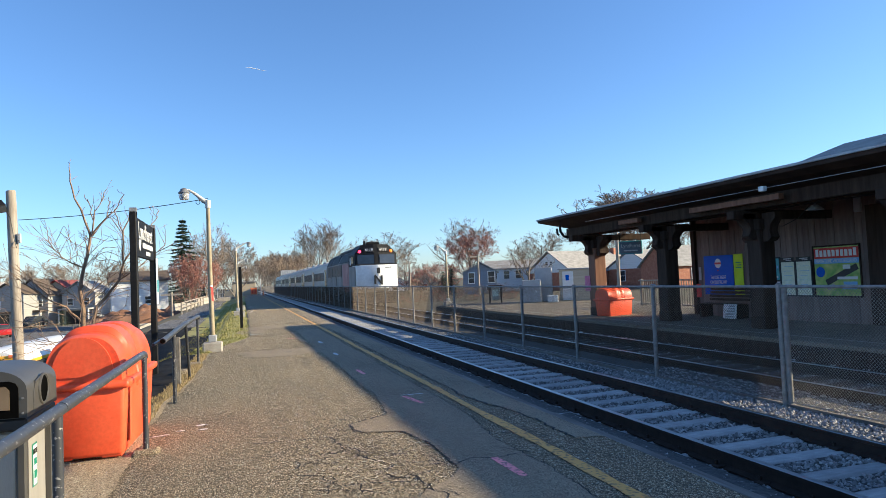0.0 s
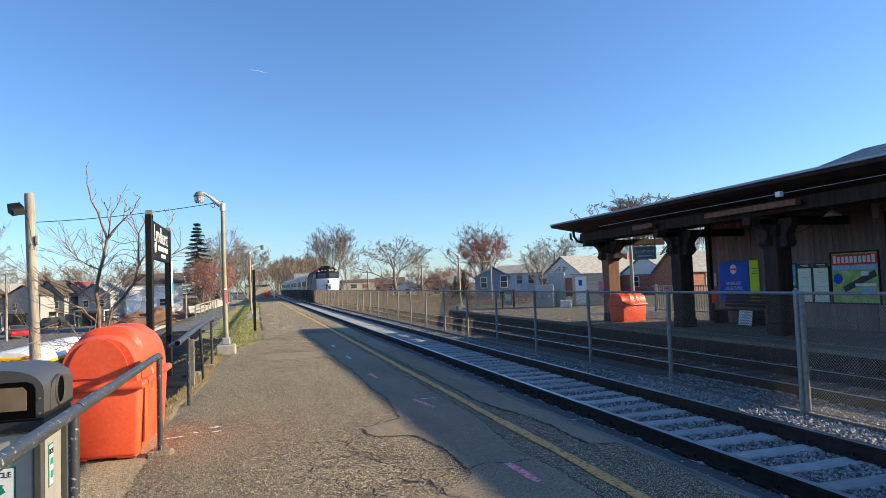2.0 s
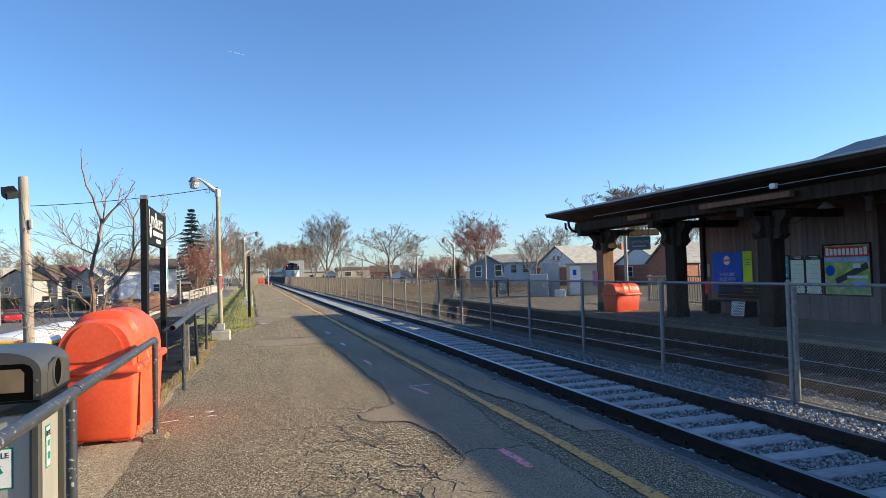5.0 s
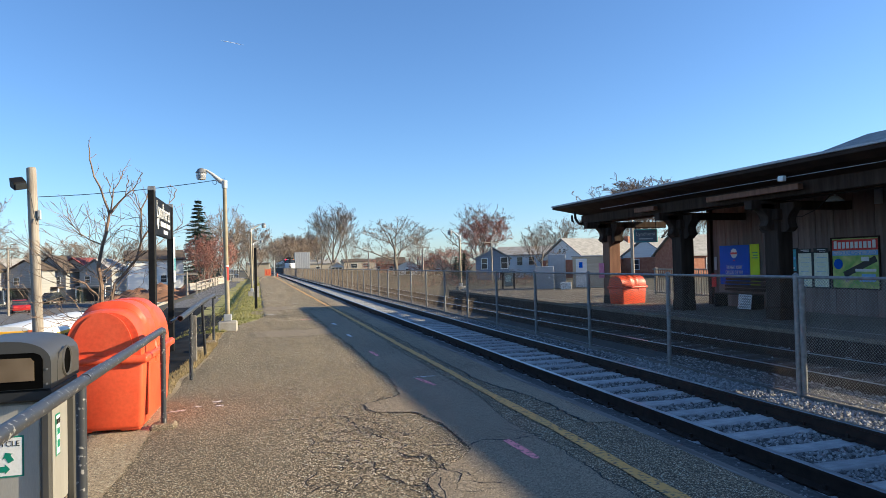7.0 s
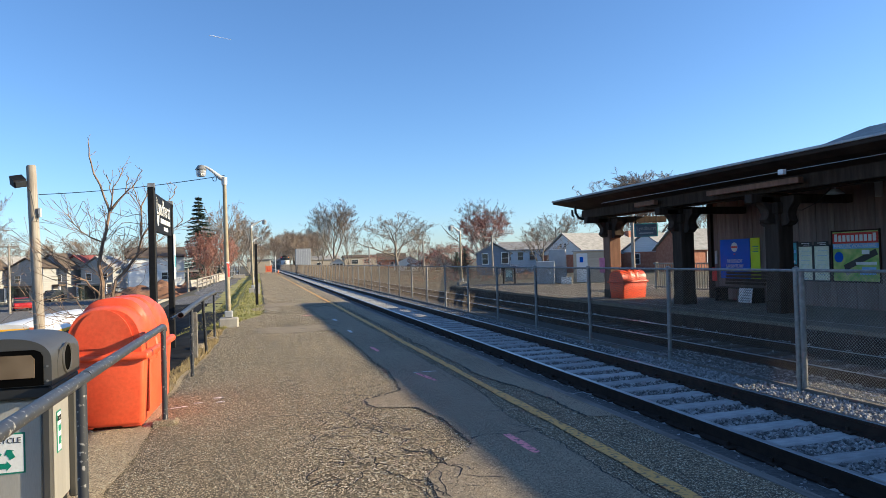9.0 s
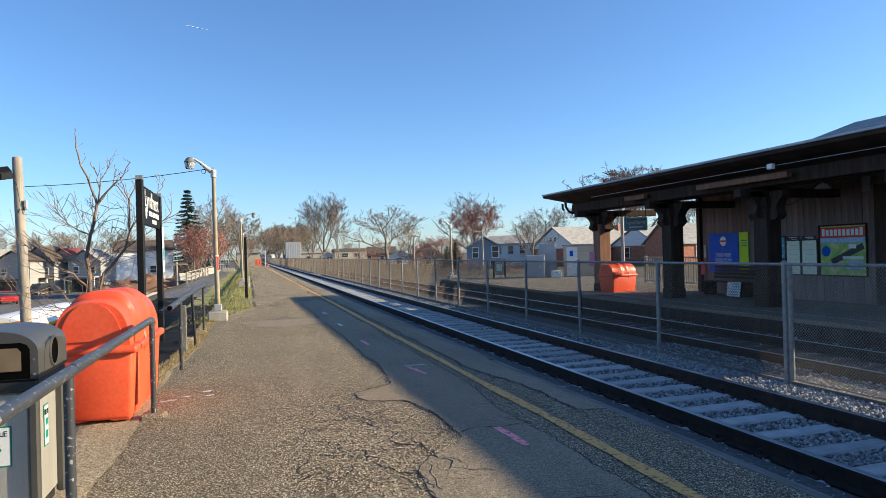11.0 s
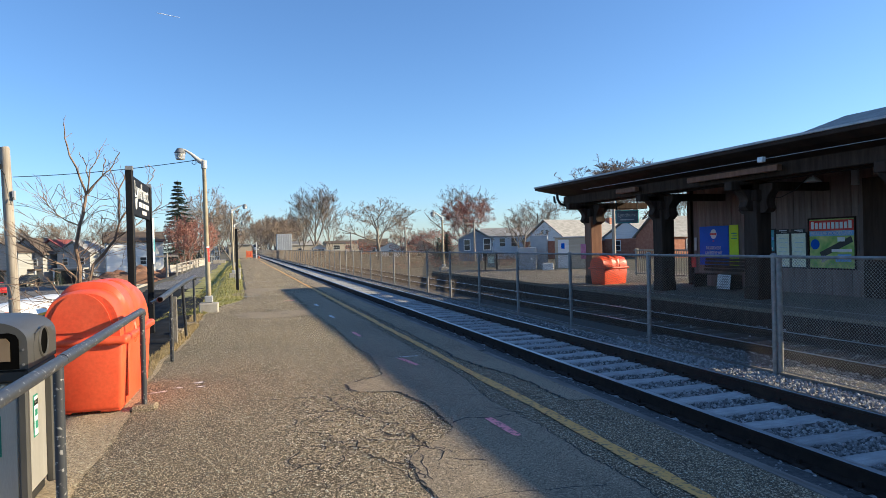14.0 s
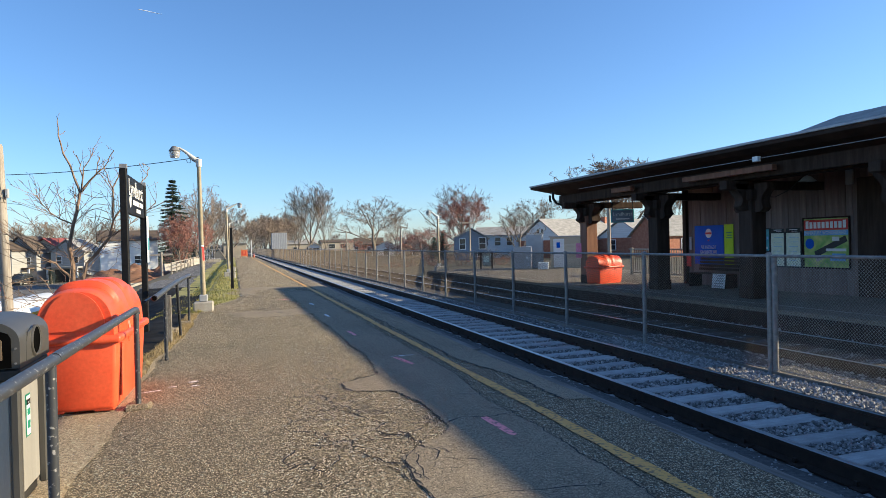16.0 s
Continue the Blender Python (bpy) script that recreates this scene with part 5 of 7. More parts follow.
M["pole_paint"] = plain("yellowed_pole_paint", (0.27, 0.22, 0.13), (0.42, 0.36, 0.25), 3, 0.6, 0, 0.3, 40)
M["lens"] = plain("frosted_lens", (0.75, 0.74, 0.72), (0.85, 0.84, 0.82), 9, 0.2, 0, 0.5, 30, (1, 1, 0.1))
M["lens"].node_tree.nodes["Principled BSDF"].inputs["Transmission Weight"].default_value = 0.6
M["arm_paint"] = plain("weathered_pale_arm_paint", (0.5, 0.49, 0.46), (0.68, 0.67, 0.63), 5, 0.6, 0, 0.2, 40)
platform_lamp(-0.78, 18.1, -0.6, label="tall platform lamp on a concrete block with a red band", red=True)
platform_lamp(-0.33, 40.0, 0.72, label="platform lamp with a curved bracket beside the grass")
for y in (64, 88, 112):
    platform_lamp(-0.35, y, 0.72, label="distant platform lamp beside the grass")
platform_lamp(11.6, 37.3, -0.6, 3.15, label="lamp on the far platform")
h = thing("sign_post", "black steel post with a narrow sign edge on", "sign post", at=pose(-0.09, 27.2, 0))
part("post", cuboid(-0.055, 0.055, -0.055, 0.055, -0.1, 2.42, 0.01), "black_iron", h)
part("board", cuboid(-0.02, 0.02, 0.06, 1.2, 1.3, 2.38, 0.01), "black_iron", h)
for y in (37.5, 48):
    h = thing("concrete_stub", "short concrete block beside the platform edge", "concrete block", "stub blocks", pose(left_edge(y) - 0.22, y, 0))
    part("block", cuboid(-0.16, 0.16, -0.2, 0.2, -0.2, 0.32, 0.03), "concrete", h)

# ---- station name sign on two posts ----
s = thing("station_sign", "black station name sign with white letters on two posts", "sign", at=pose(-1.72, 0, 0))
for y, top in ((12.05, 2.98), (14.45, 2.9)):
    part("post", cuboid(-0.055, 0.055, y - 0.07, y + 0.07, -1.5, top, 0.012), "black_iron", s)
    part("post_cap", bar([(-0.055, y, top - 0.005), (0.055, y, top - 0.005)], 0.07, 14), "galv", s, smooth=40)
part("board", cuboid(-0.03, 0.03, 12.125, 14.375, 2.23, 2.9, 0.008), "black_iron", s)
lettering("Lyndhurst", 0.42, "white_paint", s, pose(0.034, 13.25, 2.68, 90, 0, 90), width=1.75)
for k, (a, b) in enumerate(((12.85, 13.25), (13.32, 13.6), (13.68, 14.15))):
    part("text_bar", cuboid(0.03, 0.036, a, b, 2.41, 2.5), "white_paint", s)
part("text_bar", cuboid(0.03, 0.036, 13.25, 13.8, 2.29, 2.36), "white_paint", s)
bm = bmesh.new()
bmesh.ops.create_cone(bm, cap_ends=True, segments=18, radius1=0.1, radius2=0.1, depth=0.008, matrix=Matrix.Translation((0.034, 12.5, 2.44)) @ Euler((0, radians(90), 0)).to_matrix().to_4x4())
part("symbol", bm, "white_paint", s)
part("side_notice", cuboid(0.06, 0.075, 14.37, 14.6, 1.35, 2.28, 0.004), "white_paint", s, "narrow white and teal notice")
part("side_notice_print", cuboid(0.076, 0.08, 14.38, 14.59, 1.6, 1.85), "teal", s)

# ---- timber pole with a flood lamp, and its wire ----
px, pyy = -5.5, 19.05
p = thing("utility_pole", "weathered bare timber utility pole", "utility pole", at=pose(px, pyy, -3.0))
part("pole", bar([(0.12, 0, -0.2), (0.05, 0, 3.5), (-0.06, 0, 7.28), (-0.065, 0, 7.32)], [0.14, 0.125, 0.112, 0.1], 14), "pole_wood", p, smooth=50)
part("cable", bar([(-0.1, -0.17, 6.75), (-0.02, -0.18, 6.6), (0.05, -0.19, 6.1), (0.1, -0.18, 5.85), (0.14, -0.15, 6.05)], 0.012, 6), "black", p)
part("small_box", cuboid(0.1, 0.17, -0.12, -0.02, 5.98, 6.22, 0.01), "grey_paint", p)
fl = thing("flood_lamp", "black box flood lamp on a bracket", "flood lamp", at=pose(px - 0.27, pyy - 0.26, 3.86, 30, -12, 34) @ Matrix.Scale(0.72, 4))
bm = bmesh.new()
prism(bm, [(-0.2, -0.12), (0.2, -0.16), (0.24, 0.16), (-0.12, 0.14)], "x", -0.2, 0.2)
part("housing", bm, "black_iron", fl)
part("glass", cuboid(-0.17, 0.17, -0.215, -0.19, -0.1, 0.12), "glass", fl)
part("bracket", bar([(0.3, 0.1, -0.1), (0.36, 0.2, -0.35), (0.4, 0.25, -0.45)], 0.03, 6), "black_iron", fl)
w = thing("overhead_wire", "thin overhead wire from the pole to the platform lamp", "wire")
part("strand", bar([(px + 0.1 + (-0.8 - px - 0.1) * t, pyy + (18.1 - pyy) * t, 3.57 + 0.4 * t - 0.5 * t * (1 - t) * 0.6) for t in steps(0, 1, 14)], 0.009, 5), "black", w)


# ---- trees ----
class Wood:
    """Collects tapered limbs; coarse ones and fine ones apart."""

    def __init__(self, seed):
        self.r = rng(seed)
        self.vs, self.fs = ([], []), ([], [])

    def limb(self, pts, radii, n, fine):
        vs, fs = self.vs[fine], self.fs[fine]
        base = len(vs)
        side = None
        for i, p in enumerate(pts):
            d = (pts[min(i + 1, len(pts) - 1)] - pts[max(i - 1, 0)]).normalized()
            side = d.orthogonal().normalized() if side is None else (side - d * side.dot(d)).normalized()
            up = d.cross(side)
            for j in range(n):
                a = 2 * math.pi * j / n
                vs.append(p + (side * math.cos(a) + up * math.sin(a)) * radii[i])
        for i in range(len(pts) - 1):
            for j in range(n):
                a, b = base + i * n + j, base + i * n + (j + 1) % n
                fs.append((a, b, b + n, a + n))

    def grow(self, p, d, length, rad, level, o):
        r = self.r
        segs = (7, 5, 3, 2, 1, 1)[level]
        pts, radii = [p.copy()], [rad]
        for i in range(segs):
            wob = Vector((r.uniform(-1, 1), r.uniform(-1, 1), r.uniform(-1, 1))) * o["wander"] * (1 + 0.3 * level)
            d = (d + wob + Vector((0, 0, o["rise"] if level else 0.1))).normalized()
            p = p + d * (length / segs)
            env = o.get("env")
            if env and level and math.hypot(p.x, p.y) ** 2 / env[1] ** 2 + (p.z - env[0]) ** 2 / env[2] ** 2 > r.uniform(0.85, 1.1):
                d = (d * 0.4 - Vector((p.x / env[1], p.y / env[1], (p.z - env[0]) / env[2])) * 0.25 + Vector((0, 0, 0.1))).normalized()
                length *= 0.6
            pts.append(p.copy())
            radii.append(max(o["least"], rad * (1 - (o["taper"] if level == 0 else 0.75) * (i + 1) / segs)))
        self.limb(pts, radii, (9, 6, 4, 3, 3, 3)[level], 1 if level > 2 else 0)
        if level >= o["levels"]:
            return
        n = o["kids"][level]
        for k in range(n):
            u = o["bare"] + (1 - o["bare"]) * (k + r.random()) / n if level == 0 else 0.2 + 0.8 * (k + r.random()) / n
            f = u * segs
            i = min(int(f), segs - 1)
            q = pts[i].lerp(pts[i + 1], f - i)
            axis = (pts[i + 1] - pts[i]).normalized()
            turn = r.uniform(0, 2 * math.pi) if level else 2.4 * k + r.uniform(-0.5, 0.5)
            out = axis.orthogonal().normalized()
            out.rotate(Matrix.Rotation(turn, 3, axis))
            lean = radians(o["spread"]) * r.uniform(0.7, 1.25)
            nd = (axis * math.cos(lean) + out * math.sin(lean)).normalized()
            if level == 0:
                ln = length * o["limb"] * (1.15 - 0.6 * u) * r.uniform(0.8, 1.15)
            else:
                ln = length * r.uniform(0.42, 0.68) * (1.1 - 0.4 * u)
            self.grow(q, nd, ln, max(o["least"], radii[i] * (0.6 if level == 0 else 0.5)), level + 1, o)

    def meshes(self, trunk_mat, twig_mat):
        out = []
        for vs, fs, name, mat in zip(self.vs, self.fs, ("trunk", "crown"), (trunk_mat, twig_mat)):
            me = bpy.data.meshes.new(name)
            me.from_pydata(vs, [], fs)
            me.materials.append(M[mat])
            out.append(me)
        return out


SPREADING = dict(levels=5, kids=(9, 7, 6, 4, 4), spread=48, rise=0.07, wander=0.15, bare=0.26, limb=0.9, least=0.008, taper=0.8, env=(5.2, 4.2, 3.6))
VASE = dict(levels=5, kids=(10, 7, 5, 4, 4), spread=28, rise=0.09, wander=0.07, bare=0.14, limb=0.9, least=0.008, taper=0.85, env=(5.2, 3.0, 4.6))
SHRUB = dict(levels=5, kids=(10, 7, 5, 5, 4), spread=44, rise=0.08, wander=0.1, bare=0.12, limb=0.85, least=0.009, taper=0.9, env=(4.6, 3.6, 4.0))
BRUSH = dict(levels=4, kids=(10, 7, 5, 5), spread=46, rise=0.08, wander=0.12, bare=0.08, limb=0.85, least=0.014, taper=0.9, env=(4.4, 4.0, 4.0))
LIGHT = dict(levels=4, kids=(9, 6, 6, 5), spread=42, rise=0.07, wander=0.11, bare=0.12, limb=0.85, least=0.015, taper=0.85, env=(5.0, 3.4, 4.2))
DENSE = dict(levels=5, kids=(12, 9, 7, 5, 4), spread=42, rise=0.1, wander=0.1, bare=0.1, limb=0.85, least=0.0105, taper=0.9, env=(4.8, 3.7, 3.8))
KINDS = {}


def tree_kind(name, seed, o, trunk_mat, twig_mat, thick=0.0145):
    w = Wood(seed)
    w.grow(Vector((0, 0, -0.3)), Vector((0, 0, 1)), 7.0, 7.0 * 2 * thick, 0, o)
    meshes = w.meshes(trunk_mat, twig_mat)
    top = max(max(v.co.z for v in me.vertices) for me in meshes)
    KINDS[name] = (meshes, top)


tree_kind("spreading", 11, SPREADING, "bark", "twig")
tree_kind("spreading_b", 12, SPREADING, "bark", "twig")
tree_kind("vase", 21, VASE, "bark", "twig", 0.0095)
tree_kind("vase_b", 22, VASE, "bark", "twig", 0.0105)
tree_kind("red", 31, SHRUB, "bark", "twig_red")
tree_kind("red_b", 32, SHRUB, "bark", "twig_red")
tree_kind("far", 41, LIGHT, "bark", "twig")
tree_kind("far_b", 42, LIGHT, "bark", "twig")
tree_kind("brush", 51, BRUSH, "bark", "twig_red")
tree_kind("dome", 52, BRUSH, "bark", "twig")
ROUND = dict(levels=5, kids=(9, 7, 5, 5, 4), spread=40, rise=0.08, wander=0.09, bare=0.15, limb=0.8, least=0.0055, taper=0.9, env=(4.8, 3.4, 3.6))
tree_kind("round", 61, ROUND, "bark", "twig", 0.011)
tree_kind("dense_red", 71, DENSE, "bark", "twig_red", 0.011)
tree_kind("dense", 72, DENSE, "bark", "twig", 0.011)


def tree(kind, az, dist, top, base, label, wide=1.0, turn=0.0, group=""):
    """A bare tree at a bearing and distance from the platform, from base up to top."""
    meshes, tall = KINDS[kind]
    a = radians(az)
    s = (top - base) / tall
    t = thing("tree", label, "tree", group, Matrix.Translation((dist * math.sin(a), dist * math.cos(a), base)) @ Matrix.Rotation(turn, 4, "Z"))
    t.scale = (s * wide, s * wide, s)
    for me, n in zip(meshes, ("trunk", "crown")):
        ob = new(n, me)
        ob.parent = t
    return t


tree("vase", 6.35, 150, 16.4, -0.9, "tall bare grey deciduous tree with upright limbs", 1.55, 0.4)
tree("vase_b", 5.2, 152, 13.6, -0.9, "tall bare grey deciduous tree with slender limbs", 0.8, 1.4)
tree("vase_b", 7.6, 154, 12.4, -0.9, "bare grey deciduous tree with fine twigs", 0.9, 2.9)
tree("spreading", 11.7, 130, 11.4, -0.9, "bare spreading oak with broad crooked limbs", 1.55, 0.3)
tree("vase_b", 13.4, 175, 10.6, -0.9, "bare grey tree behind the spreading oak", 1.2, 0.9)
tree("round", 19.2, 118, 12.6, -0.9, "tall bare grey tree above the houses", 1.25, 2.0)
tree("dense_red", 19.4, 108, 9.9, -0.9, "reddish budding tree in front of taller bare trees", 1.2, 0.0)
tree("spreading_b", 25.6, 122, 10.0, -0.9, "bare spreading tree behind the white house", 1.4, 0.7)
tree("far", 24.2, 88, 5.6, -0.9, "small tan bare tree between the houses", 1.5, 0.3)
tree("dense", 33.4, 135, 18.9, -0.9, "wide domed bare tree behind the station roof", 1.75, 0.0)
tree("vase_b", 37.6, 180, 14, -0.9, "bare tree seen between the station columns", 1.0, 1.7)
tree("vase_b", 31.6, 190, 13.5, -0.9, "bare tree seen between the station columns", 0.9, 2.2)
for az, d, top in ((13.6, 120, 3.6), (14.6, 112, 3.8), (15.8, 100, 4.3), (16.6, 96, 4.0), (9.6, 190, 3.8), (10.6, 170, 3.3), (17.2, 102, 4.6)):
    tree("brush", az, d, top, -0.9, "low reddish-brown budding tree beyond the fence", 1.6, az, "low red trees")
for i in range(9):
    tree(("far", "far_b")[i % 2], 1.7 + 0.42 * i, 300 + 14 * ((i * 5) % 4), 15.5 + 2.5 * ((i * 3) % 4) / 3, -2.0, "hazy bare tree in the wood beyond the tracks", 1.0, i * 1.3, "far wood")
for i in range(8):
    tree(("far_b", "far")[i % 2], 1.4 + 0.5 * i, 250 + 9 * ((i * 3) % 4), 12.5 + 2.2 * ((i * 5) % 4) / 3, -2.0, "bare brown tree at the edge of the far wood", 1.1, i * 0.8, "far wood")
for i in range(6):
    tree(("far_b", "far")[i % 2], -0.9 + 0.55 * i, 420 + 10 * i, 17, -2.0, "hazy bare tree at the end of the line", 1.3, i * 2.1, "far wood")
for i in range(10):
    tree(("far", "far_b")[i % 2], 8.5 + 2.3 * i, 330 + 9 * (i % 3), 8.0 + 2 * (i % 2), -2.0, "hazy bare tree on the skyline", 1.4, i * 0.9, "skyline trees")
r = rng(31)
for i in range(16):
    az = 13.2 + 0.8 * i
    d = r.uniform(58, 74)
    tree(("brush", "dome")[i % 2], az, d, r.uniform(0.2, 1.1), -1.0, "low brown winter shrub behind the far platform", 1.5, i * 1.1, "platform shrubs")
# on the car-park side
tree("dense_red", -4.2, 92, 6.7, -2.9, "rounded purple-red budding tree at the edge of the car park", 0.85, 0.2)
tree("dense_red", -2.9, 97, 6.4, -2.9, "reddish-brown budding tree at the edge of the car park", 0.8, 1.2)
tree("spreading", -2.6, 125, 13.5, -2.9, "tall bare tree behind the red trees", 0.9, 1.0)
tree("spreading_b", -0.7, 112, 9.8, -2.6, "leaning bare tree beside the lower path", 0.9, 2.6)
tree("vase", -1.6, 150, 12.0, -2.6, "bare grey tree beside the lower path", 1.1, 2.0)
tree("far", -3.2, 130, 10.0, -2.9, "bare grey tree behind the red trees", 1.1, 0.4)
for i in range(13):
    tree(("far", "far_b")[i % 2], -24.5 + 1.45 * i, 205 + 12 * ((i * 3) % 4), 9.4 + 2.4 * ((i * 5) % 3) / 2, -3.0, "bare grey tree behind the houses", 1.25, i * 1.7, "trees behind the houses")
tree("spreading_b", -19.6, 60, 8.2, -3.0, "bare tree at the edge of the car park", 0.8, 0.5)

# conifers
def conifer(az, dist, top, base, label, seed, spread=0.3):
    r = rng(seed)
    a = radians(az)
    t = thing("conifer", label, "tree", at=pose(dist * math.sin(a), dist * math.cos(a), base))
    H = top - base
    part("trunk", bar([(0, 0, -0.2), (0, 0, H)], [0.2, 0.02], 7), "bark", t)
    vs, fs = [], []
    z = H * 0.1
    while z < H * 0.985:
        reach = H * spread * (1 - (z / H) ** 1.2) + 0.12
        for k in range(9):
            aa = k * 0.698 + r.uniform(-0.3, 0.3) + z * 3.1
            ln = reach * r.uniform(0.75, 1.25)
            lift = r.uniform(-0.012, 0.012) * H
            n_ = 18
            for m in range(n_):
                u = ((m + r.random()) / n_) ** 0.75
                droop = -0.3 * ln * u + 0.16 * ln * u * u
                c = Vector((math.cos(aa) * ln * u, math.sin(aa) * ln * u, z + lift + droop))
                w = 0.3 * (1 - 0.35 * u) * H / 14
                for q in range(3):
                    b = aa + r.choice((-1, 1)) * r.uniform(0.3, 1.3)
                    n = len(vs)
                    e = Vector((math.cos(b), math.sin(b), r.uniform(-0.7, 0.05))) * w * 1.7
                    s_ = Vector((-math.sin(b), math.cos(b), r.uniform(-0.6, 0.6))) * w * 0.32
                    vs += [c - s_, c + s_, c + e]
                    fs.append((n, n + 1, n + 2))
        z += H * 0.038
    me = bpy.data.meshes.new("crown")
    me.from_pydata(vs, [], fs)
    mesh_part("crown", me, "needle", t)


conifer(-4.61, 112, 12.9, -2.9, "tall dark spruce with drooping branches", 1, 0.29)
conifer(-7.6, 118, 4.2, -2.9, "dark evergreen behind the white house", 2, 0.3)
conifer(-9.0, 121, 3.9, -2.9, "dark evergreen behind the white house", 3, 0.3)
for az, d, top in ((-17.6, 106, -0.4), (-18.9, 100, 0.1), (-20.2, 104, 0.4), (-13.2, 112, -0.6)):
    conifer(az, d, top, -3.0, "dark evergreen shrub before the terraced houses", int(az * -10), 0.5)
conifer(16.9, 95, 2.6, -0.9, "dark rounded evergreen by the blue house", 4, 0.4)
conifer(17.6, 90, 3.1, -0.9, "olive evergreen by the blue house", 5, 0.35)

# the young bare tree below the embankment, with tangled stems
w = Wood(8)
o = dict(levels=4, kids=(10, 5, 3, 2), spread=38, rise=0.11, wander=0.12, bare=0.22, limb=0.33, least=0.004, taper=0.9)
# each stem: its thickness, its depth's drift, and its course
STEMS = ((0.12, 0.0, ((0.1, -0.3), (0.05, 2.49), (0.02, 2.84), (0.16, 3.53), (0.24, 3.94), (0.12, 4.26), (-0.11, 4.91), (-0.14, 5.34))),
         (0.045, 0.2, ((0.24, 3.94), (0.31, 4.43), (0.37, 4.59), (0.45, 4.84))),
         (0.03, 0.1, ((0.28, 4.25), (0.22, 4.49), (0.16, 4.69))),
         (0.06, -0.2, ((0.24, 3.94), (0.51, 4.27), (0.68, 4.41), (0.89, 4.75))),
         (0.03, 0.0, ((0.53, 4.3), (0.56, 4.47), (0.6, 4.64))),
         (0.09, 0.2, ((0.12, 1.7), (0.33, 2.51), (0.71, 3.01), (0.81, 3.36), (0.81, 4.04), (0.89, 4.26), (1.01, 4.53))),
         (0.035, 0.1, ((0.81, 4.04), (0.73, 4.22), (0.66, 4.48))),
         (0.045, 0.3, ((0.81, 3.36), (1.27, 4.05), (1.4, 4.24), (1.48, 4.47))),
         (0.04, 0.3, ((0.71, 3.01), (1.12, 3.31), (1.58, 3.74))),
         (0.04, -0.3, ((0.12, 3.29), (-0.13, 3.41), (-0.31, 3.58), (-0.45, 3.84))),
         (0.06, -0.3, ((0.06, 2.2), (-0.22, 2.53), (-0.54, 2.72), (-0.95, 3.1))))
for thick, drift, course in STEMS:
    fine = []
    for i, ((xa, za), (xb, zb)) in enumerate(zip(course, course[1:])):
        for q in range(3):
            u = (i * 3 + q) / (3 * len(course) - 3)
            fine.append(Vector((xa + (xb - xa) * q / 3 + w.r.uniform(-0.02, 0.02), drift * u + w.r.uniform(-0.02, 0.02), za + (zb - za) * q / 3)))
    fine.append(Vector((course[-1][0], drift, course[-1][1])))
    w.limb(fine, [max(0.009, 0.39 * thick * (1 - 0.8 * i / (len(fine) - 1))) for i in range(len(fine))], 8, 0)
    for i in range(3, len(fine)):
        high = fine[i].z > 3.9
        for q in range(1 if high and i % 2 else 0 if high else 2):
            axis = (fine[i] - fine[i - 1]).normalized()
            side = Vector((w.r.uniform(-1, 1), w.r.uniform(-0.8, 0.8), w.r.uniform(-0.3, 0.6)))
            w.grow(fine[i], (axis * 0.6 + side).normalized(), w.r.uniform(0.12, 0.3) if high else w.r.uniform(0.3, 0.9), 0.0075, 3, o)
for k in range(38):
    a = w.r.uniform(-1.3, 0.7)
    w.grow(Vector((a * 0.3, w.r.uniform(-0.3, 0.3), w.r.uniform(1.4, 3.2))), Vector((a * 1.4, w.r.uniform(-0.5, 0.5), w.r.uniform(-0.3, 0.9))).normalized(), w.r.uniform(0.6, 1.4), 0.01, 2 if k % 4 == 0 else 3, o)
for k in range(10):
    a = w.r.uniform(-1.0, 1.0)
    w.grow(Vector((w.r.uniform(-0.5, 0.5), w.r.uniform(-0.3, 0.3), -0.2)), Vector((a, w.r.uniform(-0.5, 0.5), 1)).normalized(), w.r.uniform(1.0, 2.6), 0.014, 2 if k % 3 == 0 else 3, o)
# vines that hang in loops from the stems
for k in range(9):
    x0, z0 = w.r.uniform(-1.1, 0.3), w.r.uniform(2.6, 4.0)
    x1, sag = x0 + w.r.uniform(0.4, 1.0), w.r.uniform(-0.3, 0.45)
    w.limb([Vector((x0 + (x1 - x0) * u, 0.2 * math.sin(3 * u + k), z0 + 4 * sag * u * (1 - u) + 0.06 * math.sin(9 * u + k))) for u in steps(0, 1, 14)], [0.006] * 15, 4, 1)
t = thing("tree", "young bare tan-barked tree with tangled suckers on the slope", "tree", at=pose(-3.12, 14.7, -1.15))
for me, n in zip(w.meshes("bark_tan", "bark_tan"), ("trunk", "crown")):
    ob = new(n, me)
    ob.parent = t


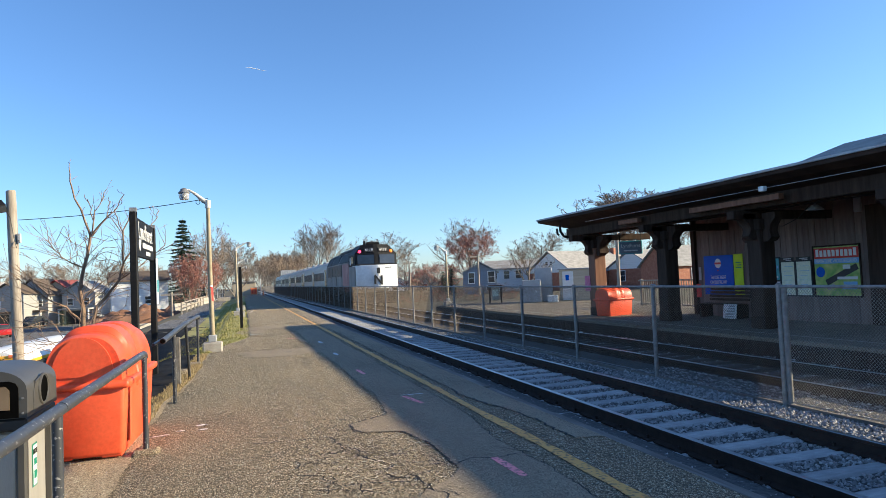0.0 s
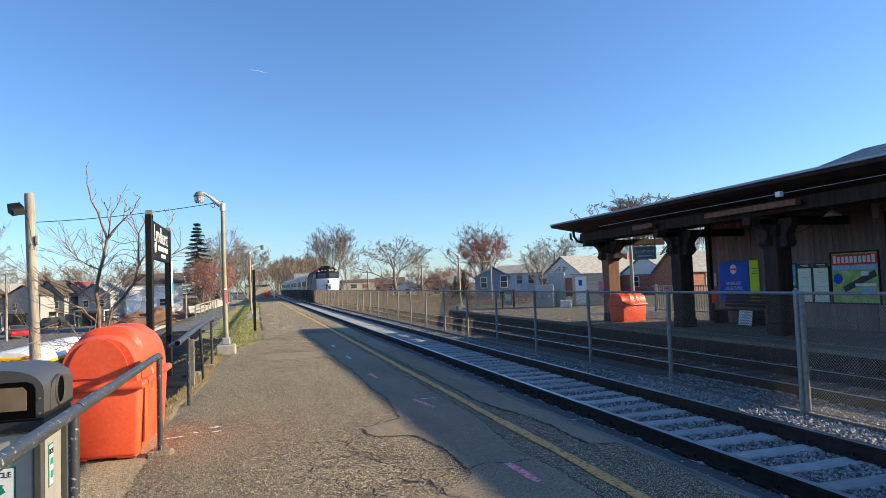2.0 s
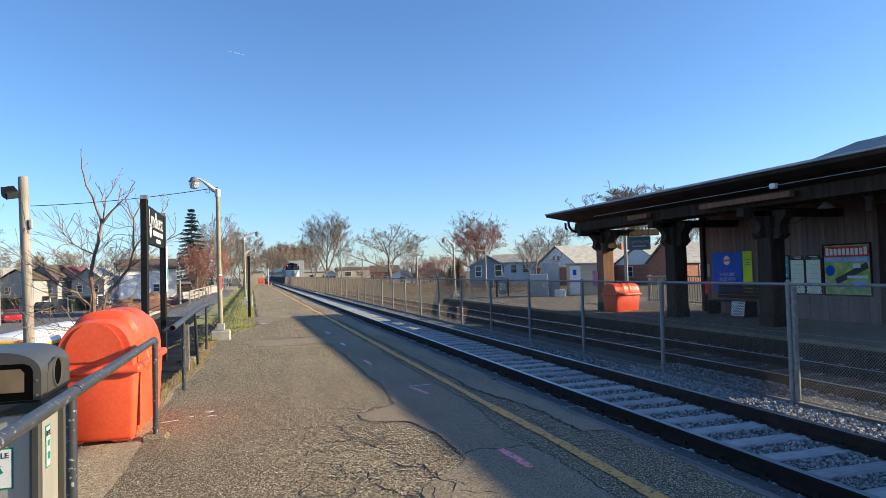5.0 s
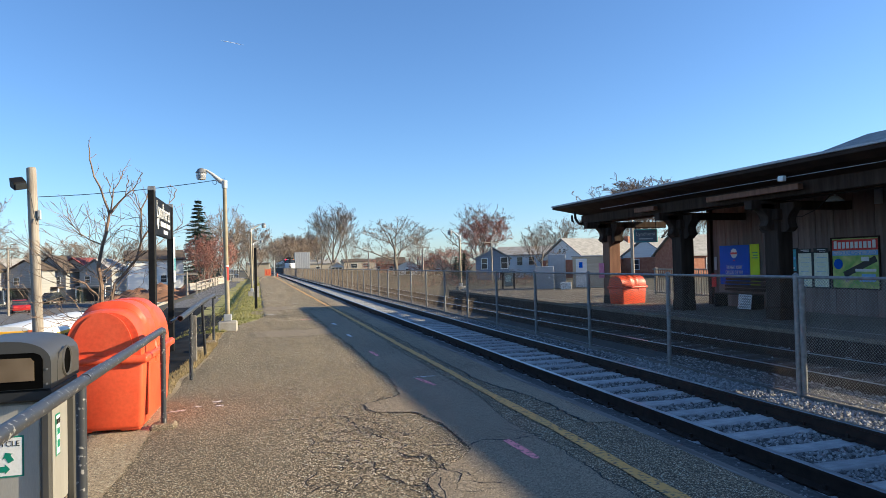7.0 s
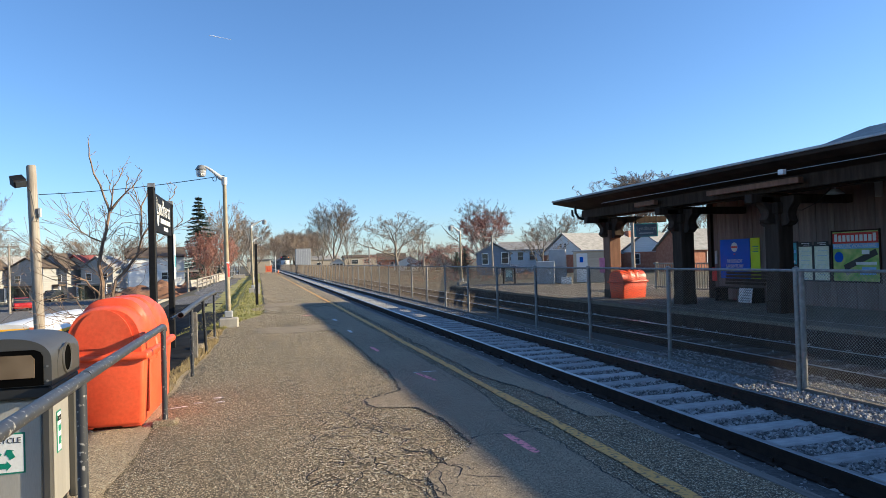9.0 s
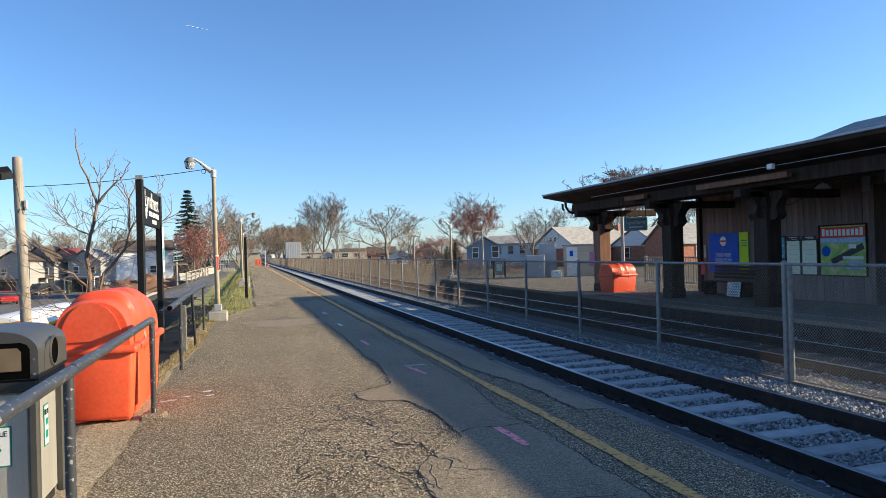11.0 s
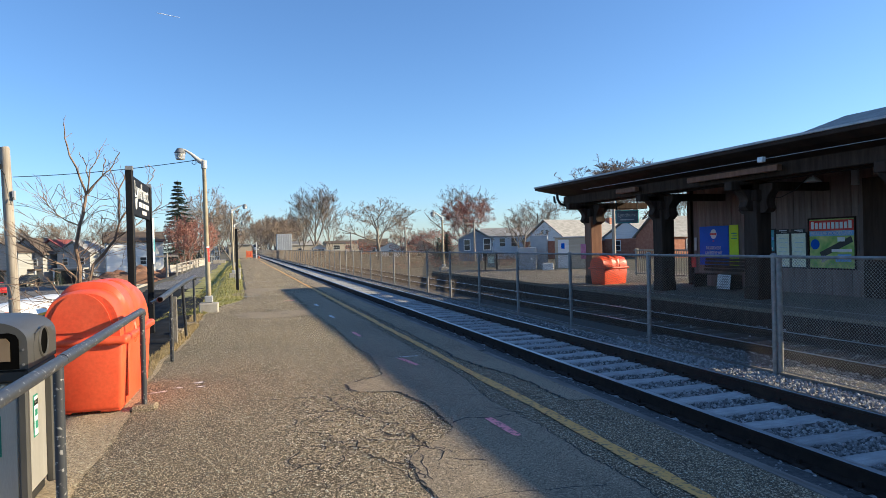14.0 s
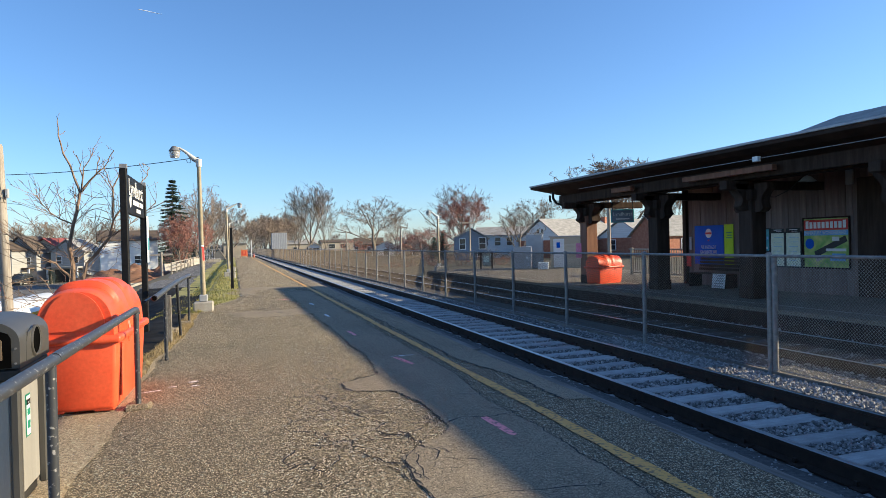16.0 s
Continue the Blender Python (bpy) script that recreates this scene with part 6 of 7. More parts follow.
# ---- houses ----
def house(az, dist, base, wide, deep, eave, ridge, turn, wall, roof, label, gable="y", windows=(), brick_to=None, chimney=None, trim="white_paint"):
    """A house with a pitched roof; its front looks along -y before the turn, wide in x. Windows: (x, z, w, h) on the front."""
    a = radians(az)
    h = thing("house", label, "house", at=pose(dist * math.sin(a), dist * math.cos(a), base, 0, 0, turn))
    W, D = wide / 2, deep / 2
    bm = bmesh.new()
    if gable == "y":
        prism(bm, [(-W, 0), (W, 0), (W, eave), (0, ridge - 0.12), (-W, eave)], "y", -D, D)
    else:
        prism(bm, [(-D, 0), (D, 0), (D, eave), (0, ridge - 0.12), (-D, eave)], "x", -W, W)
    part("wall", bm, wall, h)
    span, run = (W, D) if gable == "y" else (D, W)
    for s in (1, -1):
        bm = bmesh.new()
        k = (ridge - eave) / span
        out = [(0, ridge), (s * (span + 0.35), eave - 0.35 * k), (s * (span + 0.35), eave - 0.35 * k + 0.14), (0, ridge + 0.14)]
        prism(bm, out, gable, -run - 0.35, run + 0.35)
        part("roof", bm, roof, h)
    if brick_to:
        part("brick_course", cuboid(-W - 0.03, W + 0.03, -D - 0.03, D + 0.03, 0, brick_to), "brick", h, "red brick lower storey")
    for x, z, w_, h_ in windows:
        win = part("window", cuboid(x - w_ / 2 - 0.09, x + w_ / 2 + 0.09, -D - 0.09, -D - 0.02, z - 0.09, z + h_ + 0.09, 0.01), trim, h)
        part("pane", cuboid(x - w_ / 2, x + w_ / 2, -D - 0.1, -D - 0.092, z, z + h_ / 2 - 0.03), "glass", win)
        part("pane", cuboid(x - w_ / 2, x + w_ / 2, -D - 0.1, -D - 0.092, z + h_ / 2 + 0.03, z + h_), "glass", win)
    if chimney:
        cx, cy, cz = chimney
        part("chimney", cuboid(cx - 0.35, cx + 0.35, cy - 0.3, cy + 0.3, ridge - 1.6, cz, 0.02), "brick", h)
    return h


house(29.3, 103, -0.9, 8.0, 18, 2.75, 5.6, -66, "siding_white", "shingle", "white gabled house with a brick lower storey and grey roof", windows=((-1.6, 1.0, 1.3, 1.5), (-0.35, 3.7, 0.4, 0.5), (0.45, 3.7, 0.4, 0.5)), brick_to=2.6, chimney=(0.6, 6.0, 6.1))
house(35.3, 104, -0.9, 8.5, 15, 2.7, 5.3, -70, "siding_white", "shingle", "pale gabled house with a grey roof behind the station", windows=((-1.5, 1.0, 1.2, 1.4),), brick_to=2.7)
house(38.9, 96, -0.9, 18.0, 6, 3.0, 5.4, 7, "brick", "shingle", "red brick house with white windows and a grey-brown roof", gable="x", windows=((-5.5, 1.0, 1.0, 1.4), (-3.0, 1.0, 1.0, 1.4), (-0.5, 1.0, 1.0, 1.4), (2.2, 1.0, 1.0, 1.4), (5.0, 1.0, 1.0, 1.4)), chimney=(2.0, 0, 6.6))
house(20.0, 90, -0.9, 4.3, 8, 3.1, 4.4, -18, "siding_blue", "shingle", "slate blue two-storey gabled house with white windows", windows=((-1.1, 1.7, 0.7, 1.3), (1.5, 1.7, 0.8, 1.4), (1.3, 0.2, 0.8, 1.0)))
house(22.9, 106, -0.9, 8.0, 7, 3.6, 4.8, -22, "siding_white", "shingle", "white two-storey house with a row of windows", gable="x", windows=((-2.8, 2.0, 0.8, 1.2), (-0.9, 2.0, 0.8, 1.2), (0.9, 2.0, 0.8, 1.2), (2.7, 2.0, 0.8, 1.2)))
house(15.1, 118, -0.9, 5.0, 6, 2.0, 4.0, -10, "siding_tan", "shingle_brown", "small tan shed-like house with a steep roof", windows=((0, 0.6, 0.9, 1.0),))
house(11.2, 215, -1.5, 9, 8, 3.4, 5.4, -10, "brick", "shingle_brown", "distant red brick house", gable="x", windows=((-4, 1.2, 1.2, 1.4), (0, 1.2, 1.2, 1.4), (4, 1.2, 1.2, 1.4)))
house(4.9, 260, -1.5, 16, 10, 4.2, 5.6, 0, "siding_tan", "shingle", "distant tan building beyond the wood", gable="x", windows=((-5, 1.4, 1.4, 1.6), (0, 1.4, 1.4, 1.6), (5, 1.4, 1.4, 1.6)))
house(9.3, 330, -1.5, 26, 12, 5.0, 6.2, 0, "siding_tan", "shingle_brown", "long distant flat tan building", gable="x", windows=((-8, 2, 3, 2), (-2, 2, 3, 2), (4, 2, 3, 2), (9, 2, 3, 2)))
house(12.7, 150, -1.2, 6.5, 7, 2.0, 3.6, -12, "siding_white", "shingle", "distant small white house with a pointed roof", windows=((0, 0.6, 1.0, 1.2),))
house(6.57, 142, -0.9, 2.6, 2.6, 2.5, 3.3, -5, "siding_white", "siding_tan", "small white pavilion beyond the fence", windows=((-0.75, 0.5, 0.5, 1.6), (0, 0.5, 0.5, 1.6), (0.75, 0.5, 0.5, 1.6)), trim="siding_tan")
# car-park side
house(-7.95, 98, -3.0, 6.7, 7.5, 6.0, 7.2, 11, "siding_white", "shingle_brown", "white two-storey house with a brown roof above the earth mound", gable="x", windows=((0.9, 3.0, 0.7, 0.9), (-0.6, 1.2, 0.8, 1.0)))
row = [(-11.4, 118, "siding_shaded", "shingle"), (-12.9, 122, "siding_tan", "red_roof"), (-14.4, 120, "siding_shaded", "shingle_brown"), (-15.9, 118, "siding_shaded", "shingle_brown"), (-17.6, 122, "siding_shaded", "shingle"), (-19.5, 118, "siding_shaded", "shingle_brown"), (-21.4, 116, "siding_shaded", "shingle")]
M["red_roof"] = plain("red_shingles", (0.2, 0.045, 0.04), (0.28, 0.08, 0.07), 1.2, 0.9, 0, 0.6, 14)
for i, (az, d, wall, roof) in enumerate(row):
    label = {"siding_shaded": "two-storey terraced house with dark porch, greyed for shade", "siding_tan": "tan two-storey terraced house with dark porch"}[wall]
    h = house(az, d, -3.0, 5.2, 5.5, 4.8 + 0.3 * (i % 2), 6.5 + 0.3 * (i % 3), -20, wall, roof, label, windows=((-1.3, 2.9, 0.8, 1.0), (1.3, 2.9, 0.8, 1.0)))
    part("porch", cuboid(-2.4, 2.4, -4.3, -2.75, 2.2, 2.45, 0.03), roof, h)
    # dark panel put in for the shade below the porch roof
    part("porch_shade", cuboid(-2.0, 0.4, -2.81, -2.77, 0.0, 2.0, 0.01), "car_dark", h, "dark panel for the shade under the porch")
    for x in (-2.3, 2.3):
        part("porch_post", cuboid(x - 0.1, x + 0.1, -4.2, -4.0, 0, 2.2), "siding_white", h)

# ---- excavated clay mounds by the white house ----
def mound(x, y, rx, ry, tall, seed, label, material="clay"):
    vs, fs = [], []
    n, m = 90, 30
    for j in range(m + 1):
        for i in range(n):
            a, q = 2 * math.pi * i / n, j / m
            px_, py_ = x + rx * q * math.cos(a), y + ry * q * math.sin(a)
            z = tall * (1 - q ** 1.6) * (1 + 0.5 * noise.noise((px_ * 0.35, py_ * 0.35, seed))) + (0.45 * noise.noise((px_ * 0.9, py_ * 0.9, seed)) + 0.3 * noise.noise((px_ * 2.3, py_ * 2.3, seed))) * (1 - q)
            vs.append((px_, py_, -3.05 + max(0, z)))
    for j in range(m):
        for i in range(n):
            fs.append((j * n + i, j * n + (i + 1) % n, (j + 1) * n + (i + 1) % n, (j + 1) * n + i))
    me = bpy.data.meshes.new("earth_mound")
    me.from_pydata(vs, [], fs)
    me.shade_smooth()
    tagged(mesh_part("earth_mound", me, material), label, "earth mound", "earth mounds")


mound(-12.0, 82, 7.0, 5, 3.0, 1, "heap of red-brown excavated earth")
mound(-8.0, 84, 4.5, 4, 2.4, 2, "heap of red-brown excavated earth")
mound(-17.5, 95, 4.0, 4, 1.5, 3, "low heap of red-brown excavated earth")
for k, (x, y, tn) in enumerate(((-6.2, 82, 50), (-8.6, 74, 40), (-5.2, 92, 70), (-4.8, 104, 80))):
    b = thing("road_barrier", "weathered concrete road barrier beside the earth heap", "barrier", "concrete barriers", pose(x, y, terrain(x, y), 0, 0, tn))
    bm = bmesh.new()
    prism(bm, [(-0.3, 0), (0.3, 0), (0.2, 0.3), (0.1, 0.85), (-0.1, 0.85), (-0.2, 0.3)], "x", -2.2, 2.2)
    part("block", bm, "concrete", b)
h = thing("path_railing", "weathered timber rail along the lower path", "railing", at=pose(-4.9, 0, 0))
for k in range(11):
    y = 58 + 5 * k
    part("post", cuboid(-0.06, 0.06, y - 0.06, y + 0.06, terrain(-4.9, y) - 0.1, terrain(-4.9, y) + 1.0), "pole_wood", h)
for z in (0.55, 0.95):
    part("rail", bar([(0, 58, terrain(-4.9, 58) + z), (0, 108, terrain(-4.9, 108) + z)], 0.05, 6), "pole_wood", h)
for az, d, top in ((-17.75, 86, 4.6), (-5.55, 70, 1.4), (14.0, 92, 4.2), (9.3, 120, 4.3), (31.85, 46, 5.6), (20.0, 80, 4.3)):
    a = radians(az)
    base = -3.0 if az < 0 else -0.9
    p = thing("utility_pole", "distant timber utility pole", "utility pole", "distant poles", pose(d * math.sin(a), d * math.cos(a), base))
    part("pole", bar([(0, 0, -0.2), (0, 0, top - base)], [0.14, 0.1], 8), "pole_wood", p)
    part("cross_arm", cuboid(-1.0, 1.0, -0.06, 0.06, top - base - 0.35, top - base - 0.2), "pole_wood", p)

# ---- signal cabin panel, barrier and small things at the platform's end ----
p = thing("equipment_house", "plain pale grey equipment house beside the far track", "equipment house", at=pose(14.75, 230, -0.9))
part("wall", cuboid(-2.5, 2.5, -2, 2, 0, 7.4, 0.05), "grey_paint", p)
for k in range(9):
    part("rib", cuboid(-2.4 + 0.58 * k, -2.34 + 0.58 * k, -2.04, -2.0, 0.1, 7.2), "siding_white", p)
b = thing("work_barrier", "orange work barrier across the platform end", "barrier", at=pose(1.7, 119, 0))
for x in (-0.5, 0.5):
    part("post", cuboid(x - 0.04, x + 0.04, -0.04, 0.04, -0.03, 1.5), "barrier", b)
part("sign_board", cuboid(-0.48, 0.48, -0.07, -0.04, 0.2, 1.3, 0.01), "barrier", b)
part("mark", cuboid(-0.3, -0.18, -0.085, -0.07, 0.5, 1.1), "print_red", b)
part("mark", cuboid(0.18, 0.3, -0.085, -0.07, 0.5, 1.1), "print_red", b)
part("mark", cuboid(-0.3, 0.3, -0.085, -0.07, 0.4, 0.52), "print_red", b)
p = thing("end_post", "tall white post at the platform end", "post", at=pose(2.9, 119, 0))
part("post", cuboid(-0.07, 0.07, -0.07, 0.07, -0.03, 2.9), "white_paint", p)
c = thing("traffic_cone", "small red traffic cone at the platform edge", "traffic cone", at=pose(3.25, 117, -0.03))
part("cone", bar([(0, 0, 0.04), (0, 0, 0.7)], [0.14, 0.03], 10), "barrier", c)
part("foot", cuboid(-0.18, 0.18, -0.18, 0.18, 0, 0.05), "barrier", c)
b = thing("crossing_hut", "grey-brown low hut beyond the platform end", "hut", at=pose(0.2, 140, -0.5))
part("wall", cuboid(-2.2, 2.2, -1.2, 1.2, 0, 3.0, 0.04), "siding_tan", b)
part("roof", cuboid(-2.5, 2.5, -1.5, 1.5, 3.0, 3.2, 0.04), "shingle", b)
b = thing("white_fence", "pale temporary fence panels on the lower path", "fence", at=pose(-4.4, 112, -0.42))
for k in range(12):
    part("panel_bar", cuboid(-1.4 + 0.25 * k, -1.36 + 0.25 * k, -0.03, 0.03, -0.1, 1.9), "white_paint", b)
for z in (0.1, 1.0, 1.85):
    part("panel_rail", cuboid(-1.4, 1.4, -0.03, 0.03, z, z + 0.06), "white_paint", b)
b = thing("concrete_block", "low pale concrete block on the lower path", "concrete block", at=pose(-2.9, 105, -0.42))
part("block", cuboid(-0.9, 0.9, -0.4, 0.4, -0.1, 0.55, 0.04), "concrete", b)


# ---- vehicles in the car park ----
def car(az, dist, turn, paint, label, tall=1.45):
    a = radians(az)
    c = thing("car", label, "car", "parked cars", pose(dist * math.sin(a), dist * math.cos(a), -2.985, 0, 0, turn))
    bm = bmesh.new()
    side = [(-2.2, 0.3), (2.2, 0.3), (2.25, 0.6), (2.1, 0.78), (1.2, 0.92), (-1.9, 0.95), (-2.2, 0.85)]
    prism(bm, side, "x", -0.88, 0.88)
    bmesh.ops.bevel(bm, geom=bm.edges[:], offset=0.06, segments=2, affect="EDGES", profile=0.5)
    part("body", bm, paint, c, smooth=50)
    bm = bmesh.new()
    prism(bm, [(1.15, 0.9), (0.45, tall), (-1.2, tall), (-1.85, 0.93)], "x", -0.74, 0.74)
    bmesh.ops.bevel(bm, geom=bm.edges[:], offset=0.06, segments=2, affect="EDGES", profile=0.5)
    part("cabin", bm, "glass", c, smooth=50)
    part("roof", cuboid(-0.7, 0.7, -1.15, 0.45, tall - 0.02, tall + 0.04, 0.02), paint, c)
    for x in (-0.82, 0.82):
        for y in (-1.35, 1.35):
            wh = part("wheel", bar([(x - 0.1, y, 0.32), (x + 0.1, y, 0.32)], 0.32, 16), "rubber", c, smooth=40)
            part("rim", bar([(x - 0.11, y, 0.32), (x + 0.11, y, 0.32)], 0.19, 12), "galv", wh)
    for x in (-0.6, 0.6):
        part("headlight", cuboid(x - 0.2, x + 0.2, 2.16, 2.26, 0.6, 0.74, 0.02), "lens", c)
        part("tail_light", cuboid(x - 0.2, x + 0.2, -2.25, -2.15, 0.62, 0.8, 0.02), "print_red", c)


car(-17.1, 92, 24, "car_red", "small red car leaving the car park")
car(-15.1, 113, 160, "car_dark", "dark grey car parked before the houses", 1.6)
car(-13.9, 127, 100, "car_dark", "black car parked before the houses")
car(-16.9, 132, 105, "white_paint", "white car parked before the houses", 1.5)
car(-18.6, 126, 100, "car_blue", "blue car parked before the houses")
car(-19.6, 118, 100, "siding_tan", "beige car parked before the houses")
car(-12.6, 125, 95, "car_blue", "dark blue car parked before the houses")
car(-18.9, 33, 60, "car_blue", "dark blue car beside the school bus")

bus = thing("school_bus", "yellow school bus with a white roof in the car park", "bus", at=pose(-8.75, 27.0, -2.985, 0, 0, -2) @ Matrix.Scale(0.9, 4))
bm = bmesh.new()
sec = [(-1.2, 0.55), (1.2, 0.55), (1.22, 1.6), (1.17, 2.5), (-1.17, 2.5), (-1.22, 1.6)]
prism(bm, sec, "y", 0, 9.2)
part("body", bm, "bus_yellow", bus)
bm = bmesh.new()
prism(bm, [(-1.17, 2.5), (1.17, 2.5), (1.05, 2.75), (0.7, 2.93), (0, 3.0), (-0.7, 2.93), (-1.05, 2.75)], "y", 0.0, 9.2)
part("front_cap", cuboid(-1.1, 1.1, -0.06, 0.3, 2.42, 2.8, 0.05), "bus_yellow", bus, "yellow front cap with black lettering")
part("roof", bm, "white_paint", bus, "white roof", 40)
lettering("SCHOOL BUS", 0.24, "black", bus, pose(0, -0.07, 2.6, 90), width=1.35)
part("hood", cuboid(-0.95, 0.95, -1.7, 0, 0.6, 1.5, 0.12, segments=3), "bus_yellow", bus, smooth=50)
part("windscreen", cuboid(-1.0, 1.0, -0.03, 0.03, 1.55, 2.4, 0.02), "glass", bus)
for x in (-1.22, 1.22):
    for k in range(9):
        win = part("window", cuboid(x - 0.015, x + 0.015, 0.35 + 0.95 * k, 1.15 + 0.95 * k, 1.72, 2.38, 0.01), "black", bus)
        part("pane", cuboid(x - 0.02, x + 0.02, 0.4 + 0.95 * k, 1.1 + 0.95 * k, 1.77, 2.33), "glass", win)
    part("stripe", cuboid(x - 0.012, x + 0.012, 0.1, 9.1, 1.4, 1.48), "black", bus)
    for y in (-0.9, 6.6):
        wh = part("wheel", bar([(x * 0.8, y, 0.48), (x * 1.0, y, 0.48)], 0.48, 18), "rubber", bus, smooth=40)
        part("rim", bar([(x * 0.79, y, 0.48), (x * 1.01, y, 0.48)], 0.26, 12), "white_paint", wh)
    part("marker_lamp", cuboid(x * 0.75 - 0.1, x * 0.75 + 0.1, -0.1, 0.0, 2.72, 2.84, 0.02), "barrier", bus, "amber warning lamp")

# ---- the train that leaves: locomotive at the tail, four coaches ahead ----
loco = thing("locomotive", "grimy white and grey diesel locomotive with a black cab top", "locomotive")
bm = bmesh.new()
prism(bm, [(-1.45, 0.45), (0, 0.0), (1.45, 0.45), (1.45, 2.6), (-1.45, 2.6)], "z", 1.3, 2.95)
bmesh.ops.bevel(bm, geom=bm.edges[:], offset=0.05, segments=2, affect="EDGES", profile=0.5)
part("nose", bm, "loco_white", loco, "scuffed white nose", 40)
bm = bmesh.new()
lo = [(-1.5, 0.75), (-0.15, 0.4), (0.15, 0.4), (1.5, 0.75), (1.5, 3.6), (-1.5, 3.6)]
mid = [(-1.5, 0.85), (-0.15, 0.5), (0.15, 0.5), (1.5, 0.85), (1.5, 3.6), (-1.5, 3.6)]
top = [(-0.95, 1.1), (-0.15, 0.85), (0.15, 0.85), (0.95, 1.1), (0.95, 3.6), (-0.95, 3.6)]
rings = [[bm.verts.new((x, y, z)) for x, y in ring] for ring, z in ((lo, 2.95), (mid, 3.75), (top, 4.42))]
for a, b in zip(rings, rings[1:]):
    for i in range(6):
        bm.faces.new((a[i], a[(i + 1) % 6], b[(i + 1) % 6], b[i]))
bm.faces.new(rings[0][::-1])
bm.faces.new(rings[-1])
cab = part("cab", bm, "black_iron", loco, "black cab top")
for x0, x1 in ((-1.32, -0.2), (0.2, 1.32)):
    s_ = -1 if x0 < 0 else 1
    bm = bmesh.new()
    pts = [(x0, 0.40 + 0.26 * (abs(x0) - 0.15) + 0.01, 3.05), (x1, 0.40 + 0.26 * (abs(x1) - 0.15) + 0.01, 3.05), (x1, 0.49 + 0.26 * (abs(x1) - 0.15), 3.68), (x0, 0.49 + 0.26 * (abs(x0) - 0.15), 3.68)]
    f_ = [bm.verts.new((x, y - 0.04, z)) for x, y, z in pts]
    g_ = [bm.verts.new((x, y + 0.03, z)) for x, y, z in pts]
    bm.faces.new(f_), bm.faces.new(g_[::-1])
    for i in range(4):
        bm.faces.new((f_[i], g_[i], g_[(i + 1) % 4], f_[(i + 1) % 4]))
    part("windscreen", bm, "glass", cab)
    part("number_board", cuboid(-0.33, 0.33, -0.05, 0.02, -0.16, 0.16, 0.01, pose(s_ * 0.5, 0.72, 4.02, -22, 0, s_ * 14)), "black", cab)
    lettering("4119", 0.3, "white_paint", cab, pose(s_ * 0.5, 0.64, 4.02, 68, 0, s_ * 14), width=0.56)
    bm = bmesh.new()
    bmesh.ops.create_uvsphere(bm, u_segments=12, v_segments=8, radius=0.11, matrix=Matrix.Translation((s_ * 1.12, 0.85, 3.92)))
    part("marker_light", bm, "red_glow" if s_ < 0 else "amber_glow", cab, "lit red marker light" if s_ < 0 else "amber marker light")
    bm = bmesh.new()
    bmesh.ops.create_uvsphere(bm, u_segments=12, v_segments=8, radius=0.1, matrix=Matrix.Translation((s_ * 1.05, 0.3, 1.35)))
    part("ditch_light", bm, "lens", loco)
part("horn_cluster", cuboid(-0.5, 0.45, 1.4, 2.2, 4.42, 4.62, 0.04), "black_iron", cab)
part("antenna", cuboid(-0.75, -0.6, 1.3, 1.5, 4.42, 4.7, 0.02), "black_iron", cab)
bm = bmesh.new()
prism(bm, [(-1.5, 1.05), (1.5, 1.05), (1.5, 3.3), (1.15, 3.95), (0.6, 4.25), (-0.6, 4.25), (-1.15, 3.95), (-1.5, 3.3)], "y", 3.6, 16.8)
part("hood", bm, "loco_grey", loco, "streaked grey engine hood")
part("side_stripe", cuboid(-1.52, -1.5, 3.7, 6.8, 1.1, 3.2), "loco_pink", loco, "faded maroon panel")
part("side_panel", cuboid(-1.51, -1.44, 0.9, 3.5, 1.1, 2.9), "loco_grey", loco)
for k in range(5):
    part("grille", cuboid(-1.53, -1.5, 7.5 + 1.8 * k, 9.0 + 1.8 * k, 2.3, 3.2), "black", loco)
for k in range(3):
    part("roof_fan", bar([(0, 6 + 3.5 * k, 4.2), (0, 6 + 3.5 * k, 4.4)], 0.6, 16), "black_iron", loco)
part("roof_cover", cuboid(-0.95, 0.95, 3.6, 12, 3.95, 4.38, 0.15), "black_iron", loco)
for y0, y1 in ((3.62, 8.6), (9.3, 13.0), (13.6, 16.7)):
    bm = bmesh.new()
    prism(bm, [(-1.53, 3.3), (-1.18, 3.99), (-0.6, 4.29), (0.6, 4.29), (1.18, 3.99), (1.53, 3.3)], "y", y0, y1)
    part("roof_hatch", bm, "black_iron", loco, "black sloping roof hatch")
part("side_window", cuboid(-1.53, -1.49, 1.35, 2.3, 3.1, 3.62, 0.01), "glass", cab)
part("mirror", cuboid(-1.78, -1.7, 1.15, 1.3, 3.0, 3.5, 0.01), "loco_white", cab)
for k in range(4):
    part("door_seam", cuboid(-1.525, -1.5, 4.2 + 3.1 * k, 4.26 + 3.1 * k, 1.1, 3.25), "black", loco)
part("brow", cuboid(-1.4, 1.4, 0.42, 0.6, 2.93, 3.02, 0.01), "black", loco)
part("frame", cuboid(-1.45, 1.45, 0.5, 16.8, 0.75, 1.05, 0.03), "black", loco)
part("pilot", cuboid(-1.3, 1.3, 0.2, 0.6, 0.25, 1.0, 0.05), "black", loco)
part("fuel_tank", cuboid(-1.3, 1.3, 6.0, 11, 0.25, 0.75, 0.08), "black", loco)
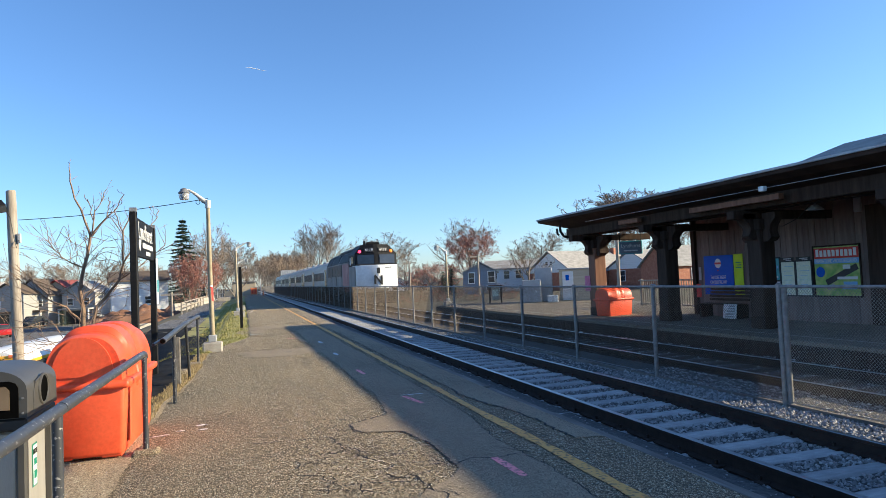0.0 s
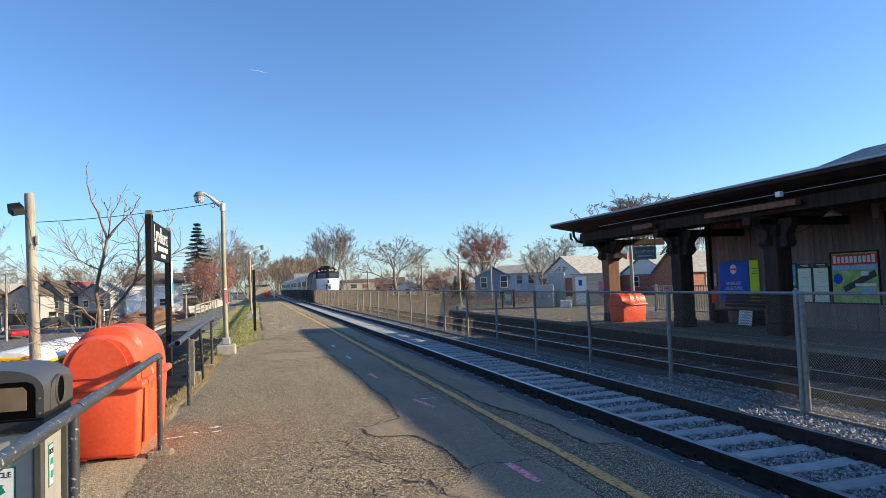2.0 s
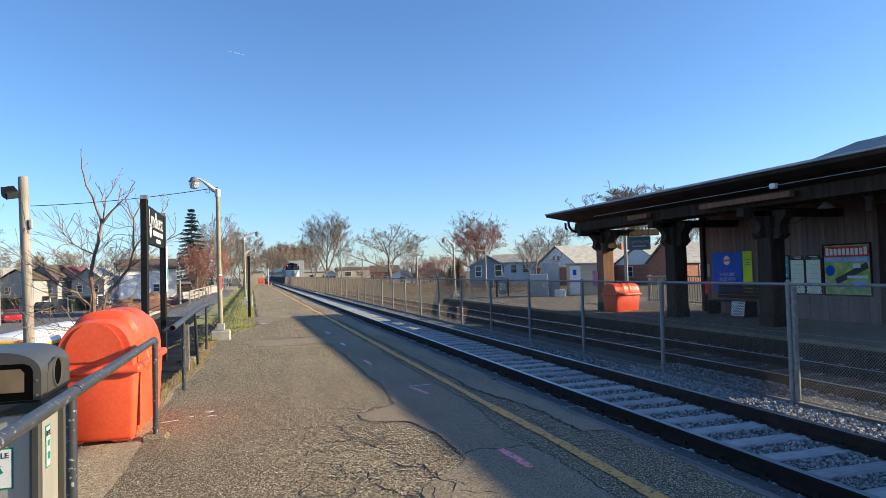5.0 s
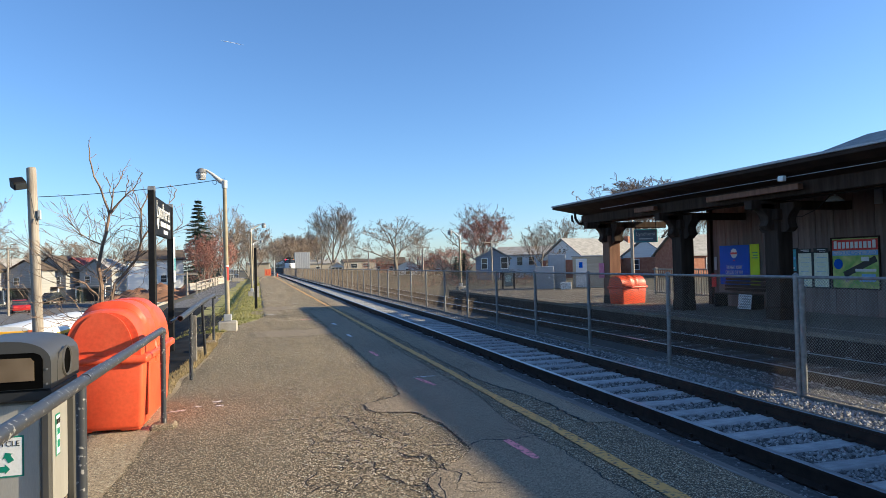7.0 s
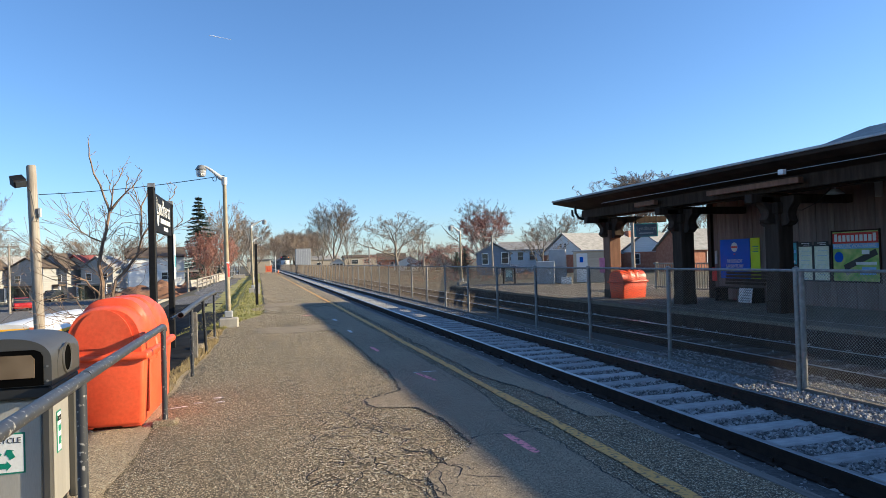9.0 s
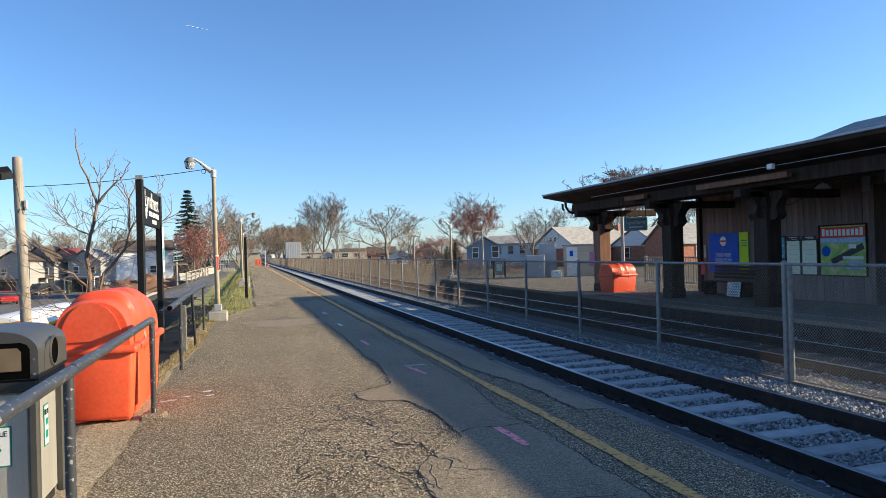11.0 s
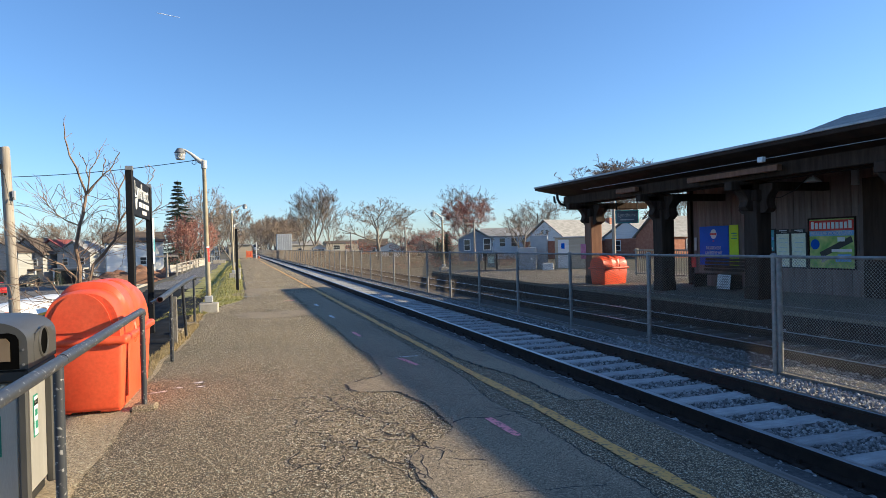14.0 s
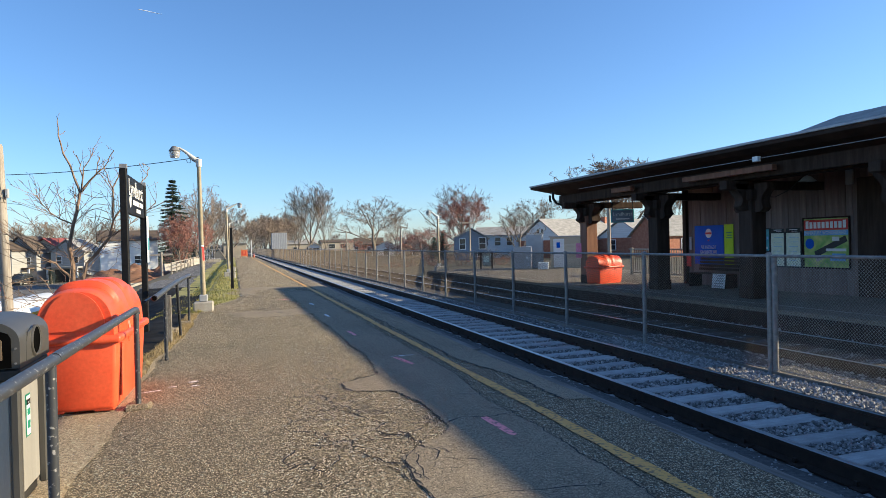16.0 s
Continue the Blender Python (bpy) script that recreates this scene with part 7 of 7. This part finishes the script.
for y in (3.2, 13.8):
    part("truck", cuboid(-1.2, 1.2, y - 1.8, y + 1.8, 0.35, 0.7, 0.05), "black", loco)
    for dy in (-1.2, 1.2):
        for x in (-0.76, 0.76):
            part("wheel", bar([(x - 0.06, y + dy, 0.505), (x + 0.06, y + dy, 0.505)], 0.5, 18), "rail_side", loco)
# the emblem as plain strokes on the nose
for a, b, c, d in ((-0.3, -0.18, 1.6, 2.2), (0.16, 0.28, 1.6, 2.2)):
    part("emblem_stroke", cuboid(a, b, -0.02, 0.07, c, d, 0.01), "black", loco)
part("emblem_stroke", cuboid(-0.06, 0.06, 0.0, 0.05, -0.42, 0.42, 0.01, pose(0.0, -0.03, 1.9, 0, -38)), "black", loco)
part("emblem_block", cuboid(-0.1, 0.12, -0.03, 0.06, 2.35, 2.75, 0.01), "black", loco)
part("nose_handle", bar([(0.5, 0.1, 2.72), (0.9, 0.2, 2.78), (1.1, 0.28, 2.76)], 0.02, 6), "black", loco)

coach = thing("coach", "silver passenger coach with dark windows", "railway coach", "coaches of the train")
bm = bmesh.new()
prism(bm, [(-1.4, 0.95), (1.4, 0.95), (1.5, 1.5), (1.5, 3.0), (1.3, 3.55), (0.9, 3.8), (0.4, 3.9), (-0.4, 3.9), (-0.9, 3.8), (-1.3, 3.55), (-1.5, 3.0), (-1.5, 1.5)], "y", 0.15, 25.75)
part("body", bm, "silver", coach, smooth=35)
for x in (-1.505, 1.505):
    for k in range(18):
        y = 2.6 + 1.18 * k
        if 11.6 < y < 13.6:
            continue
        part("window", cuboid(x - 0.012, x + 0.012, y, y + 0.95, 2.05, 2.85, 0.006), "coach_glass", coach)
    for y in (0.5, 12.1, 24.3):
        part("door", cuboid(x - 0.02, x + 0.02, y, y + 1.1, 1.0, 3.1, 0.006), "car_dark", coach, "dark recessed door")
    for z in (1.35, 1.55, 1.75):
        part("flute", cuboid(x - 0.01, x + 0.01, 0.3, 25.6, z, z + 0.05), "silver", coach)
part("gangway", cuboid(-0.6, 0.6, -0.1, 0.15, 1.0, 3.4, 0.04), "rubber", coach)
part("gangway", cuboid(-0.6, 0.6, 25.75, 26.0, 1.0, 3.4, 0.04), "rubber", coach)
for k in range(4):
    part("roof_vent", cuboid(-0.5, 0.5, 3.5 + 6 * k, 5.5 + 6 * k, 3.85, 4.1, 0.06), "grey_paint", coach)
part("underframe", cuboid(-1.2, 1.2, 0.6, 25.3, 0.5, 0.95, 0.05), "black", coach)
for y in (3.5, 22.4):
    for dy in (-1.2, 1.2):
        for x in (-0.76, 0.76):
            part("wheel", bar([(x - 0.06, y + dy, 0.46), (x + 0.06, y + dy, 0.46)], 0.46, 16), "rail_side", coach)
coaches = [coach] + [copy_thing(coach, pose(0, 0, 0)) for _ in range(3)]

# high vapour trail
trail = thing("vapour_trail", "thin white vapour trail high in the sky", "vapour trail")
part("streak", bar([(-38, 0, 5), (-20, 0, 3), (38, 0, -6)], [0.5, 1.1, 0.4], 6), "trail", trail)


# ---- what moves ----
def along(s):
    """A pose on the far track, s metres up the line."""
    h = 1.0
    dx = (bend(s + h) - bend(s - h)) / (2 * h)
    return pose(9.01 + bend(s), s, -0.2, 0, 0, math.degrees(math.atan(-dx)))


TAIL = ((0, 45.0), (0.5, 55.6), (1, 66.0), (2, 86.8), (3, 107.2), (4, 128.8), (6.5, 183.5), (8, 214.5), (9, 235), (10, 255.5), (11, 276), (12, 297), (13, 318), (14, 339), (15, 360), (16, 381))


def motions():
    walk(loco, [(t, along(s)) for t, s in TAIL])
    for k, c in enumerate(coaches):
        walk(c, [(t, along(s + 17.0 + 26.0 * k)) for t, s in TAIL])
    rows = []
    for t, az, el in ((0, 1.55, 17.9), (9, -2.63, 18.35), (16, -5.9, 18.4)):
        a, e = radians(az), radians(el)
        d = 2600
        m = Matrix.Translation((d * math.sin(a) * math.cos(e), d * math.cos(a) * math.cos(e), d * math.sin(e)))
        rows.append((t, m))
    walk(trail, rows)


motions()
